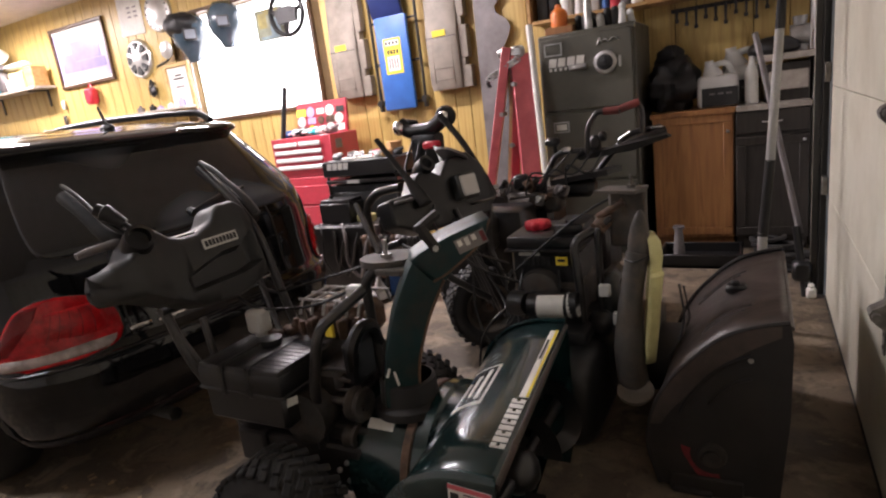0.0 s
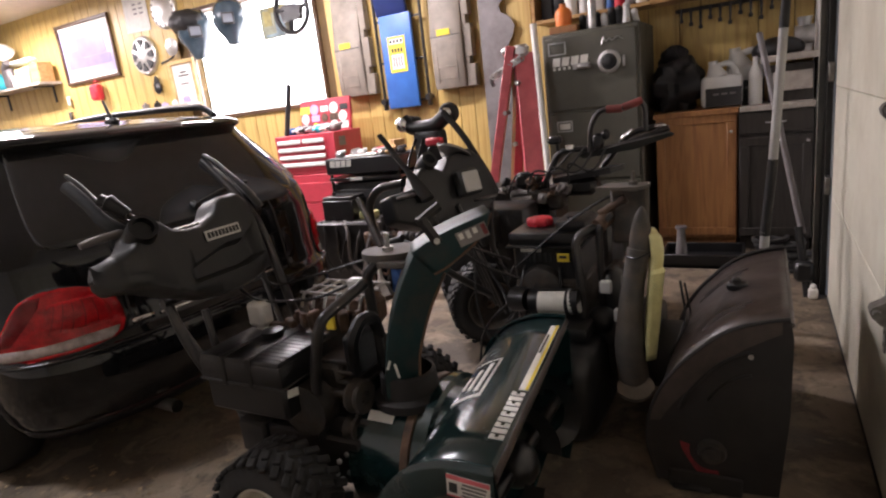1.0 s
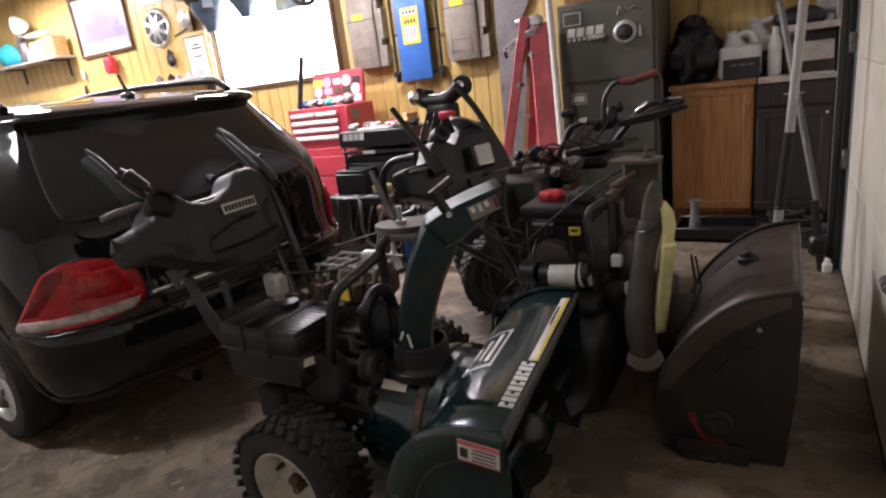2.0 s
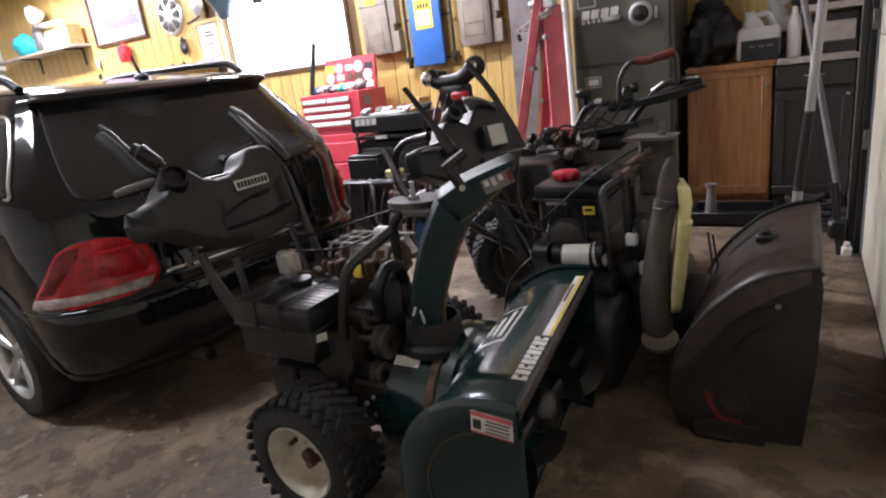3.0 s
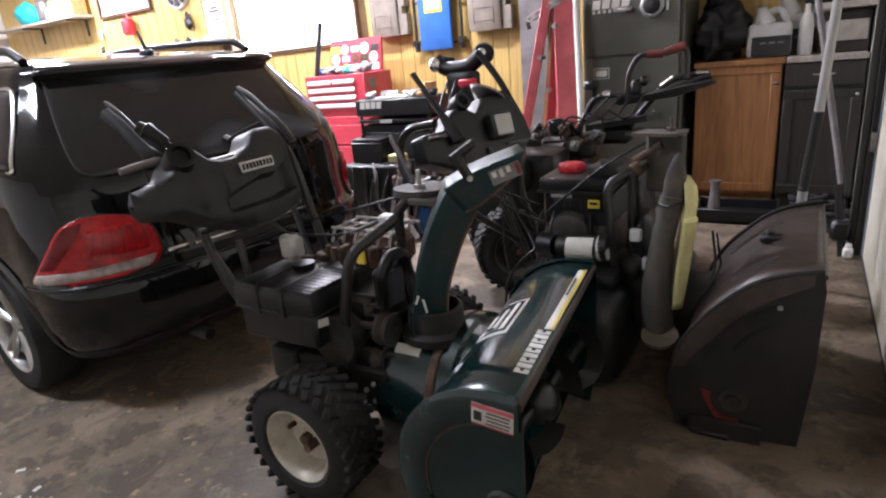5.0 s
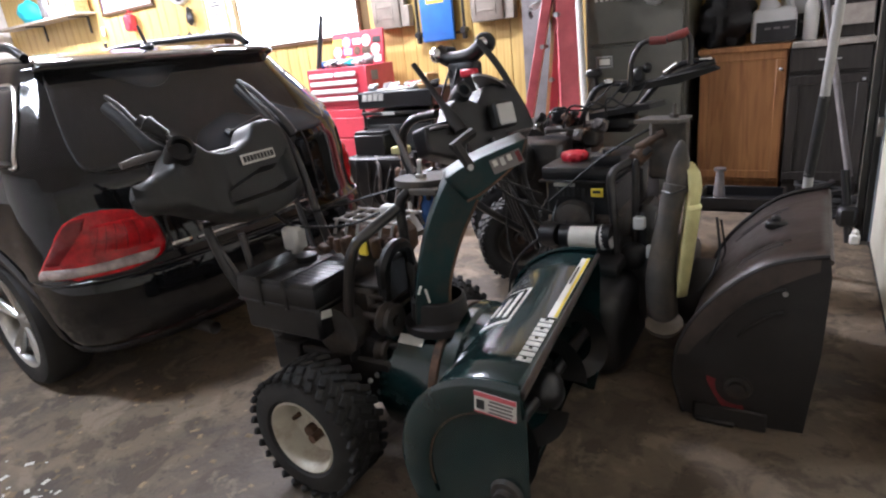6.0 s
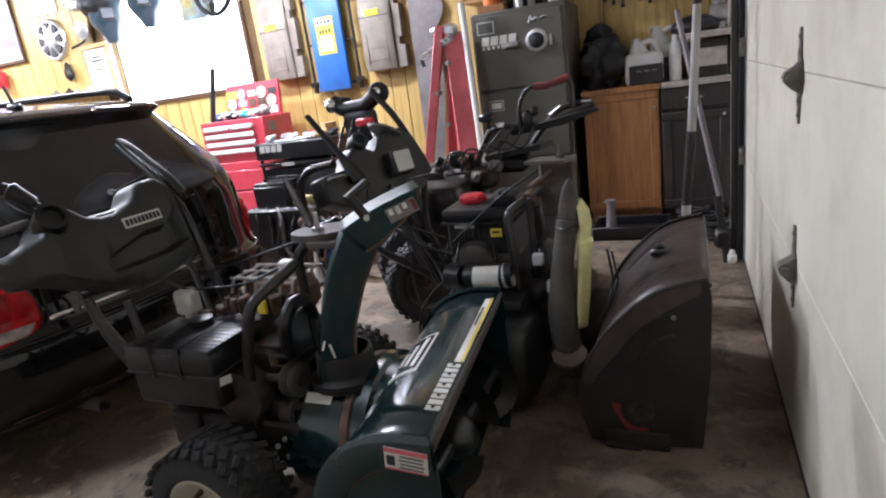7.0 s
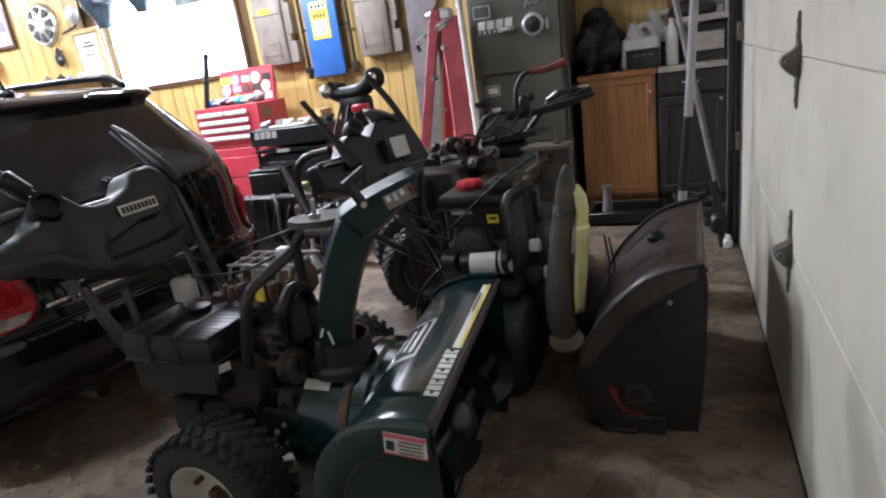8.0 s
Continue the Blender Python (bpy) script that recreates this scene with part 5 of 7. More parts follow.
one("spout_rim", "ramp", lambda bm: lathe(bm, [(0.05, -0.03), (0.064, -0.012), (0.067, 0.004), (0.055, 0.007), (0.001, 0.0)], pose(-0.152, 1.775, 0.225, 18, 0, 0), 22), b2)
def shell(bm):
    rows = []
    for x, y, z, r in ((-0.128, 1.82, 0.33, 0.046), (-0.128, 1.82, 0.36, 0.05), (-0.128, 1.825, 0.425, 0.058), (-0.122, 1.84, 0.52, 0.06), (-0.114, 1.855, 0.64, 0.062), (-0.112, 1.858, 0.655, 0.064), (-0.114, 1.87, 0.665, 0.056), (-0.110, 1.875, 0.72, 0.058), (-0.112, 1.88, 0.77, 0.052), (-0.117, 1.885, 0.805, 0.034)):
        rows.append([(x + r * math.cos(a), y + r * 0.8 * math.sin(a), z) for a in [radians(-70 + 16 * j) for j in range(11)]])
    grid(bm, rows)
ob = one("spout_shell", "paleyellow", shell, b2, "pale yellow inner shell of the spout")
ob.modifiers.new("thickness", 'SOLIDIFY').thickness = 0.006
def head(bm):
    slab(bm, [(-0.11, -0.05), (0.05, -0.06), (0.075, -0.02), (0.07, 0.05), (-0.09, 0.06)], 0.012, pose(-0.19, 1.98, 0.945, 0, 0, -6))
    box(bm, (-0.19, 2.0, 0.83), (0.14, 0.03, 0.22), 0.01)
    cyl(bm, (-0.17, 1.98, 0.95), (-0.17, 1.98, 1.0), 0.006)
    cyl(bm, (-0.17, 1.98, 0.95), (-0.17, 1.98, 0.965), 0.018, n=6)
    cyl(bm, (-0.23, 1.985, 0.88), (-0.23, 1.97, 0.88), 0.022)
one("spout_head", "dusty", head, b2)
one("crank_gear", "rust", lambda bm: (cyl(bm, (-0.3, 1.98, 0.84), (-0.2, 1.98, 0.9), 0.016), cyl(bm, (-0.3, 1.95, 0.8), (-0.27, 2.0, 0.83), 0.03)), b2)
one("loose_wire", "plastic", lambda bm: (tube(bm, [(0.0, 1.86, 0.62), (0.02, 1.84, 0.5), (0.0, 1.8, 0.42), (-0.04, 1.8, 0.36)], 0.005, 6), tube(bm, [(0.01, 1.9, 0.6), (0.03, 1.9, 0.48), (0.02, 1.88, 0.45)], 0.004, 6)), b2)
for pts in ([(-0.62, 1.97, 0.56), (-0.8, 1.86, 0.66), (-1.0, 1.9, 0.84), (-1.06, 2.05, 0.9)], [(-0.66, 1.98, 0.5), (-0.82, 1.9, 0.36), (-0.84, 1.86, 0.12), (-0.76, 1.8, 0.02), (-0.66, 1.76, 0.012)],
            [(-0.7, 2.0, 0.64), (-0.86, 1.93, 0.72), (-1.1, 1.95, 0.7), (-1.25, 1.99, 0.74)], [(-0.78, 2.3, 0.45), (-0.92, 2.2, 0.62), (-0.98, 2.1, 0.86)], [(-0.86, 2.3, 0.36), (-1.0, 2.28, 0.6), (-1.04, 2.2, 0.84)]):
    one("control_cable", "plastic", lambda bm: tube(bm, pts, 0.006, 6), b2)
for a in (0, 1, 2, 3):
    one("support_bar", "tube", lambda bm: cyl(bm, (-0.84 - 0.05 * a, 2.24 + 0.05 * a, 0.3), (-1.0 - 0.06 * a, 2.14 + 0.08 * a, 0.86), 0.013, None, 10), b2)
# control panel with headlight and handles
P2 = Matrix.Translation((-1.08, 2.18, 0.93)) @ Matrix.Rotation(radians(-24), 4, 'Z') @ Matrix.Rotation(radians(-16), 4, 'Y')
def panel2(bm):
    out = [(-0.34, -0.1), (-0.34, 0.02), (-0.2, 0.03), (-0.16, 0.1), (-0.1, 0.13), (-0.02, 0.08), (0.04, 0.15), (0.17, 0.17), (0.24, 0.1), (0.28, -0.08), (0.2, -0.15), (-0.2, -0.16)]
    slab(bm, out, 0.12, P2 @ Matrix(((0, 0, 1, 0), (1, 0, 0, 0), (0, 1, 0, 0), (0, 0, 0, 1))))
    bmesh.ops.bevel(bm, geom=list(bm.edges), offset=0.016, segments=3, affect='EDGES', profile=0.5)
one("control_panel", "plastic", panel2, b2, "moulded black control panel")
def placed(m, *draws):
    def go(bm):
        for d in draws:
            d(bm)
        bmesh.ops.transform(bm, matrix=m, verts=bm.verts)
    return go
hl = one("headlight", "plastic_grey", placed(P2, lambda bm: box(bm, (0.08, 0.08, 0.0), (0.07, 0.12, 0.12), 0.01)), b2, "square headlight")
one("headlight_lens", "milky", placed(P2, lambda bm: box(bm, (0.118, 0.08, 0.0), (0.008, 0.095, 0.095), 0.006)), hl)
one("panel_tray", "slate", placed(P2, lambda bm: slab(bm, [(0.09 * math.cos(a * 0.3), 0.055 * math.sin(a * 0.3)) for a in range(21)], 0.012, pose(0.03, 0.1, 0.165, 0, 30, 90))), b2)
one("panel_tray", "slate", placed(P2, lambda bm: box(bm, (0.07, 0.17, -0.09), (0.05, 0.13, 0.012), 0.005)), b2)
one("panel_tray", "slate", placed(P2, lambda bm: box(bm, (0.06, -0.27, 0.0), (0.07, 0.09, 0.014), 0.005)), b2)
one("panel_socket", "plastic_grey", placed(P2, lambda bm: lathe(bm, [(0.025, 0.05), (0.04, 0.05), (0.042, 0.0), (0.036, -0.03)], pose(0.03, -0.09, 0.13, 0, 75, 0), 18)), b2)
one("grip", "rubber", lambda bm: tube(bm, [(-1.06, 1.98, 0.92), (-1.14, 2.0, 1.02), (-1.3, 2.02, 1.22)], [0.038, 0.034, 0.03, 0.025, 0.02, 0.018, 0.016], 10, True, 0.6), b2)
one("grip", "rubber", lambda bm: tube(bm, [(-0.93, 2.43, 0.86), (-0.98, 2.42, 1.0), (-1.06, 2.42, 1.15), (-1.17, 2.42, 1.29)], [0.024, 0.024, 0.022, 0.02, 0.018, 0.016], 10), b2)
one("handle_loop", "tube", lambda bm: tube(bm, [(-1.18, 1.98, 1.0), (-1.33, 2.0, 0.98), (-1.42, 2.02, 0.9), (-1.41, 2.02, 0.76), (-1.34, 2.0, 0.70), (-1.22, 1.98, 0.74)], 0.02, 10), b2)
one("handle_tube", "tube", lambda bm: tube(bm, [(-0.9, 2.42, 0.4), (-0.98, 2.42, 0.6), (-0.95, 2.43, 0.9)], 0.017, 10), b2)
one("handle_tube", "tube", lambda bm: tube(bm, [(-0.9, 2.2, 0.4), (-1.12, 2.05, 0.6), (-1.15, 2.02, 0.9)], 0.017, 10), b2)
one("rear_bar", "plastic", lambda bm: (tube(bm, [(-1.52, 2.6, 1.26), (-1.46, 2.6, 1.21), (-1.32, 2.6, 1.215), (-1.24, 2.6, 1.27)], 0.042, 12), tube(bm, [(-1.36, 2.6, 1.19), (-1.35, 2.58, 1.0), (-1.25, 2.55, 0.9)], 0.05, 10)), b2, "black rear handle unit")
one("grip_end", "chrome", lambda bm: ball(bm, (-1.51, 2.56, 1.24), (0.035, 0.03, 0.04), 8), b2, "bright metal grip end")
one("grip_end", "chrome", lambda bm: ball(bm, (-1.22, 2.56, 1.28), (0.026, 0.026, 0.026), 8), b2, "bright metal grip end")
one("bar_end", "rubber", lambda bm: cyl(bm, (-1.48, 2.6, 1.25), (-1.45, 2.65, 1.24), 0.034), b2)
one("bar_end", "rubber", lambda bm: (lathe(bm, [(0.02, -0.02), (0.05, -0.02), (0.058, 0.0), (0.05, 0.02), (0.02, 0.02)], pose(-1.26, 2.66, 1.275, 90, 0, 20), 22), cyl(bm, (-1.27, 2.62, 1.27), (-1.255, 2.69, 1.275), 0.024)), b2, "round black knob wheel")
one("gear_column", "plastic", lambda bm: (box(bm, (-1.36, 2.6, 1.08), (0.17, 0.12, 0.24), 0.03, None, 2), box(bm, (-1.3, 2.57, 0.92), (0.3, 0.14, 0.22), 0.04, None, 2), box(bm, (-1.16, 2.5, 0.98), (0.16, 0.1, 0.14), 0.03, None, 2)), b2, "black plastic gear column under the handle")
for k in range(3):
    one("control_cable", "plastic", lambda bm: tube(bm, [(-1.42 + 0.05 * k, 2.54, 1.16), (-1.46 + 0.06 * k, 2.48, 1.02), (-1.4 + 0.07 * k, 2.4, 0.9), (-1.3 + 0.06 * k, 2.34, 0.78)], 0.007, 6), b2)
one("red_lever", "cap_red", lambda bm: (box(bm, (-1.27, 2.48, 1.14), (0.1, 0.04, 0.04), 0.01),), b2, "red plastic lever")
one("lever_rod", "steel", lambda bm: cyl(bm, (-1.24, 2.46, 1.13), (-1.16, 2.4, 1.0), 0.009), b2)

# ---- the handlebars and engine of a third machine by the safe ----
b3 = thing("tiller", pose(-0.75, 3.1, 0), "black wheeled machine with looped handlebars and red grips", "garden machine", placed=True)
wheel_lugs((-0.85, 2.98, 0.2), 0.2, 0.12, b3, -1, "slate")
wheel_lugs((-0.85, 3.4, 0.2), 0.2, 0.12, b3, 1, "slate")
one("chassis", "tube", lambda bm: box(bm, (-0.8, 3.18, 0.4), (0.6, 0.34, 0.3), 0.02), b3)
one("engine_base", "tube", lambda bm: box(bm, (-0.95, 3.1, 0.62), (0.3, 0.3, 0.16), 0.03), b3)
one("engine", "engine", lambda bm: (box(bm, (-0.92, 3.0, 0.74), (0.26, 0.22, 0.1), 0.02), cyl(bm, (-1.02, 2.92, 0.72), (-0.9, 2.9, 0.72), 0.045), box(bm, (-0.78, 2.95, 0.72), (0.1, 0.12, 0.1), 0.02)), b3)
one("fan_housing", "engine", lambda bm: (lathe(bm, [(0.001, 0.0), (0.1, 0.0), (0.12, -0.03), (0.12, -0.12), (0.001, -0.13)], pose(-1.12, 2.9, 0.68) @ ALONG_Y, 22), box(bm, (-1.16, 3.05, 0.78), (0.16, 0.2, 0.06), 0.02)), b3)
one("side_cover", "plastic", lambda bm: (box(bm, (-1.1, 3.0, 0.45), (0.4, 0.3, 0.4), 0.04), box(bm, (-1.2, 2.95, 0.62), (0.2, 0.2, 0.12), 0.03)), b3)
rnd = random.Random(17)
for k in range(14):
    x, y, z = -1.12 + 0.42 * rnd.random(), 2.88 + 0.12 * rnd.random(), 0.74 + 0.1 * rnd.random()
    one("engine_fitting", ("engine", "steel", "rust", "plastic", "slate")[k % 5], lambda bm: (box(bm, (x, y, z), (0.03 + 0.05 * rnd.random(), 0.05, 0.02 + 0.05 * rnd.random()), 0.006, Matrix.Rotation(rnd.random(), 4, 'Y')), cyl(bm, (x, y - 0.03, z), (x + 0.03, y - 0.05, z + 0.03), 0.012, n=8)), b3)
for k in range(4):
    one("control_cable", "plastic", lambda bm: tube(bm, [(-1.05 + 0.12 * k, 2.9, 0.78), (-0.98 + 0.1 * k, 2.86, 0.9 + 0.02 * k), (-0.8 + 0.08 * k, 2.9, 0.86), (-0.66 + 0.06 * k, 2.92, 1.0)], 0.006, 6), b3)
one("air_filter", "plastic", lambda bm: box(bm, (-0.98, 2.98, 0.84), (0.09, 0.09, 0.09), 0.02), b3)
one("shroud", "plastic", lambda bm: (slab(bm, [(-0.19, -0.06), (0.14, -0.08), (0.2, 0.0), (0.12, 0.09), (-0.18, 0.08)], 0.03, pose(-0.6, 2.98, 0.86, 0, -8, 0)), box(bm, (-0.66, 3.0, 0.79), (0.22, 0.14, 0.1), 0.03)), b3)
one("handlebar", "tube", lambda bm: tube(bm, [(-0.9, 2.95, 0.66), (-0.85, 2.95, 0.8), (-0.75, 2.95, 1.0), (-0.6, 2.95, 1.0), (-0.45, 2.95, 0.99), (-0.17, 2.97, 1.075)], 0.017, 10), b3)
one("handlebar", "tube", lambda bm: tube(bm, [(-0.6, 3.05, 0.8), (-0.5, 3.0, 0.92), (-0.36, 2.98, 1.07), (-0.2, 3.0, 1.085)], 0.016, 10), b3)
one("blade_plate", "plastic_grey", lambda bm: slab(bm, [(-0.22, -0.012), (0.26, -0.012), (0.28, 0.008), (0.08, 0.035), (-0.2, 0.016)], 0.018, pose(-0.42, 2.94, 1.0, -62, -10, 0)), b3)
one("hoop", "tube", lambda bm: tube(bm, [(-0.57, 2.93, 0.98), (-0.56, 2.93, 1.12), (-0.51, 2.93, 1.2), (-0.4, 2.93, 1.195), (-0.28, 2.94, 1.225), (-0.28, 2.95, 1.07)], 0.014, 10), b3)
one("hoop_grip", "grip_red", lambda bm: (tube(bm, [(-0.47, 2.93, 1.198), (-0.39, 2.93, 1.196)], 0.021, 10, False), tube(bm, [(-0.385, 2.93, 1.2), (-0.29, 2.94, 1.226)], 0.021, 10, False)), b3, "faded red rubber grip")
one("throttle", "plastic", lambda bm: (box(bm, (-0.76, 2.93, 1.06), (0.08, 0.05, 0.045), 0.012), cyl(bm, (-0.75, 2.94, 1.0), (-0.75, 2.93, 1.05), 0.012)), b3)
one("control_lever", "plastic", lambda bm: (ball(bm, (-0.48, 2.92, 1.07), (0.024, 0.022, 0.028)), box(bm, (-0.52, 2.92, 1.04), (0.06, 0.04, 0.08), 0.015)), b3)
one("bar_clamp", "chrome", lambda bm: box(bm, (-0.68, 2.93, 1.015), (0.05, 0.02, 0.03), 0.006), b3)
one("bar_clamp", "chrome", lambda bm: cyl(bm, (-0.4, 2.93, 1.04), (-0.34, 2.93, 1.08), 0.012), b3)
one("bar_clamp", "chrome", lambda bm: box(bm, (-0.21, 2.95, 1.09), (0.06, 0.02, 0.014), 0.004), b3)

# ---- back wall: boards ----
def boards():
    x, k = LEFT_X + 0.01, 0
    rnd = random.Random(7)
    shared = {}
    while x < 0.56:
        w = rnd.choice((0.16, 0.2, 0.24))
        w = min(w, 0.575 - x)
        spans = [(0.0, CEIL)]
        if x + w > WX0 - 0.02 and x < WX1 + 0.02:
            spans = [(0.0, WZ0 - 0.03), (WZ1 + 0.03, CEIL)]
        for z0, z1 in spans:
            key = (round(w, 3), round(z1 - z0, 3))
            if key not in shared:
                bm = B()
                box(bm, (0, 0, 0), (w - 0.006, 0.016, z1 - z0), 0.003)
                shared[key] = bm
                me = bpy.data.meshes.new("board")
                bm.to_mesh(me)
                bm.free()
                me.materials.append(M["panel"])
                shared[key] = me
            ob = new("board", shared[key])
            ob.location = (x + w / 2, BACK_Y + 0.01, (z0 + z1) / 2)
            ob.parent = wall_north
        x += w


def on_wall(x, z, y=BACK_Y - 0.002, tilt=0):
    """A pose on the back wall: x along it, y up, z out into the room."""
    return pose(x, y, z, 90, 0, 0) @ Matrix.Rotation(radians(tilt), 4, 'Z')


# ---- window ----
win = thing("window_1", pose((WX0 + WX1) / 2, BACK_Y, WZ0), "bright wood-framed window with a picture stuck on it", "window", kind="structure", placed=True)
def frame_bar(c, s):
    one("window_frame", "frame_wood", lambda bm: box(bm, c, s, 0.006), win)
frame_bar(((WX0 + WX1) / 2, BACK_Y - 0.005, WZ0 - 0.02), (WX1 - WX0 + 0.1, 0.06, 0.045))
frame_bar(((WX0 + WX1) / 2, BACK_Y + 0.0, WZ1 + 0.02), (WX1 - WX0 + 0.1, 0.05, 0.045))
frame_bar((WX0 - 0.02, BACK_Y, (WZ0 + WZ1) / 2), (0.045, 0.05, WZ1 - WZ0))
frame_bar((WX1 + 0.02, BACK_Y, (WZ0 + WZ1) / 2), (0.045, 0.05, WZ1 - WZ0))
M["pane"] = glass("window_glass", (0.95, 0.97, 0.96), 0.0, 1.0)
pane = one("pane", "pane", lambda bm: box(bm, ((WX0 + WX1) / 2, BACK_Y + 0.05, (WZ0 + WZ1) / 2), (WX1 - WX0, 0.005, WZ1 - WZ0)), win)
pane.visible_shadow = False
one("window_picture", "print_sage", lambda bm: box(bm, (-4.62, BACK_Y + 0.04, 2.45), (0.42, 0.004, 0.34)), win, "faded print stuck on the glass")
for dx, dz, sx, sz, mm in ((-0.1, 0.05, 0.12, 0.16, "print_ochre"), (0.08, -0.03, 0.14, 0.18, "print_blue"), (0.05, 0.13, 0.24, 0.05, "print_ochre"), (0.0, -0.135, 0.3, 0.03, "print_blue")):
    one("print_patch", mm, lambda bm: box(bm, (-4.62 + dx, BACK_Y + 0.036, 2.45 + dz), (sx, 0.003, sz)), win)
M["daylight"] = glow("overcast_daylight", (1.0, 1.0, 1.0), 3.0)
bm = B()
box(bm, ((WX0 + WX1) / 2, BACK_Y + 2.0, 2.2), (9.0, 0.05, 6.0))
tagged(part("backdrop", bm, "daylight"), "plain white overcast daylight outside", "backdrop", kind="structure")

# ---- framed picture ----
def framed(name, x0, x1, z0, z1, frame_mat, label, tilt, bar):
    w, h = x1 - x0, z1 - z0
    th = thing(name, on_wall((x0 + x1) / 2, (z0 + z1) / 2, BACK_Y - 0.002, tilt), label, "picture")
    for c, s in (((0, h / 2 - bar / 2, 0.02), (w, bar, 0.04)), ((0, -h / 2 + bar / 2, 0.02), (w, bar, 0.04)), ((-w / 2 + bar / 2, 0, 0.02), (bar, h - 2 * bar, 0.04)), ((w / 2 - bar / 2, 0, 0.02), (bar, h - 2 * bar, 0.04))):
        one("frame", frame_mat, lambda bm: box(bm, c, s, 0.008), th)
    return th, w - 2 * bar, h - 2 * bar


th, w, h = framed("framed_picture", -8.68, -7.44, 2.22, 3.04, "frame_wood", "brown framed print of a pale lilac building shape", 0, 0.045)
one("print", "lilac", lambda bm: box(bm, (0, 0, 0.01), (w, h, 0.006)), th)
for s in (-1, 1):
    one("mount", "white", lambda bm: box(bm, (0, s * (h / 2 - 0.02), 0.014), (w, 0.04, 0.004)), th)
one("print_shape", "lilac_dark", lambda bm: (box(bm, (0, -0.14, 0.0155), (w * 0.86, 0.13, 0.003)), box(bm, (0.1, 0.06, 0.0145), (w * 0.55, 0.26, 0.003)), box(bm, (-0.3, -0.02, 0.015), (0.3, 0.12, 0.003))), th)
th, w, h = framed("framed_certificate", -6.47, -5.99, 1.68, 2.26, "gold", "certificate in a light wood frame", 0, 0.05)
one("paper", "paper", lambda bm: box(bm, (0, 0, 0.01), (w, h, 0.006)), th)
for k, (dy, ww) in enumerate(((0.14, 0.12), (0.1, 0.2), (-0.16, 0.05), (0.0, 0.16))):
    one("text_bar", "ink" if k < 2 else "slate", lambda bm: box(bm, (0, dy, 0.0145), (ww, 0.02, 0.003)), th)

cal = thing("wall_calendar", on_wall(-6.88, 2.93, BACK_Y - 0.002, -2), "pale paper calendar sheet pinned to the boards", "calendar")
one("sheet", "paper", lambda bm: box(bm, (0, 0, 0.004), (0.46, 0.46, 0.006), 0.001), cal)
for k in range(6):
    one("text_bar", "slate", lambda bm: box(bm, (-0.01 + 0.12 * (k % 2), 0.1 - 0.055 * (k // 2), 0.0085), (0.07, 0.02, 0.002)), cal)


def hubcap(x, z, r, spokes, label):
    th = thing("hubcap", on_wall(x, z), label, "hubcap", "hubcaps on the wall")
    one("disc", "alloy", lambda bm: lathe(bm, [(r, 0.0), (r * 0.98, 0.03), (r * 0.9, 0.045), (r * 0.72, 0.04), (r * 0.5, 0.055), (r * 0.2, 0.06), (0.001, 0.06)], Matrix.Identity(4), 40), th)
    for k in range(spokes):
        a = 2 * math.pi * k / spokes
        if spokes > 10:
            one("slot", "ink", lambda bm: box(bm, (r * 0.82 * math.cos(a), r * 0.82 * math.sin(a), 0.044), (r * 0.12, r * 0.1, 0.006), 0.002, Matrix.Rotation(a, 4, 'Z')), th)
        else:
            one("slot", "ink", lambda bm: slab(bm, [(r * 0.38, -r * 0.07), (r * 0.78, -r * 0.2), (r * 0.82, 0), (r * 0.78, r * 0.2), (r * 0.38, r * 0.07)], 0.022, Matrix.Translation((0, 0, 0.046)) @ Matrix.Rotation(a, 4, 'Z')), th)


hubcap(-6.33, 2.88, 0.235, 16, "round silver hubcap with slots along its edge")
hubcap(-6.87, 2.4, 0.245, 8, "silver hubcap with eight dark openings")
th = thing("wall_horn", on_wall(-6.26, 2.42), "small round silver wall lamp on an arm", "wall lamp")
one("dish", "alloy", lambda bm: lathe(bm, [(0.03, 0.0), (0.1, 0.06), (0.11, 0.08), (0.08, 0.09), (0.001, 0.1)], Matrix.Identity(4), 20), th)
one("arm", "tube", lambda bm: tube(bm, [(0, 0, 0.02), (-0.05, -0.12, 0.04), (-0.3, -0.16, 0.03)], 0.014, 8), th)


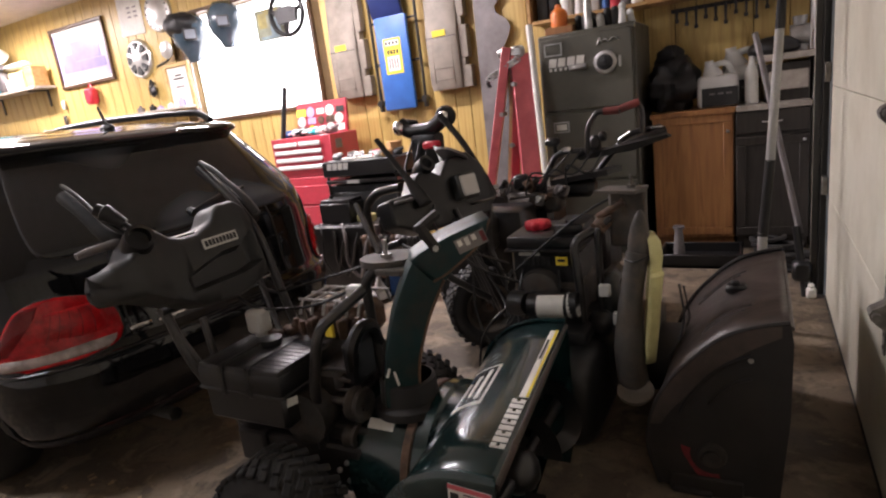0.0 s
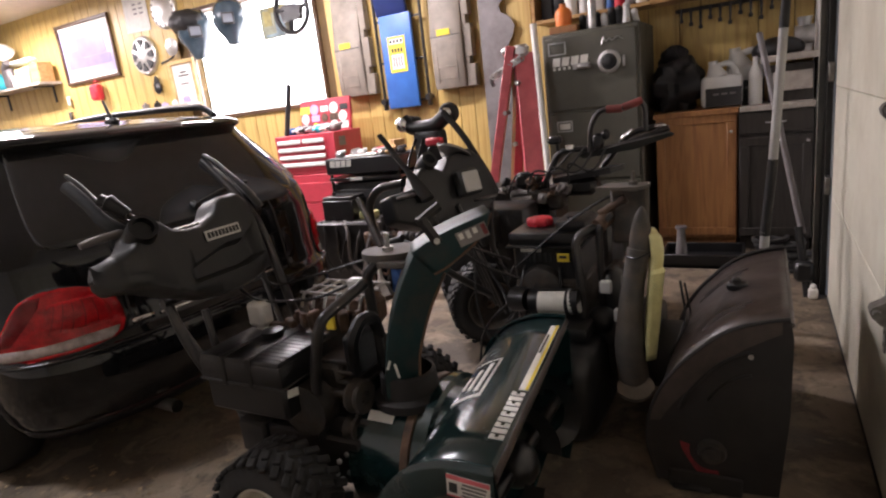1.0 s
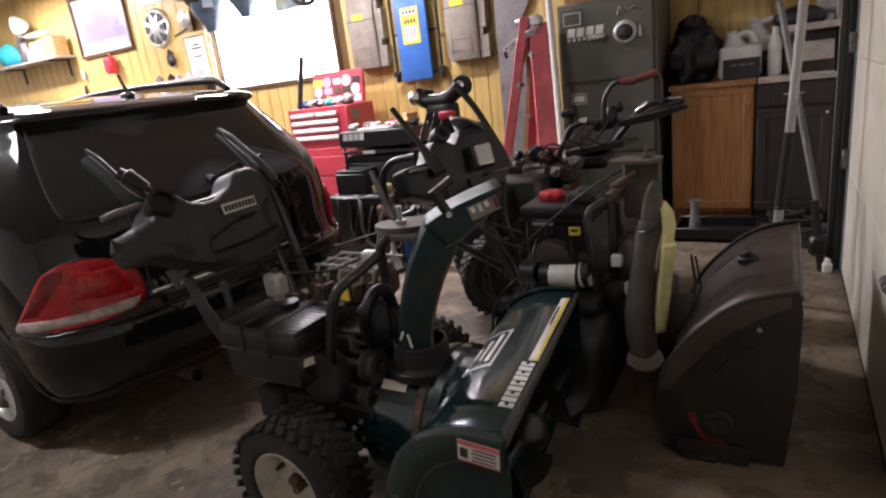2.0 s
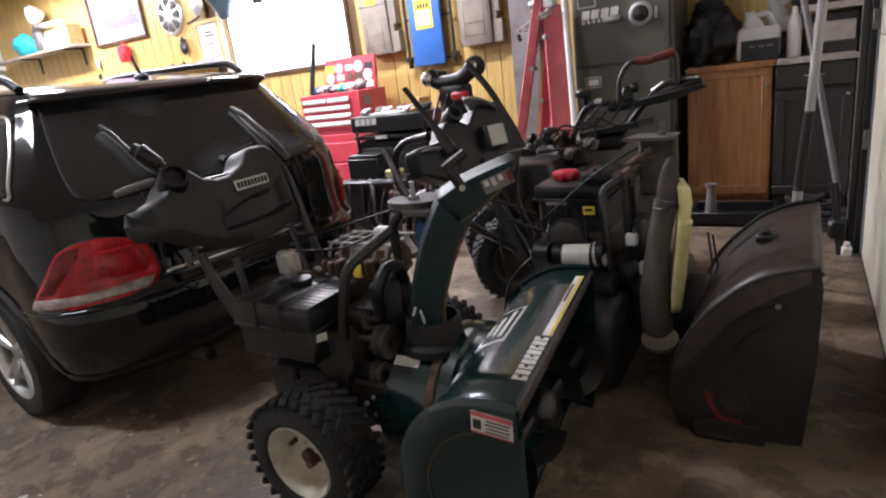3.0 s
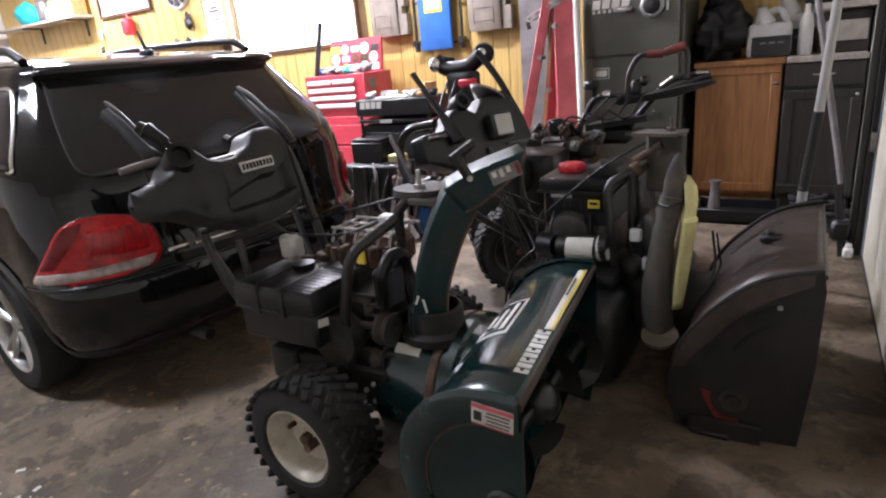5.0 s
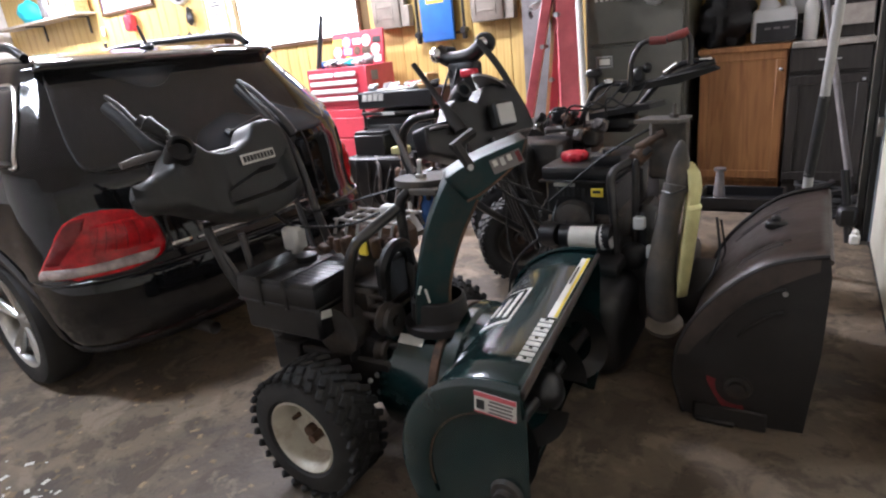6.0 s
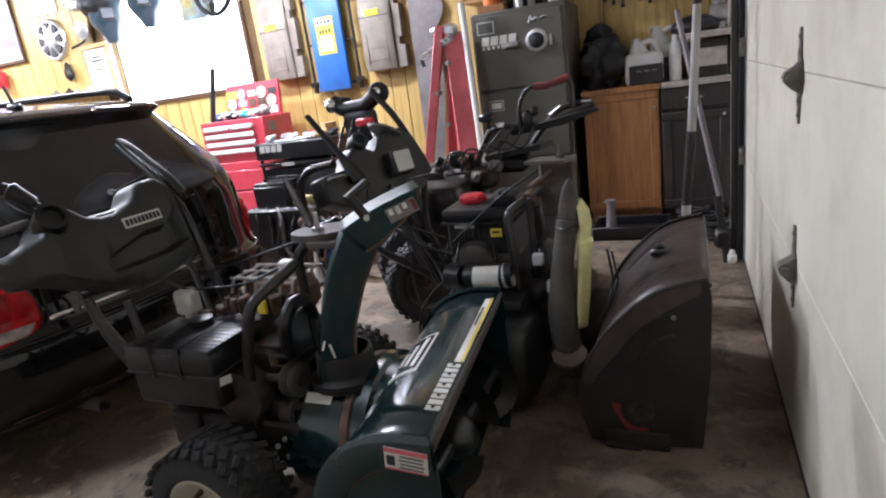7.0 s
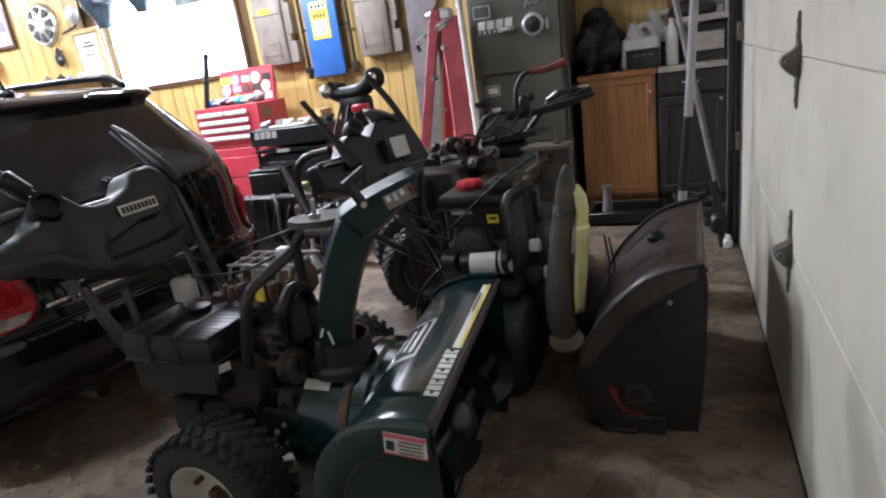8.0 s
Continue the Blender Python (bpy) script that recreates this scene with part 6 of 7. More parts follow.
# ---- welding helmets and steering wheel before the window ----
def helmet(x, z, s, turn, label, cloth):
    th = thing("welding_helmet", pose(x, BACK_Y - 0.13, z, 0, 0, turn), label, "welding helmet", "welding helmets")
    def shell(bm):
        rows = []
        for k in range(9):
            t = k / 8
            zz = 0.24 - 0.48 * t
            r = (0.1 + 0.085 * math.sin(math.pi * min(1, t * 1.1) ** 0.8)) * (1 if t < 0.6 else 1 - 0.38 * (t - 0.6) / 0.4)
            rows.append([(s * r * math.sin(a), -s * (r * 0.95) * math.cos(a) + 0.03, s * zz) for a in [radians(-115 + 23 * j) for j in range(11)]])
        grid(bm, rows)
    ob = one("shell", "helmet", shell, th)
    ob.modifiers.new("thickness", 'SOLIDIFY').thickness = 0.006
    one("visor_frame", "plastic", lambda bm: box(bm, (0, -0.165 * s, 0.02), (0.13 * s, 0.03, 0.12 * s), 0.008), th)
    one("visor", "tint", lambda bm: box(bm, (0, -0.183 * s, 0.02), (0.1 * s, 0.006, 0.085 * s), 0.002), th)
    one("headband", "plastic_grey", lambda bm: tube(bm, [(-0.13 * s, 0.0, 0.14), (-0.1 * s, 0.1, 0.2), (0.1 * s, 0.1, 0.2), (0.13 * s, 0.0, 0.14)], 0.014, 8), th)
    one("hook", "steel", lambda bm: tube(bm, [(0, 0.03, 0.22 * s), (0, 0.1, 0.27 * s), (0, 0.13, 0.25 * s)], 0.006, 6), th)
    if cloth:
        def hood(bm):
            made = ball(bm, (-0.06, 0.0, 0.15), (0.22, 0.19, 0.15), 14)
            for v in made:
                v.co += v.normal * 0.03 * noise.noise(v.co * 14)
        one("hood", "bag", hood, th, "dark cloth cap hung over the helmet")


helmet(-5.72, 2.47, 1.15, 48, "dark welding helmet with a cloth cap over it", True)
helmet(-5.13, 2.52, 1.05, 40, "glossy dark welding helmet hung before the window", False)
th = thing("steering_wheel", pose(-4.27, BACK_Y - 0.06, 2.5, 90, 0, 0), "black three-spoke steering wheel hung on the window frame", "steering wheel")
one("rim", "plastic", lambda bm: tube(bm, [(0.225 * math.cos(a * math.pi / 16), 0.225 * math.sin(a * math.pi / 16), 0) for a in range(33)], 0.027, 8, False), th)
one("hub", "plastic", lambda bm: slab(bm, [(-0.12, -0.1), (0.12, -0.1), (0.15, 0.03), (0.08, 0.07), (-0.08, 0.07), (-0.15, 0.03)], 0.06), th)
for a in (-100, 10, 170):
    one("spoke", "plastic", lambda bm: cyl(bm, (0.08 * math.cos(radians(a)), 0.08 * math.sin(radians(a)), 0), (0.22 * math.cos(radians(a)), 0.22 * math.sin(radians(a)), 0), 0.035, 0.022, 8), th)


# ---- ramps, creeper and sheet on the wall ----
def ramp(x, ztop, zbot, w, zfold, label):
    th = thing("plastic_ramp", pose(x, BACK_Y - 0.01, 0), label, "car ramp", "plastic ramps")
    def face(bm):
        prof = [(0.04, ztop), (0.12, zfold + 0.02), (0.13, zfold - 0.02), (0.12, zbot + 0.06), (0.1, zbot)]
        rows = [[(-w / 2, -d, z), (-w / 2 + 0.03, -d - 0.02, z), (w / 2 - 0.03, -d - 0.02, z), (w / 2, -d, z)] for d, z in prof]
        back = [[(-w / 2, 0, z), (-w / 2, 0, z), (w / 2, 0, z), (w / 2, 0, z)] for d, z in prof]
        vs = grid(bm, rows)
        for a, b in zip(vs, vs[1:]):
            for k in (0, -1):
                p, q = bm.verts.new((a[k].co.x, 0, a[k].co.z)), bm.verts.new((b[k].co.x, 0, b[k].co.z))
                bm.faces.new((a[k], b[k], q, p))
        lo = vs[-1]
        bm.faces.new([bm.verts.new((w / 2, 0, zbot)), bm.verts.new((-w / 2, 0, zbot)), *[bm.verts.new(v.co) for v in lo]])
    one("deck", "ramp", face, th)
    one("fold_line", "ink", lambda bm: box(bm, (0, -0.146, zfold - 0.03), (w * 0.96, 0.008, 0.008)), th)
    one("recess", "ramp", lambda bm: [box(bm, (0, -0.142, z), (w * 0.62, 0.012, 0.012), 0.004) for z in (zbot + 0.09, zbot + 0.2, zfold - 0.08)] + [box(bm, (s * w * 0.31, -0.143, (zbot + zfold) / 2), (0.012, 0.012, zfold - zbot - 0.12), 0.004) for s in (-1, 1)], th)
    one("side_web", "ramp", lambda bm: [box(bm, (w / 2 + d / 2, -0.05, (z0 + z1) / 2 + zbot), (d, 0.09, z1 - z0 + 0.004), 0.006) for z0, z1, d in ((0.0, 0.2, 0.1), (0.2, 0.27, 0.05), (0.27, 0.56, 0.085), (0.56, 0.64, 0.045), (0.64, 0.98, 0.075), (0.98, ztop - zbot, 0.04))], th)
    one("label", "yellow", lambda bm: box(bm, (-0.01, -0.152, zfold + 0.005), (0.14, 0.006, 0.055), 0.001, Matrix.Rotation(radians(4), 4, 'X')), th, "yellow label")


ramp(-3.55, 2.95, 1.52, 0.33, 2.02, "dusty grey-brown plastic car ramp hung on the boards")
ramp(-2.4, 2.95, 1.47, 0.33, 1.98, "dusty grey-brown plastic car ramp hung on the boards")
cr = thing("mechanic_creeper", pose(-2.95, BACK_Y - 0.01, 0), "blue padded mechanic's creeper hung upright on the wall", "creeper")
one("pad", "blue", lambda bm: box(bm, (0, -0.1, 1.79), (0.37, 0.05, 0.9), 0.02, Matrix.Rotation(radians(0), 4, 'X'), 2), cr)
one("headrest", "navy", lambda bm: box(bm, (-0.03, -0.14, 2.47), (0.36, 0.06, 0.5), 0.025, Matrix.Rotation(radians(14), 4, 'X'), 2), cr, "dark blue raised headrest")
lb = one("label", "yellow", lambda bm: box(bm, (0.0, -0.128, 1.86), (0.2, 0.004, 0.34), 0.001), cr, "yellow and white label with plain shapes")
one("label_band", "white", lambda bm: box(bm, (0, -0.132, 1.985), (0.16, 0.003, 0.05)), lb)
one("label_mark", "ink", lambda bm: [box(bm, (-0.06 + 0.04 * k, -0.134, 1.985), (0.025, 0.002, 0.03)) for k in range(4)], lb)
one("label_mark", "ink", lambda bm: [box(bm, (-0.05 + 0.035 * k, -0.132, 1.9), (0.022, 0.003, 0.04)) for k in range(4)], lb)
one("label_band", "white", lambda bm: box(bm, (0, -0.132, 1.79), (0.14, 0.003, 0.14), 0.001), lb)
one("label_mark", "slate", lambda bm: [box(bm, (-0.045 + 0.03 * k, -0.134, 1.79), (0.016, 0.002, 0.1)) for k in range(4)], lb)
for sx in (-0.26, 0.27):
    one("side_rail", "tube", lambda bm: cyl(bm, (sx, -0.06, 1.36), (sx, -0.06, 2.95), 0.016), cr)
    one("caster", "tube", lambda bm: (cyl(bm, (sx, -0.02, 1.42), (sx, -0.1, 1.42), 0.03), box(bm, (sx, -0.06, 1.38), (0.045, 0.05, 0.09), 0.01)), cr)
for z in (1.4, 1.8, 2.2, 2.7):
    one("cross_bar", "tube", lambda bm: cyl(bm, (-0.26, -0.05, z), (0.27, -0.05, z), 0.012), cr)
sh = thing("metal_sheet", pose(-1.96, BACK_Y - 0.02, 0), "dented grey metal sheet with a wavy edge", "metal sheet")
def sheet(bm):
    edge = [(0.16, 0.2), (0.14, 0.9), (0.15, 1.5), (0.13, 1.75), (0.2, 1.86), (0.23, 1.94), (0.19, 2.02), (0.1, 2.08), (0.09, 2.14), (0.15, 2.2), (0.2, 2.32), (0.18, 2.5), (0.2, 2.9)]
    slab(bm, [(-0.11, 2.9), (-0.13, 0.2)] + edge, 0.006, Matrix.Translation((0, -0.03, 0)) @ Matrix.Rotation(radians(90), 4, 'X'))
one("plate", "slate", sheet, sh)

# ---- far shelf with clutter ----
ws = thing("wall_shelf", pose(-9.9, BACK_Y, 2.28), "pine wall shelf crowded with odds and ends", "shelf", placed=True)
one("board_top", "counter", lambda bm: box(bm, (-10.1, BACK_Y - 0.17, 2.3), (2.5, 0.32, 0.035), 0.004), ws)
for x in (-9.1, -10.4):
    one("bracket", "tube", lambda bm: (box(bm, (x, BACK_Y - 0.15, 2.272), (0.03, 0.28, 0.02)), box(bm, (x, BACK_Y - 0.012, 2.16), (0.03, 0.02, 0.24))), ws)


def clutter(name, label, category, material, draw):
    ob = one(name, material, draw)
    return tagged(ob, label, category)


SZ = 2.32
clutter("carton", "open yellowed cardboard carton on the shelf", "box", "paleyellow", lambda bm: box(bm, (-9.3, BACK_Y - 0.18, SZ + 0.12), (0.35, 0.24, 0.24), 0.008))
clutter("carton", "worn brown cardboard box on the shelf", "box", "pine", lambda bm: box(bm, (-8.98, BACK_Y - 0.18, SZ + 0.14), (0.2, 0.22, 0.28), 0.008))
clutter("cloth", "crumpled teal cloth on the shelf", "cloth", "teal", lambda bm: [setattr(v, "co", v.co + v.normal * 0.05 * noise.noise(v.co * 9)) for v in ball(bm, (-10.3, BACK_Y - 0.2, SZ + 0.15), (0.26, 0.14, 0.17), 14)])
def desk_lamp(bm):
    lathe(bm, [(0.03, 0.2), (0.1, 0.1), (0.13, 0.0), (0.12, -0.005)], pose(-9.75, BACK_Y - 0.2, SZ + 0.5, 40, 30, 0), 20)
    tube(bm, [(-9.9, BACK_Y - 0.15, SZ), (-9.95, BACK_Y - 0.15, SZ + 0.3), (-9.8, BACK_Y - 0.18, SZ + 0.6)], 0.02, 8)
    box(bm, (-9.35, BACK_Y - 0.2, SZ + 0.34), (0.5, 0.16, 0.07), 0.03)
clutter("work_lamp", "white metal work lamp standing on the shelf", "lamp", "white", desk_lamp)
clutter("grey_tool", "grey power tool leaning on the shelf", "power tool", "slate", lambda bm: (box(bm, (-9.85, BACK_Y - 0.17, SZ + 0.16), (0.22, 0.16, 0.32), 0.05), cyl(bm, (-9.9, BACK_Y - 0.2, SZ + 0.3), (-9.7, BACK_Y - 0.25, SZ + 0.38), 0.05)))
clutter("jar", "small pale jar on the shelf", "jar", "milky", lambda bm: lathe(bm, [(0.06, 0), (0.065, 0.02), (0.065, 0.13), (0.05, 0.16), (0.001, 0.165)], pose(-9.55, BACK_Y - 0.25, SZ), 16))
clutter("red_lantern", "small red lantern hung on the boards", "lantern", "cap_red", lambda bm: (box(bm, (-7.98, BACK_Y - 0.08, 2.06), (0.17, 0.13, 0.22), 0.03), tube(bm, [(-8.03, BACK_Y - 0.08, 2.17), (-7.98, BACK_Y - 0.06, 2.24), (-7.93, BACK_Y - 0.08, 2.17)], 0.008, 6), cyl(bm, (-7.98, BACK_Y, 2.2), (-7.98, BACK_Y - 0.08, 2.22), 0.008)))
for x, z in ((-8.75, 2.02), (-8.8, 1.8)):
    clutter("wall_hook", "small tool hung on a nail", "hook", "milky" if z > 2 else "tube", lambda bm: (cyl(bm, (x, BACK_Y, z + 0.06), (x, BACK_Y - 0.04, z + 0.06), 0.01), box(bm, (x, BACK_Y - 0.04, z), (0.06, 0.03, 0.13), 0.01)))
low = thing("wall_shelf", pose(-7.6, BACK_Y, 1.7), "narrow shelf of small bottles and tools", "shelf", placed=True)
one("board_top", "counter", lambda bm: box(bm, (-7.3, BACK_Y - 0.12, 1.71), (2.6, 0.22, 0.03), 0.004), low)
rnd = random.Random(3)
for k in range(5):
    x = -6.95 + 0.2 * k + 0.06 * rnd.random()
    hgt = 0.05 + 0.07 * rnd.random()
    clutter("bottle", "small workshop bottle on the narrow shelf", "bottle", rnd.choice(("ink", "milky", "slate", "lilac", "plastic", "white")), lambda bm: lathe(bm, [(0.001, 0), (0.045, 0), (0.045, hgt * 0.65), (0.018, hgt * 0.8), (0.018, hgt), (0.001, hgt)], pose(x, BACK_Y - 0.13, 1.725), 14))
for x in (-6.72,):
    clutter("wall_clamp", "black clamp hung on the boards", "clamp", "plastic", lambda bm: (box(bm, (x, BACK_Y - 0.05, 1.98), (0.12, 0.08, 0.17), 0.04), tube(bm, [(x - 0.05, BACK_Y - 0.05, 2.0), (x, BACK_Y - 0.05, 2.14), (x + 0.05, BACK_Y - 0.05, 2.0)], 0.014, 8), cyl(bm, (x, BACK_Y, 2.08), (x, BACK_Y - 0.06, 2.08), 0.01)))

# ---- safe ----
sf = thing("filing_safe", pose(-0.91, 4.75, 0), "olive grey steel filing safe with a dial and stickers", "safe", placed=True)
SX0, SX1 = -1.285, -0.545
one("body", "safe", lambda bm: box(bm, ((SX0 + SX1) / 2, 4.73, 0.875), (SX1 - SX0, 0.62, 1.75), 0.012), sf)
for k, (z0, z1) in enumerate(((0.06, 0.6), (0.61, 1.15), (1.16, 1.72))):
    one("drawer_front", "safe", lambda bm: box(bm, ((SX0 + SX1) / 2, 4.41, (z0 + z1) / 2), (SX1 - SX0 - 0.05, 0.024, z1 - z0 - 0.008), 0.006), sf)
def dial(bm):
    lathe(bm, [(0.085, 0.0), (0.085, 0.015), (0.075, 0.02), (0.06, 0.02), (0.055, 0.012)], pose(-0.765, 4.398, 1.49) @ ALONG_Y, 28)
one("dial_ring", "steel", dial, sf)
one("dial", "plastic", lambda bm: lathe(bm, [(0.056, 0.01), (0.05, 0.035), (0.02, 0.04), (0.018, 0.055), (0.001, 0.056)], pose(-0.765, 4.398, 1.49) @ ALONG_Y, 24), sf)
one("handle", "steel", lambda bm: (box(bm, (-0.975, 4.385, 1.485), (0.14, 0.02, 0.045), 0.008), cyl(bm, (-0.95, 4.4, 1.485), (-0.95, 4.35, 1.485), 0.016), box(bm, (-0.955, 4.35, 1.483), (0.09, 0.018, 0.024), 0.006)), sf)
one("key_plate", "steel", lambda bm: box(bm, (-0.66, 4.395, 1.485), (0.022, 0.008, 0.08), 0.003), sf)
for x, z, wd, hg in ((-1.16, 1.635, 0.13, 0.085), (-1.135, 1.04, 0.115, 0.075)):
    lb = one("card_holder", "steel", lambda bm: [box(bm, (x, 4.394, z + s * hg / 2), (wd, 0.008, 0.01)) for s in (-1, 1)] + [box(bm, (x + s * wd / 2, 4.394, z), (0.01, 0.008, hg + 0.01)) for s in (-1, 1)], sf)
    one("card", "paper" if z < 1.2 else "safe", lambda bm: box(bm, (x, 4.396, z), (wd - 0.03, 0.004, hg - 0.03)), sf)
# white sticker of four heavy letter shapes and a row of small ones
for k in range(4):
    one("sticker_letter", "white", lambda bm: slab(bm, [(-0.034, -0.032), (0.024, -0.032), (0.034, 0.032), (-0.024, 0.032)], 0.003, pose(-1.17 + 0.072 * k, 4.395, 1.535, 90, 0, 0)), sf, "plain white letter shape")
for k in range(6):
    one("sticker_line", "white", lambda bm: box(bm, (-1.19 + 0.04 * k, 4.395, 1.485), (0.02, 0.003, 0.022)), sf)
one("script_mark", "steel", lambda bm: tube(bm, [(-0.82, 4.394, 1.62), (-0.8, 4.394, 1.68), (-0.79, 4.394, 1.63), (-0.76, 4.394, 1.66), (-0.74, 4.394, 1.635), (-0.7, 4.394, 1.665), (-0.66, 4.394, 1.64)], 0.004, 6), sf)

# things on top of the safe
SZT = 1.75
tagged(one("wood_block", "oak", lambda bm: box(bm, (-1.12, 4.55, SZT + 0.0275), (0.22, 0.2, 0.055), 0.006)), "brown wooden box on the safe", "box")
oc = thing("orange_cup", pose(-1.13, 4.52, SZT + 0.055), "bright orange plastic cup with a cap", "cup")
one("cup_body", "orange", lambda bm: lathe(bm, [(0.001, 0), (0.06, 0), (0.068, 0.09), (0.055, 0.12), (0.026, 0.14), (0.024, 0.165), (0.001, 0.165)], Matrix.Identity(4), 22), oc)
rnd = random.Random(11)
for k in range(8):
    x = -0.98 + 0.055 * k
    hgt = 0.05 + 0.09 * rnd.random()
    m = rnd.choice(("milky", "rust", "plastic", "steel", "ink"))
    tagged(one("small_part", m, lambda bm: (cyl(bm, (x, 4.5 + 0.1 * rnd.random(), SZT), (x, 4.52, SZT + hgt), 0.03, 0.02 + 0.012 * rnd.random(), 10), ball(bm, (x, 4.52, SZT + hgt), 0.028, 6))), "loose engine part lying on the safe", "engine part")
tagged(one("spray_can", "steel", lambda bm: lathe(bm, [(0.001, 0), (0.032, 0), (0.032, 0.2), (0.015, 0.225), (0.012, 0.25), (0.001, 0.25)], pose(-0.9, 4.5, SZT), 16)), "spray can on the safe", "spray can")

# ---- high shelf with bottles and cans ----
hs = thing("high_shelf", pose(-0.45, BACK_Y, 1.9), "pine shelf with uprights full of bottles and cans", "shelf", placed=True)
one("shelf_board", "pine", lambda bm: box(bm, (-0.98, 4.93, 1.895), (0.92, 0.3, 0.028), 0.003), hs)
one("shelf_board", "pine", lambda bm: box(bm, (0.03, 4.93, 1.895), (1.08, 0.3, 0.028), 0.003), hs)
for x, w in ((-1.46, 0.06), (-0.5, 0.1)):
    one("upright", "pine", lambda bm: box(bm, (x, 4.93, 2.3), (w * 0.5, 0.31, 0.82), 0.003), hs)
one("shelf_back", "groove", lambda bm: box(bm, (-0.45, 5.075, 2.3), (2.0, 0.012, 0.8)), hs)
one("shelf_board", "pine", lambda bm: box(bm, (-0.45, 4.93, 2.72), (2.1, 0.3, 0.028), 0.003), hs)
SHZ = 1.911


def bottle(x, y, r, h, material, label, capm="plastic", square=False):
    th = thing("bottle", pose(x, y, SHZ), label, "bottle", "bottles on the high shelf")
    if square:
        one("bottle_body", material, lambda bm: (box(bm, (0, 0, h * 0.4), (r * 2, r * 1.4, h * 0.8), r * 0.35, None, 2), cyl(bm, (0, 0, h * 0.78), (0, 0, h * 0.9), r * 0.8, r * 0.35, 12)), th)
    else:
        one("bottle_body", material, lambda bm: lathe(bm, [(0.001, 0), (r, 0), (r, h * 0.7), (r * 0.85, h * 0.78), (r * 0.4, h * 0.88), (r * 0.4, h * 0.9)], Matrix.Identity(4), 18), th)
    one("cap", capm, lambda bm: cyl(bm, (0, 0, h * 0.88), (0, 0, h), r * 0.45, r * 0.4, 12), th)


for x, r, h, m, sq, lab in ((-1.36, 0.05, 0.34, "ink", True, "tall black oil bottle"), (-1.26, 0.045, 0.36, "plastic", True, "black plastic bottle"), (-1.16, 0.055, 0.4, "white", False, "tall white bottle"),
                            (-1.05, 0.045, 0.3, "milky", False, "translucent bottle"), (-0.95, 0.065, 0.34, "milky", True, "cream plastic jug"), (-0.845, 0.033, 0.33, "blue", False, "blue spray bottle"),
                            (-0.77, 0.04, 0.3, "cap_red", False, "red bottle"), (-0.69, 0.035, 0.3, "slate", False, "grey can"), (-0.6, 0.045, 0.33, "white", False, "white bottle"),
                            (-0.4, 0.036, 0.25, "slate", False, "grey spray can"), (-0.3, 0.036, 0.26, "ink", False, "black spray can"), (-0.2, 0.033, 0.24, "milky", False, "pale spray can"), (-0.12, 0.03, 0.25, "darkwood", False, "brown spray can"),
                            (-0.03, 0.033, 0.24, "plastic", False, "black spray can"), (0.06, 0.033, 0.25, "red", False, "red spray can"), (0.15, 0.033, 0.24, "pink", False, "pink spray can"), (0.25, 0.033, 0.25, "white", False, "white spray can"),
                            (0.36, 0.06, 0.2, "blue", True, "blue box-shaped can"), (0.48, 0.04, 0.25, "milky", False, "pale can")):
    bottle(x, 4.88, r, h, m, lab + " on the high shelf", "plastic" if m != "ink" else "milky", sq)
# hooks with small tools under the shelf
rail = thing("tool_rail", pose(-0.02, 5.06, 1.79), "row of small dark tools hung under the shelf", "tool rail", placed=True)
one("rail_bar", "darkwood", lambda bm: box(bm, (0.0, 5.075, 1.82), (0.75, 0.02, 0.03)), rail)
for k in range(10):
    x = -0.33 + 0.07 * k
    ln = 0.05 + 0.06 * ((k * 7) % 3) / 2
    one("tool", "tube", lambda bm: (cyl(bm, (x, 5.05, 1.83), (x, 5.05, 1.8 - ln), 0.012, 0.008, 8), box(bm, (x, 5.05, 1.79 - ln), (0.03, 0.02, 0.03), 0.004)), rail)
tagged(one("round_saw_blade", "panel", lambda bm: lathe(bm, [(0.001, 0.0), (0.25, 0.0), (0.25, 0.006), (0.001, 0.006)], pose(-0.08, 5.085, 1.56) @ ALONG_Y, 32)), "round yellow wooden disc against the boards", "disc")

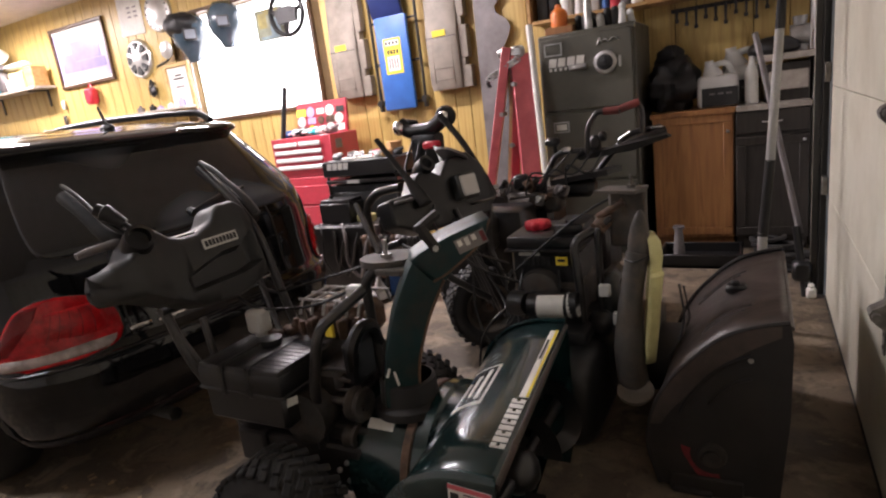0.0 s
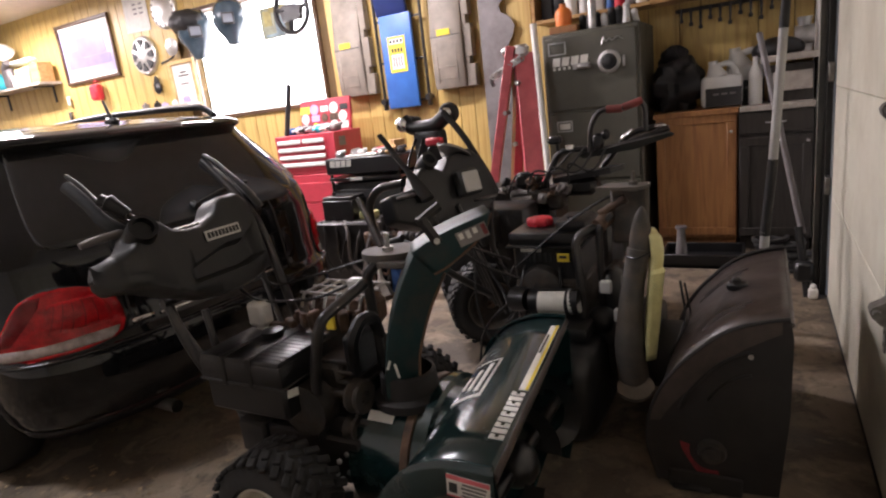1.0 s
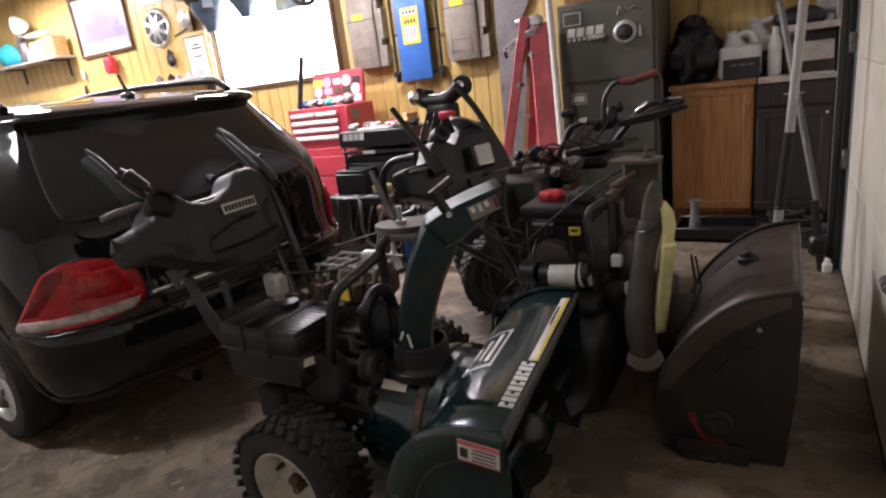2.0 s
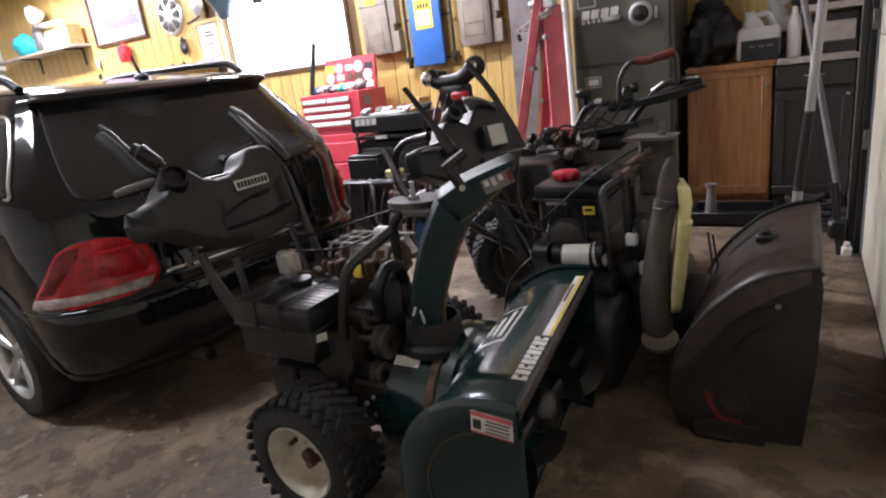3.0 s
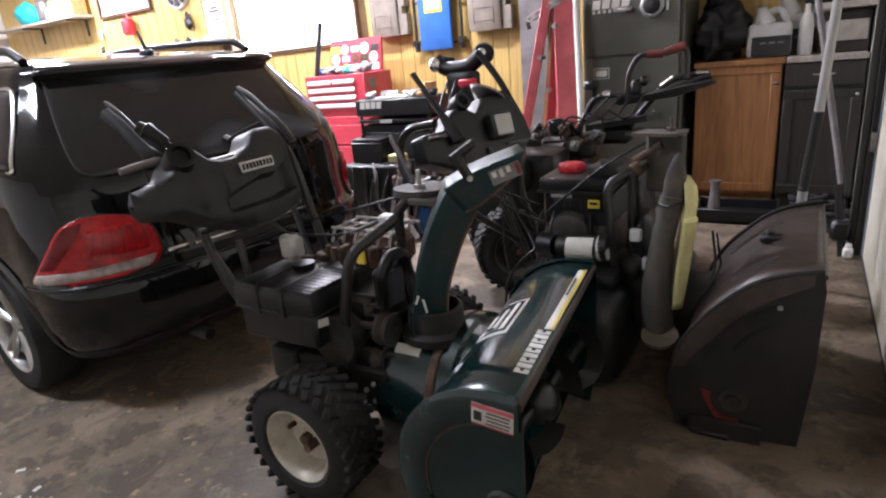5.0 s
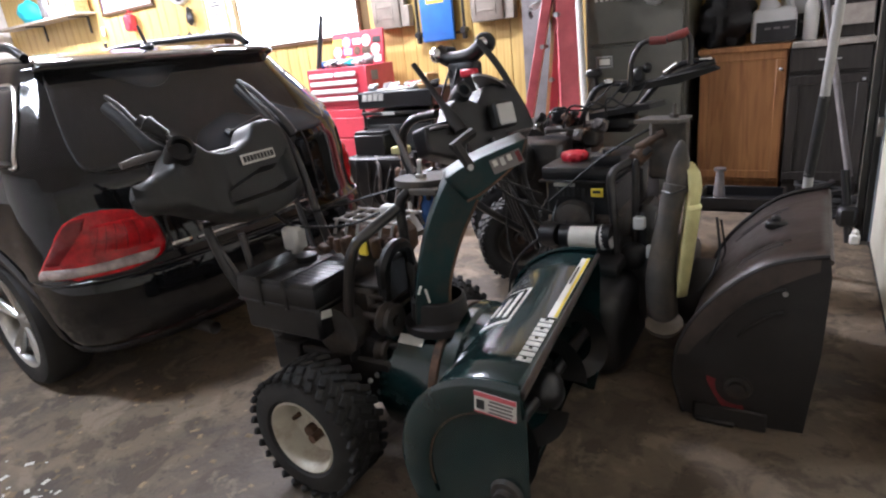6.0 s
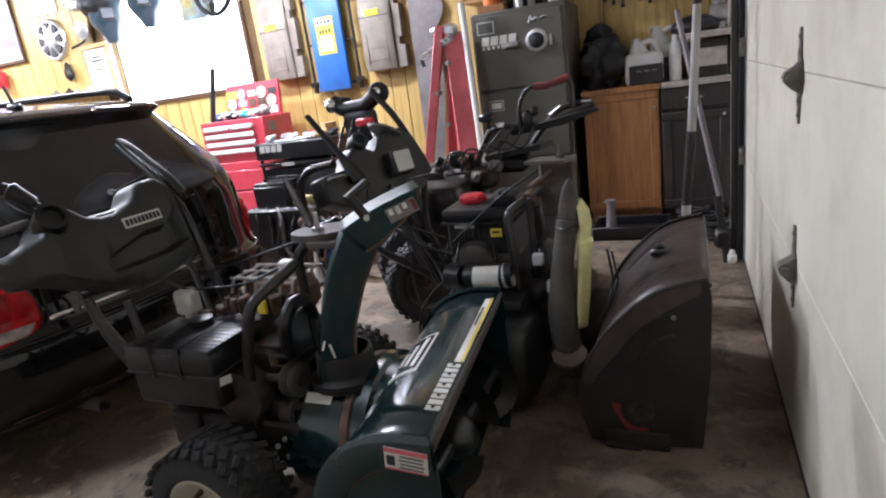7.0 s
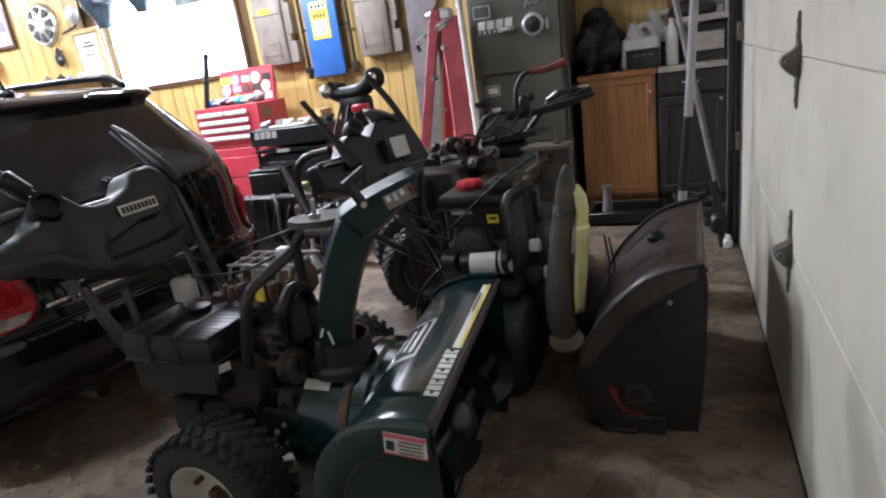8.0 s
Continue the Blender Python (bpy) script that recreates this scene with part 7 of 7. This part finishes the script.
# ---- cabinets and worktop ----
def base_cabinet(x0, x1, material, label):
    th = thing("base_cabinet", pose((x0 + x1) / 2, 4.8, 0), label, "cabinet", "base cabinets", placed=True)
    w = x1 - x0
    one("carcass", material, lambda bm: (box(bm, ((x0 + x1) / 2, 4.8, 0.56), (w - 0.004, 0.57, 0.92), 0.003), box(bm, ((x0 + x1) / 2, 4.83, 0.05), (w - 0.02, 0.5, 0.1))), th)
    d = part("door", B(), None, th)
    zc, h = (0.575, 0.9) if material == "oak" else (0.48, 0.72)
    one("door_panel", material, lambda bm: box(bm, ((x0 + x1) / 2, 4.507, zc), (w - 0.09, 0.014, h - 0.09), 0.003), d)
    for c, s in ((((x0 + x1) / 2, 4.503, zc + h / 2 - 0.03), (w - 0.02, 0.022, 0.06)), (((x0 + x1) / 2, 4.503, zc - h / 2 + 0.03), (w - 0.02, 0.022, 0.06)), ((x0 + 0.04, 4.503, zc), (0.06, 0.022, h - 0.12)), ((x1 - 0.04, 4.503, zc), (0.06, 0.022, h - 0.12))):
        one("door_rail", material, lambda bm: box(bm, c, s, 0.004), d)
    one("knob", "steel", lambda bm: ball(bm, (x1 - 0.04, 4.48, zc + 0.32), 0.012, 8), d)
    if material != "oak":
        one("drawer", material, lambda bm: box(bm, ((x0 + x1) / 2, 4.503, 0.94), (w - 0.02, 0.022, 0.15), 0.004), th)
        one("pull", "steel", lambda bm: tube(bm, [((x0 + x1) / 2 - 0.06, 4.49, 0.94), ((x0 + x1) / 2 - 0.05, 4.465, 0.94), ((x0 + x1) / 2 + 0.05, 4.465, 0.94), ((x0 + x1) / 2 + 0.06, 4.49, 0.94)], 0.006, 6), th)
    return th


base_cabinet(-0.47, 0.09, "oak", "orange oak base cabinet with one panelled door")
base_cabinet(0.095, 0.565, "darkwood", "dark stained base cabinet with drawer and door")
tagged(one("worktop", "oak", lambda bm: box(bm, (-0.19, 4.79, 1.043), (0.58, 0.62, 0.04), 0.005)), "worn brown worktop over the oak cabinet", "worktop")
tagged(one("worktop", "counter", lambda bm: box(bm, (0.335, 4.79, 1.041), (0.46, 0.62, 0.038), 0.005)), "pale worn laminate worktop over the dark cabinet", "worktop")
WT = 1.063
# black bag with a headset-like lump
def lumpy(c, s, amp, freq, n=16):
    def go(bm):
        for v in ball(bm, c, s, n):
            v.co += v.normal * amp * noise.noise(v.co * freq)
            v.co.z = max(v.co.z, WT)
    return go
tagged(one("black_bag", "bag", lumpy((-0.34, 4.72, WT + 0.17), (0.19, 0.17, 0.2), 0.1, 11, 26)), "crumpled black plastic bag on the worktop", "bag")
tagged(one("black_bag", "bag", lumpy((-0.36, 4.78, WT + 0.36), (0.1, 0.1, 0.13), 0.07, 15, 22)), "small black bag lying on another bag", "bag")


def jug(x, y, s, label, w=0.1):
    th = thing("plastic_jug", pose(x, y, WT), label, "jug", "plastic jugs")
    one("jug_body", "milky", lambda bm: (box(bm, (0, 0, 0.105 * s), (w * 2 * s, 0.15 * s, 0.21 * s), 0.03 * s, None, 2), cyl(bm, (-0.03 * s, 0, 0.2 * s), (-0.05 * s, 0, 0.28 * s), 0.07 * s, 0.03 * s, 14)), th)
    one("jug_handle", "milky", lambda bm: tube(bm, [(-0.03 * s, 0, 0.27 * s), (0.05 * s, 0, 0.29 * s), (0.09 * s, 0, 0.22 * s), (0.085 * s, 0, 0.14 * s)], 0.018 * s, 8), th)
    one("cap", "milky", lambda bm: cyl(bm, (-0.05 * s, 0, 0.275 * s), (-0.052 * s, 0, 0.305 * s), 0.028 * s, None, 14), th)
    lb = one("label", "ink", lambda bm: box(bm, (0.015 * s, -0.077 * s, 0.07 * s), (w * 1.75 * s, 0.004, 0.12 * s), 0.001), th, "dark label with pale bars")
    one("label_bar", "slate", lambda bm: [box(bm, (-0.03 * s + 0.05 * s * k, -0.0805 * s, 0.09 * s), (0.035 * s, 0.002, 0.012 * s)) for k in range(3)], lb)


jug(-0.02, 4.66, 1.1, "cloudy plastic jug with a dark label on the worktop", 0.125)
jug(0.13, 4.84, 1.35, "large cloudy plastic jug behind another", 0.09)
wb = thing("white_bottle", pose(0.2, 4.68, WT), "slim white plastic bottle on the worktop", "bottle")
one("bottle_body", "white", lambda bm: lathe(bm, [(0.001, 0), (0.045, 0), (0.045, 0.22), (0.02, 0.28), (0.018, 0.33), (0.001, 0.33)], Matrix.Identity(4), 18), wb)
# open drawer unit at the end of the worktop
du = thing("drawer_unit", pose(0.42, 4.8, WT), "dark drawer unit with a pale top board", "drawer unit", placed=True)
one("unit_body", "darkwood", lambda bm: box(bm, (0.42, 4.86, WT + 0.13), (0.28, 0.4, 0.26), 0.004), du)
one("unit_top", "counter", lambda bm: box(bm, (0.42, 4.83, WT + 0.3), (0.32, 0.5, 0.045), 0.005), du)
one("drawer", "counter", lambda bm: box(bm, (0.43, 4.645, WT + 0.14), (0.24, 0.02, 0.13), 0.004), du)
tagged(one("grinder", "steel", lambda bm: (cyl(bm, (0.44, 4.8, WT + 0.43), (0.56, 4.8, WT + 0.43), 0.075, None, 20), box(bm, (0.49, 4.8, WT + 0.35), (0.12, 0.12, 0.06), 0.01), cyl(bm, (0.5, 4.8, WT + 0.5), (0.5, 4.8, WT + 0.56), 0.04, 0.05, 14))), "metal bench grinder on the drawer unit", "grinder")
tagged(one("black_cover", "plastic", lambda bm: [setattr(v, "co", Vector((v.co.x, v.co.y, max(v.co.z, WT + 0.324)))) for v in ball(bm, (0.34, 4.75, WT + 0.36), (0.17, 0.12, 0.09), 12)]), "curved black plastic cover on the drawer unit", "cover")

# ---- poles ----
sp = thing("paint_pole", pose(0.3, 3.0, 0), "grey metal pole with a dark grip leaning upright", "pole", placed=True)
one("shaft", "pole", lambda bm: cyl(bm, (0.297, 3.0, 0.87), (0.333, 3.02, 1.5), 0.021, 0.02, 14), sp)
one("top_grip", "rubber", lambda bm: cyl(bm, (0.332, 3.02, 1.48), (0.345, 3.03, 1.72), 0.022, 0.019, 14), sp)
one("grip", "rubber", lambda bm: cyl(bm, (0.266, 2.99, 0.5), (0.298, 3.002, 0.88), 0.023, None, 14), sp)
one("foot", "pole", lambda bm: cyl(bm, (0.25, 2.98, 0.0), (0.267, 2.99, 0.52), 0.022, None, 14), sp)
ap = thing("paint_pole", pose(0.45, 3.6, 0), "worn aluminium pole leaning on the worktop", "pole", placed=True)
one("shaft", "slate", lambda bm: cyl(bm, (0.46, 3.6, 0.36), (0.225, 4.05, 1.52), 0.018, None, 12), ap)
one("foot", "plastic", lambda bm: (cyl(bm, (0.49, 3.52, 0.0), (0.44, 3.6, 0.4), 0.022), box(bm, (0.47, 3.55, 0.15), (0.1, 0.1, 0.12), 0.02)), ap)
wp = thing("white_pole", pose(-1.2, 4.2, 0), "long white plastic pole leaning on the wall", "pole", placed=True)
one("shaft", "white", lambda bm: cyl(bm, (-1.18, 4.1, 0.0), (-1.31, 4.32, 1.84), 0.026, None, 14), wp)

# ---- folded red engine hoist legs ----
rh = thing("red_stand", pose(-1.55, 4.3, 0), "faded red steel stand with folded legs and a chain", "stand", placed=True)
def leg(a, b, w, m):
    a, b = Vector(a), Vector(b)
    def go(bm):
        d = b - a
        turn = d.to_track_quat('Z', 'Y').to_matrix().to_4x4()
        box(bm, (0, 0, 0), (w, 0.07, d.length), 0.005, Matrix.Translation((a + b) / 2) @ turn)
    one("leg", m, go, rh)
leg((-1.86, 4.2, 0.0), (-1.5, 4.31, 1.7), 0.165, "pink")
leg((-1.34, 4.2, 0.0), (-1.41, 4.32, 1.64), 0.15, "pink")
leg((-1.6, 4.26, 0.1), (-1.45, 4.35, 1.6), 0.16, "red")
for bx, bz in ((-1.56, 1.2), (-1.44, 1.42), (-1.5, 0.95)):
    one("pin", "steel", lambda bm: cyl(bm, (bx, 4.29, bz), (bx, 4.2, bz), 0.018, n=10), rh)
one("chain", "steel", lambda bm: [tube(bm, [(x + 0.028 * math.cos(a), 4.24 - 0.012 * (k % 2) * math.sin(a), z + 0.018 * math.sin(a)) for a in [j * math.pi / 4 for j in range(9)]], 0.008, 5, False) for k, (x, z) in enumerate([(-1.64 + 0.026 * i, 1.49 + 0.012 * i) for i in range(10)])], rh, "steel chain")
one("head_bolt", "steel", lambda bm: (cyl(bm, (-1.56, 4.28, 1.66), (-1.5, 4.28, 1.68), 0.035), box(bm, (-1.42, 4.3, 1.66), (0.12, 0.08, 0.09), 0.02)), rh)
one("hook", "tube", lambda bm: tube(bm, [(-1.64, 4.27, 1.5), (-1.68, 4.27, 1.46), (-1.66, 4.27, 1.42)], 0.016, 8), rh)

# ---- red tool chest ----
tc = thing("tool_chest", pose(-3.7, 4.5, 0), "red steel rolling tool chest, lid open, covered in stickers", "tool chest", placed=True)
CX0, CX1 = -4.18, -3.38
one("cabinet", "red", lambda bm: box(bm, ((CX0 + CX1) / 2 + 0.03, 4.55, 0.4), (CX1 - CX0, 0.5, 0.8), 0.008), tc)
one("top_box", "red", lambda bm: box(bm, ((CX0 + CX1) / 2, 4.55, 1.0), (CX1 - CX0 - 0.04, 0.46, 0.4), 0.008), tc)
for k in range(4):
    one("drawer", "red", lambda bm: box(bm, ((CX0 + CX1) / 2 - 0.03, 4.312, 0.885 + 0.076 * k), (0.62, 0.014, 0.066), 0.003), tc)
    for x0, x1 in (((-0.33, -0.02), (0.0, 0.27)) if k == 3 else ((-0.33, 0.27),)):
        one("drawer_pull", "pull", lambda bm: (box(bm, ((CX0 + CX1 + x0 + x1) / 2, 4.296, 0.9 + 0.076 * k), (x1 - x0, 0.022, 0.034), 0.008), box(bm, ((CX0 + CX1 + x0 + x1) / 2, 4.302, 0.92 + 0.076 * k), (x1 - x0, 0.012, 0.012), 0.003)), tc, "bright aluminium drawer pull")
for k in range(3):
    one("cabinet_drawer", "red", lambda bm: box(bm, ((CX0 + CX1) / 2 + 0.03, 4.294, 0.2 + 0.21 * k), (0.7, 0.014, 0.19), 0.004), tc)
lid = one("lid", "red", lambda bm: box(bm, ((CX0 + CX1) / 2 - 0.02, 4.76, 1.36), (CX1 - CX0 - 0.14, 0.035, 0.34), 0.006, Matrix.Rotation(radians(-8), 4, 'X')), tc)
rnd = random.Random(21)
for k in range(15):
    x, z = CX0 + 0.12 + 0.125 * (k % 5) + 0.02 * rnd.random(), 1.25 + 0.09 * (k // 5)
    sz = 0.042 + 0.018 * rnd.random()
    y = 4.735 + (z - 1.36) * 0.14
    m = rnd.choice(("white", "paper", "lilac", "milky", "slate", "rust", "lilac", "yellow", "steel", "ink"))
    if k % 2:
        one("sticker", m, lambda bm: lathe(bm, [(0.001, 0), (sz, 0), (sz, 0.003), (0.001, 0.003)], pose(x, y, z, -8, 0, 0) @ ALONG_Y, 16), lid)
    else:
        one("sticker", m, lambda bm: box(bm, (x, y, z), (sz * 2.2, 0.003, sz * 1.3), 0.001, Matrix.Rotation(radians(-8), 4, 'X')), lid)
one("side_sticker", "slate", lambda bm: box(bm, (CX1 - 0.017, 4.45, 1.1), (0.004, 0.1, 0.09)), tc)
for k in range(7):
    x = CX0 + 0.14 + 0.09 * k
    m = ("blue", "milky", "plastic", "steel", "teal", "white", "slate")[k]
    tagged(one("hand_tool", m, lambda bm: (box(bm, (x, 4.5, 1.235), (0.1, 0.12, 0.07), 0.02, Matrix.Rotation(k * 0.5, 4, 'Z')), cyl(bm, (x - 0.05, 4.42, 1.23), (x + 0.06, 4.55, 1.27), 0.014))), "hand tool lying in the open chest", "hand tool")
tagged(one("steel_bar", "tube", lambda bm: cyl(bm, (-4.02, 4.36, 1.2), (-3.93, 4.42, 1.7), 0.026, None, 12)), "dark steel bar standing in the tool chest", "bar")

# ---- black cart with sticker, boxes and clutter ----
ct = thing("tool_cart", pose(-2.55, 3.7, 0), "black steel tool cart piled with papers and parts", "cart", placed=True)
one("tray", "plastic", lambda bm: box(bm, (-2.55, 3.72, 0.935), (0.72, 0.36, 0.13), 0.01), ct)
one("cart_back", "plastic", lambda bm: box(bm, (-2.55, 3.88, 0.84), (0.7, 0.02, 0.1), 0.004), ct)
one("tray", "tube", lambda bm: box(bm, (-2.55, 3.72, 0.83), (0.7, 0.34, 0.03), 0.006), ct)
one("chest_body", "plastic", lambda bm: box(bm, (-2.55, 3.74, 0.44), (0.68, 0.3, 0.72), 0.01), ct)
for k in range(3):
    one("chest_drawer", "plastic_grey", lambda bm: box(bm, (-2.55, 3.583, 0.2 + 0.22 * k), (0.62, 0.014, 0.2), 0.005), ct)
for sx in (-0.33, 0.33):
    for sy in (-0.15, 0.15):
        one("leg", "tube", lambda bm: cyl(bm, (-2.55 + sx, 3.72 + sy, 0.0), (-2.55 + sx, 3.72 + sy, 0.9), 0.014), ct)
for k in range(4):
    one("sticker_letter", "white", lambda bm: slab(bm, [(-0.026, -0.026), (0.018, -0.026), (0.026, 0.026), (-0.018, 0.026)], 0.003, pose(-2.83 + 0.055 * k, 3.537, 0.958, 90, 0, 0)), ct, "plain white letter shape")
one("cart_label", "milky", lambda bm: box(bm, (-2.62, 3.548, 0.83), (0.12, 0.003, 0.026)), ct)
for k, (x, y, z, a, b, c, m, lab) in enumerate(((-2.6, 3.7, 1.02, 0.3, 0.2, 0.03, "paper", "stack of papers on the cart"), (-2.45, 3.78, 1.035, 0.2, 0.15, 0.06, "milky", "pale plastic box on the cart"), (-2.72, 3.8, 1.03, 0.1, 0.1, 0.06, "blue", "small blue box on the cart"),
                                                 (-2.36, 3.82, 1.06, 0.1, 0.1, 0.12, "pine", "open carton on the cart"))):
    tagged(one("paper_stack" if k == 0 else "small_box", m, lambda bm: box(bm, (x, y, z - 0.02 + c * 0), (a, b, c), 0.004, Matrix.Rotation(0.3 * k, 4, 'Z'))), lab, "papers" if k == 0 else "box")
tagged(one("battery", "plastic", lambda bm: (box(bm, (-2.66, 3.4, 0.62), (0.3, 0.2, 0.16), 0.01), box(bm, (-2.66, 3.4, 0.71), (0.28, 0.18, 0.03), 0.006), cyl(bm, (-2.75, 3.4, 0.72), (-2.75, 3.4, 0.75), 0.015))), "black car battery on a crate", "battery")
tagged(one("battery_box", "paleyellow", lambda bm: box(bm, (-2.42, 3.38, 0.57), (0.13, 0.1, 0.06), 0.01)), "pale yellow box beside the battery", "box")
tagged(one("water_bottle", "blue", lambda bm: lathe(bm, [(0.001, 0), (0.075, 0), (0.08, 0.02), (0.08, 0.2), (0.03, 0.27), (0.028, 0.3), (0.001, 0.3)], pose(-2.16, 3.28, 0.0), 20)), "blue plastic jug standing before the cart", "jug")
tagged(one("funnel", "milky", lambda bm: lathe(bm, [(0.012, 0), (0.016, 0.08), (0.075, 0.2), (0.08, 0.21), (0.07, 0.2), (0.012, 0.085)], pose(-2.2, 3.1, 0.24, 180, 0, 0) , 20)), "pale plastic funnel upside down on the floor", "funnel")
rnd = random.Random(33)
for k in range(5):
    x, y = -2.8 + 0.11 * k, 3.36 + 0.05 * rnd.random()
    h = 0.5 + 0.1 * rnd.random()
    tagged(one("cable", ("plastic", "tube", "slate", "plastic", "rust")[k], lambda bm: tube(bm, [(x, y - 0.13, 0.545), (x + 0.06, y - 0.18, 0.47), (x + 0.04, y - 0.19, 0.25), (x + 0.16, y - 0.2, 0.12), (x + 0.25, y - 0.2, 0.4), (x + 0.28, y - 0.1, 0.548)], 0.009 + 0.003 * (k % 3), 6)), "loose cable hanging over the crate", "cable")
for k in range(9):
    x, y = -2.86 + 0.075 * k, 3.60 + 0.2 * rnd.random()
    m = ("steel", "rust", "slate", "milky", "plastic", "cap_red", "steel", "pine", "plastic")[k]
    tagged(one("machine_part", m, lambda bm: (box(bm, (x, y, 1.018), (0.06, 0.07, 0.036), 0.008, Matrix.Rotation(0.7 * k, 4, 'Z')), cyl(bm, (x - 0.03, y, 1.035), (x + 0.04, y + 0.03, 1.045), 0.014, None, 8))), "small used machine part on the cart", "part")
tagged(one("crate", "plastic", lambda bm: (box(bm, (-2.56, 3.38, 0.27), (0.6, 0.3, 0.54), 0.02),)), "tall black crate before the cart", "crate")
for k in range(10):
    x = -2.35 + 0.05 * k
    m = ("rust", "slate", "plastic", "tube", "plastic")[k % 5]
    tagged(one("loose_part", m, lambda bm: (cyl(bm, (x, 3.2 + 0.04 * (k % 3), 0.0), (x + 0.05, 3.25, 0.5 + 0.04 * (k % 4)), 0.02), box(bm, (x, 3.24, 0.42), (0.07, 0.08, 0.1), 0.02))), "loose machine part standing behind the blowers", "machine part")

# ---- floor: leaves, tray, bottle, pads ----
bt = thing("drain_tray", pose(-0.1, 4.2, 0), "shallow black tray on the floor before the cabinet", "tray", placed=True)
one("tray_floor", "plastic", lambda bm: box(bm, (-0.12, 4.2, 0.015), (0.52, 0.36, 0.03), 0.008), bt)
for c, s in (((-0.12, 4.03, 0.05), (0.54, 0.02, 0.1)), ((-0.12, 4.37, 0.05), (0.54, 0.02, 0.1)), ((-0.38, 4.2, 0.05), (0.02, 0.32, 0.1)), ((0.14, 4.2, 0.05), (0.02, 0.32, 0.1))):
    one("tray_wall", "plastic", lambda bm: box(bm, c, s, 0.006), bt)
tagged(one("jack_stand", "slate", lambda bm: (cyl(bm, (-0.26, 4.15, 0.03), (-0.26, 4.15, 0.26), 0.045, 0.025, 12), cyl(bm, (-0.26, 4.15, 0.26), (-0.26, 4.15, 0.28), 0.04, 0.04, 12))), "small grey jack stand in the tray", "jack stand")
for x, y, s in ((0.38, 4.15, 0.1), (0.45, 3.95, 0.09), (0.3, 4.3, 0.09)):
    tagged(one("black_hose", "rubber", lambda bm: tube(bm, [(x + s * (0.6 + 0.15 * a / 9) * math.cos(a * 0.7), y + s * (0.6 + 0.15 * a / 9) * math.sin(a * 0.7), 0.019 + 0.035 * a / 9) for a in range(37)], 0.018, 6, False)), "coiled black hose on the floor", "hose")
leaf_me = []
rnd = random.Random(5)
for k in range(4):
    bm = B()
    n = 8
    out = [(math.cos(2 * math.pi * j / n) * (0.5 + 0.25 * (j % 2)), math.sin(2 * math.pi * j / n) * (0.32 + 0.2 * (j % 2))) for j in range(n)]
    c = bm.verts.new((0, 0, 0.12))
    vs = [bm.verts.new((x, y, 0.1 * rnd.random())) for x, y in out]
    for j in range(n):
        bm.faces.new((c, vs[j], vs[(j + 1) % n]))
    me = bpy.data.meshes.new("leaf")
    bm.to_mesh(me)
    bm.free()
    me.materials.append(M["leaf"])
    leaf_me.append(me)
flake_me = leaf_me[1].copy()
flake_me.materials.clear()
flake_me.materials.append(M["paper"])
for k in range(130):
    x, y = (rnd.uniform(-2.5, -1.15), rnd.uniform(0.15, 0.95)) if k < 110 else (rnd.uniform(-1.9, -0.4), rnd.uniform(1.9, 2.6))
    ob = tagged(new("leaf", leaf_me[k % 4]), "dry brown leaf on the concrete", "leaf", "dry leaves")
    ob.matrix_world = pose(x, y, 0.001, 0, 0, rnd.uniform(0, 360)) @ Matrix.Scale(rnd.uniform(0.012, 0.03), 4)
for k in range(26):
    ob = tagged(new("paint_flake", flake_me), "pale flake of old paint on the concrete", "paint flake", "paint flakes")
    ob.matrix_world = pose(rnd.uniform(-2.35, -1.75), rnd.uniform(0.2, 0.42), 0.001, 0, 0, rnd.uniform(0, 360)) @ Matrix.Scale(rnd.uniform(0.008, 0.03), 4)
boards()
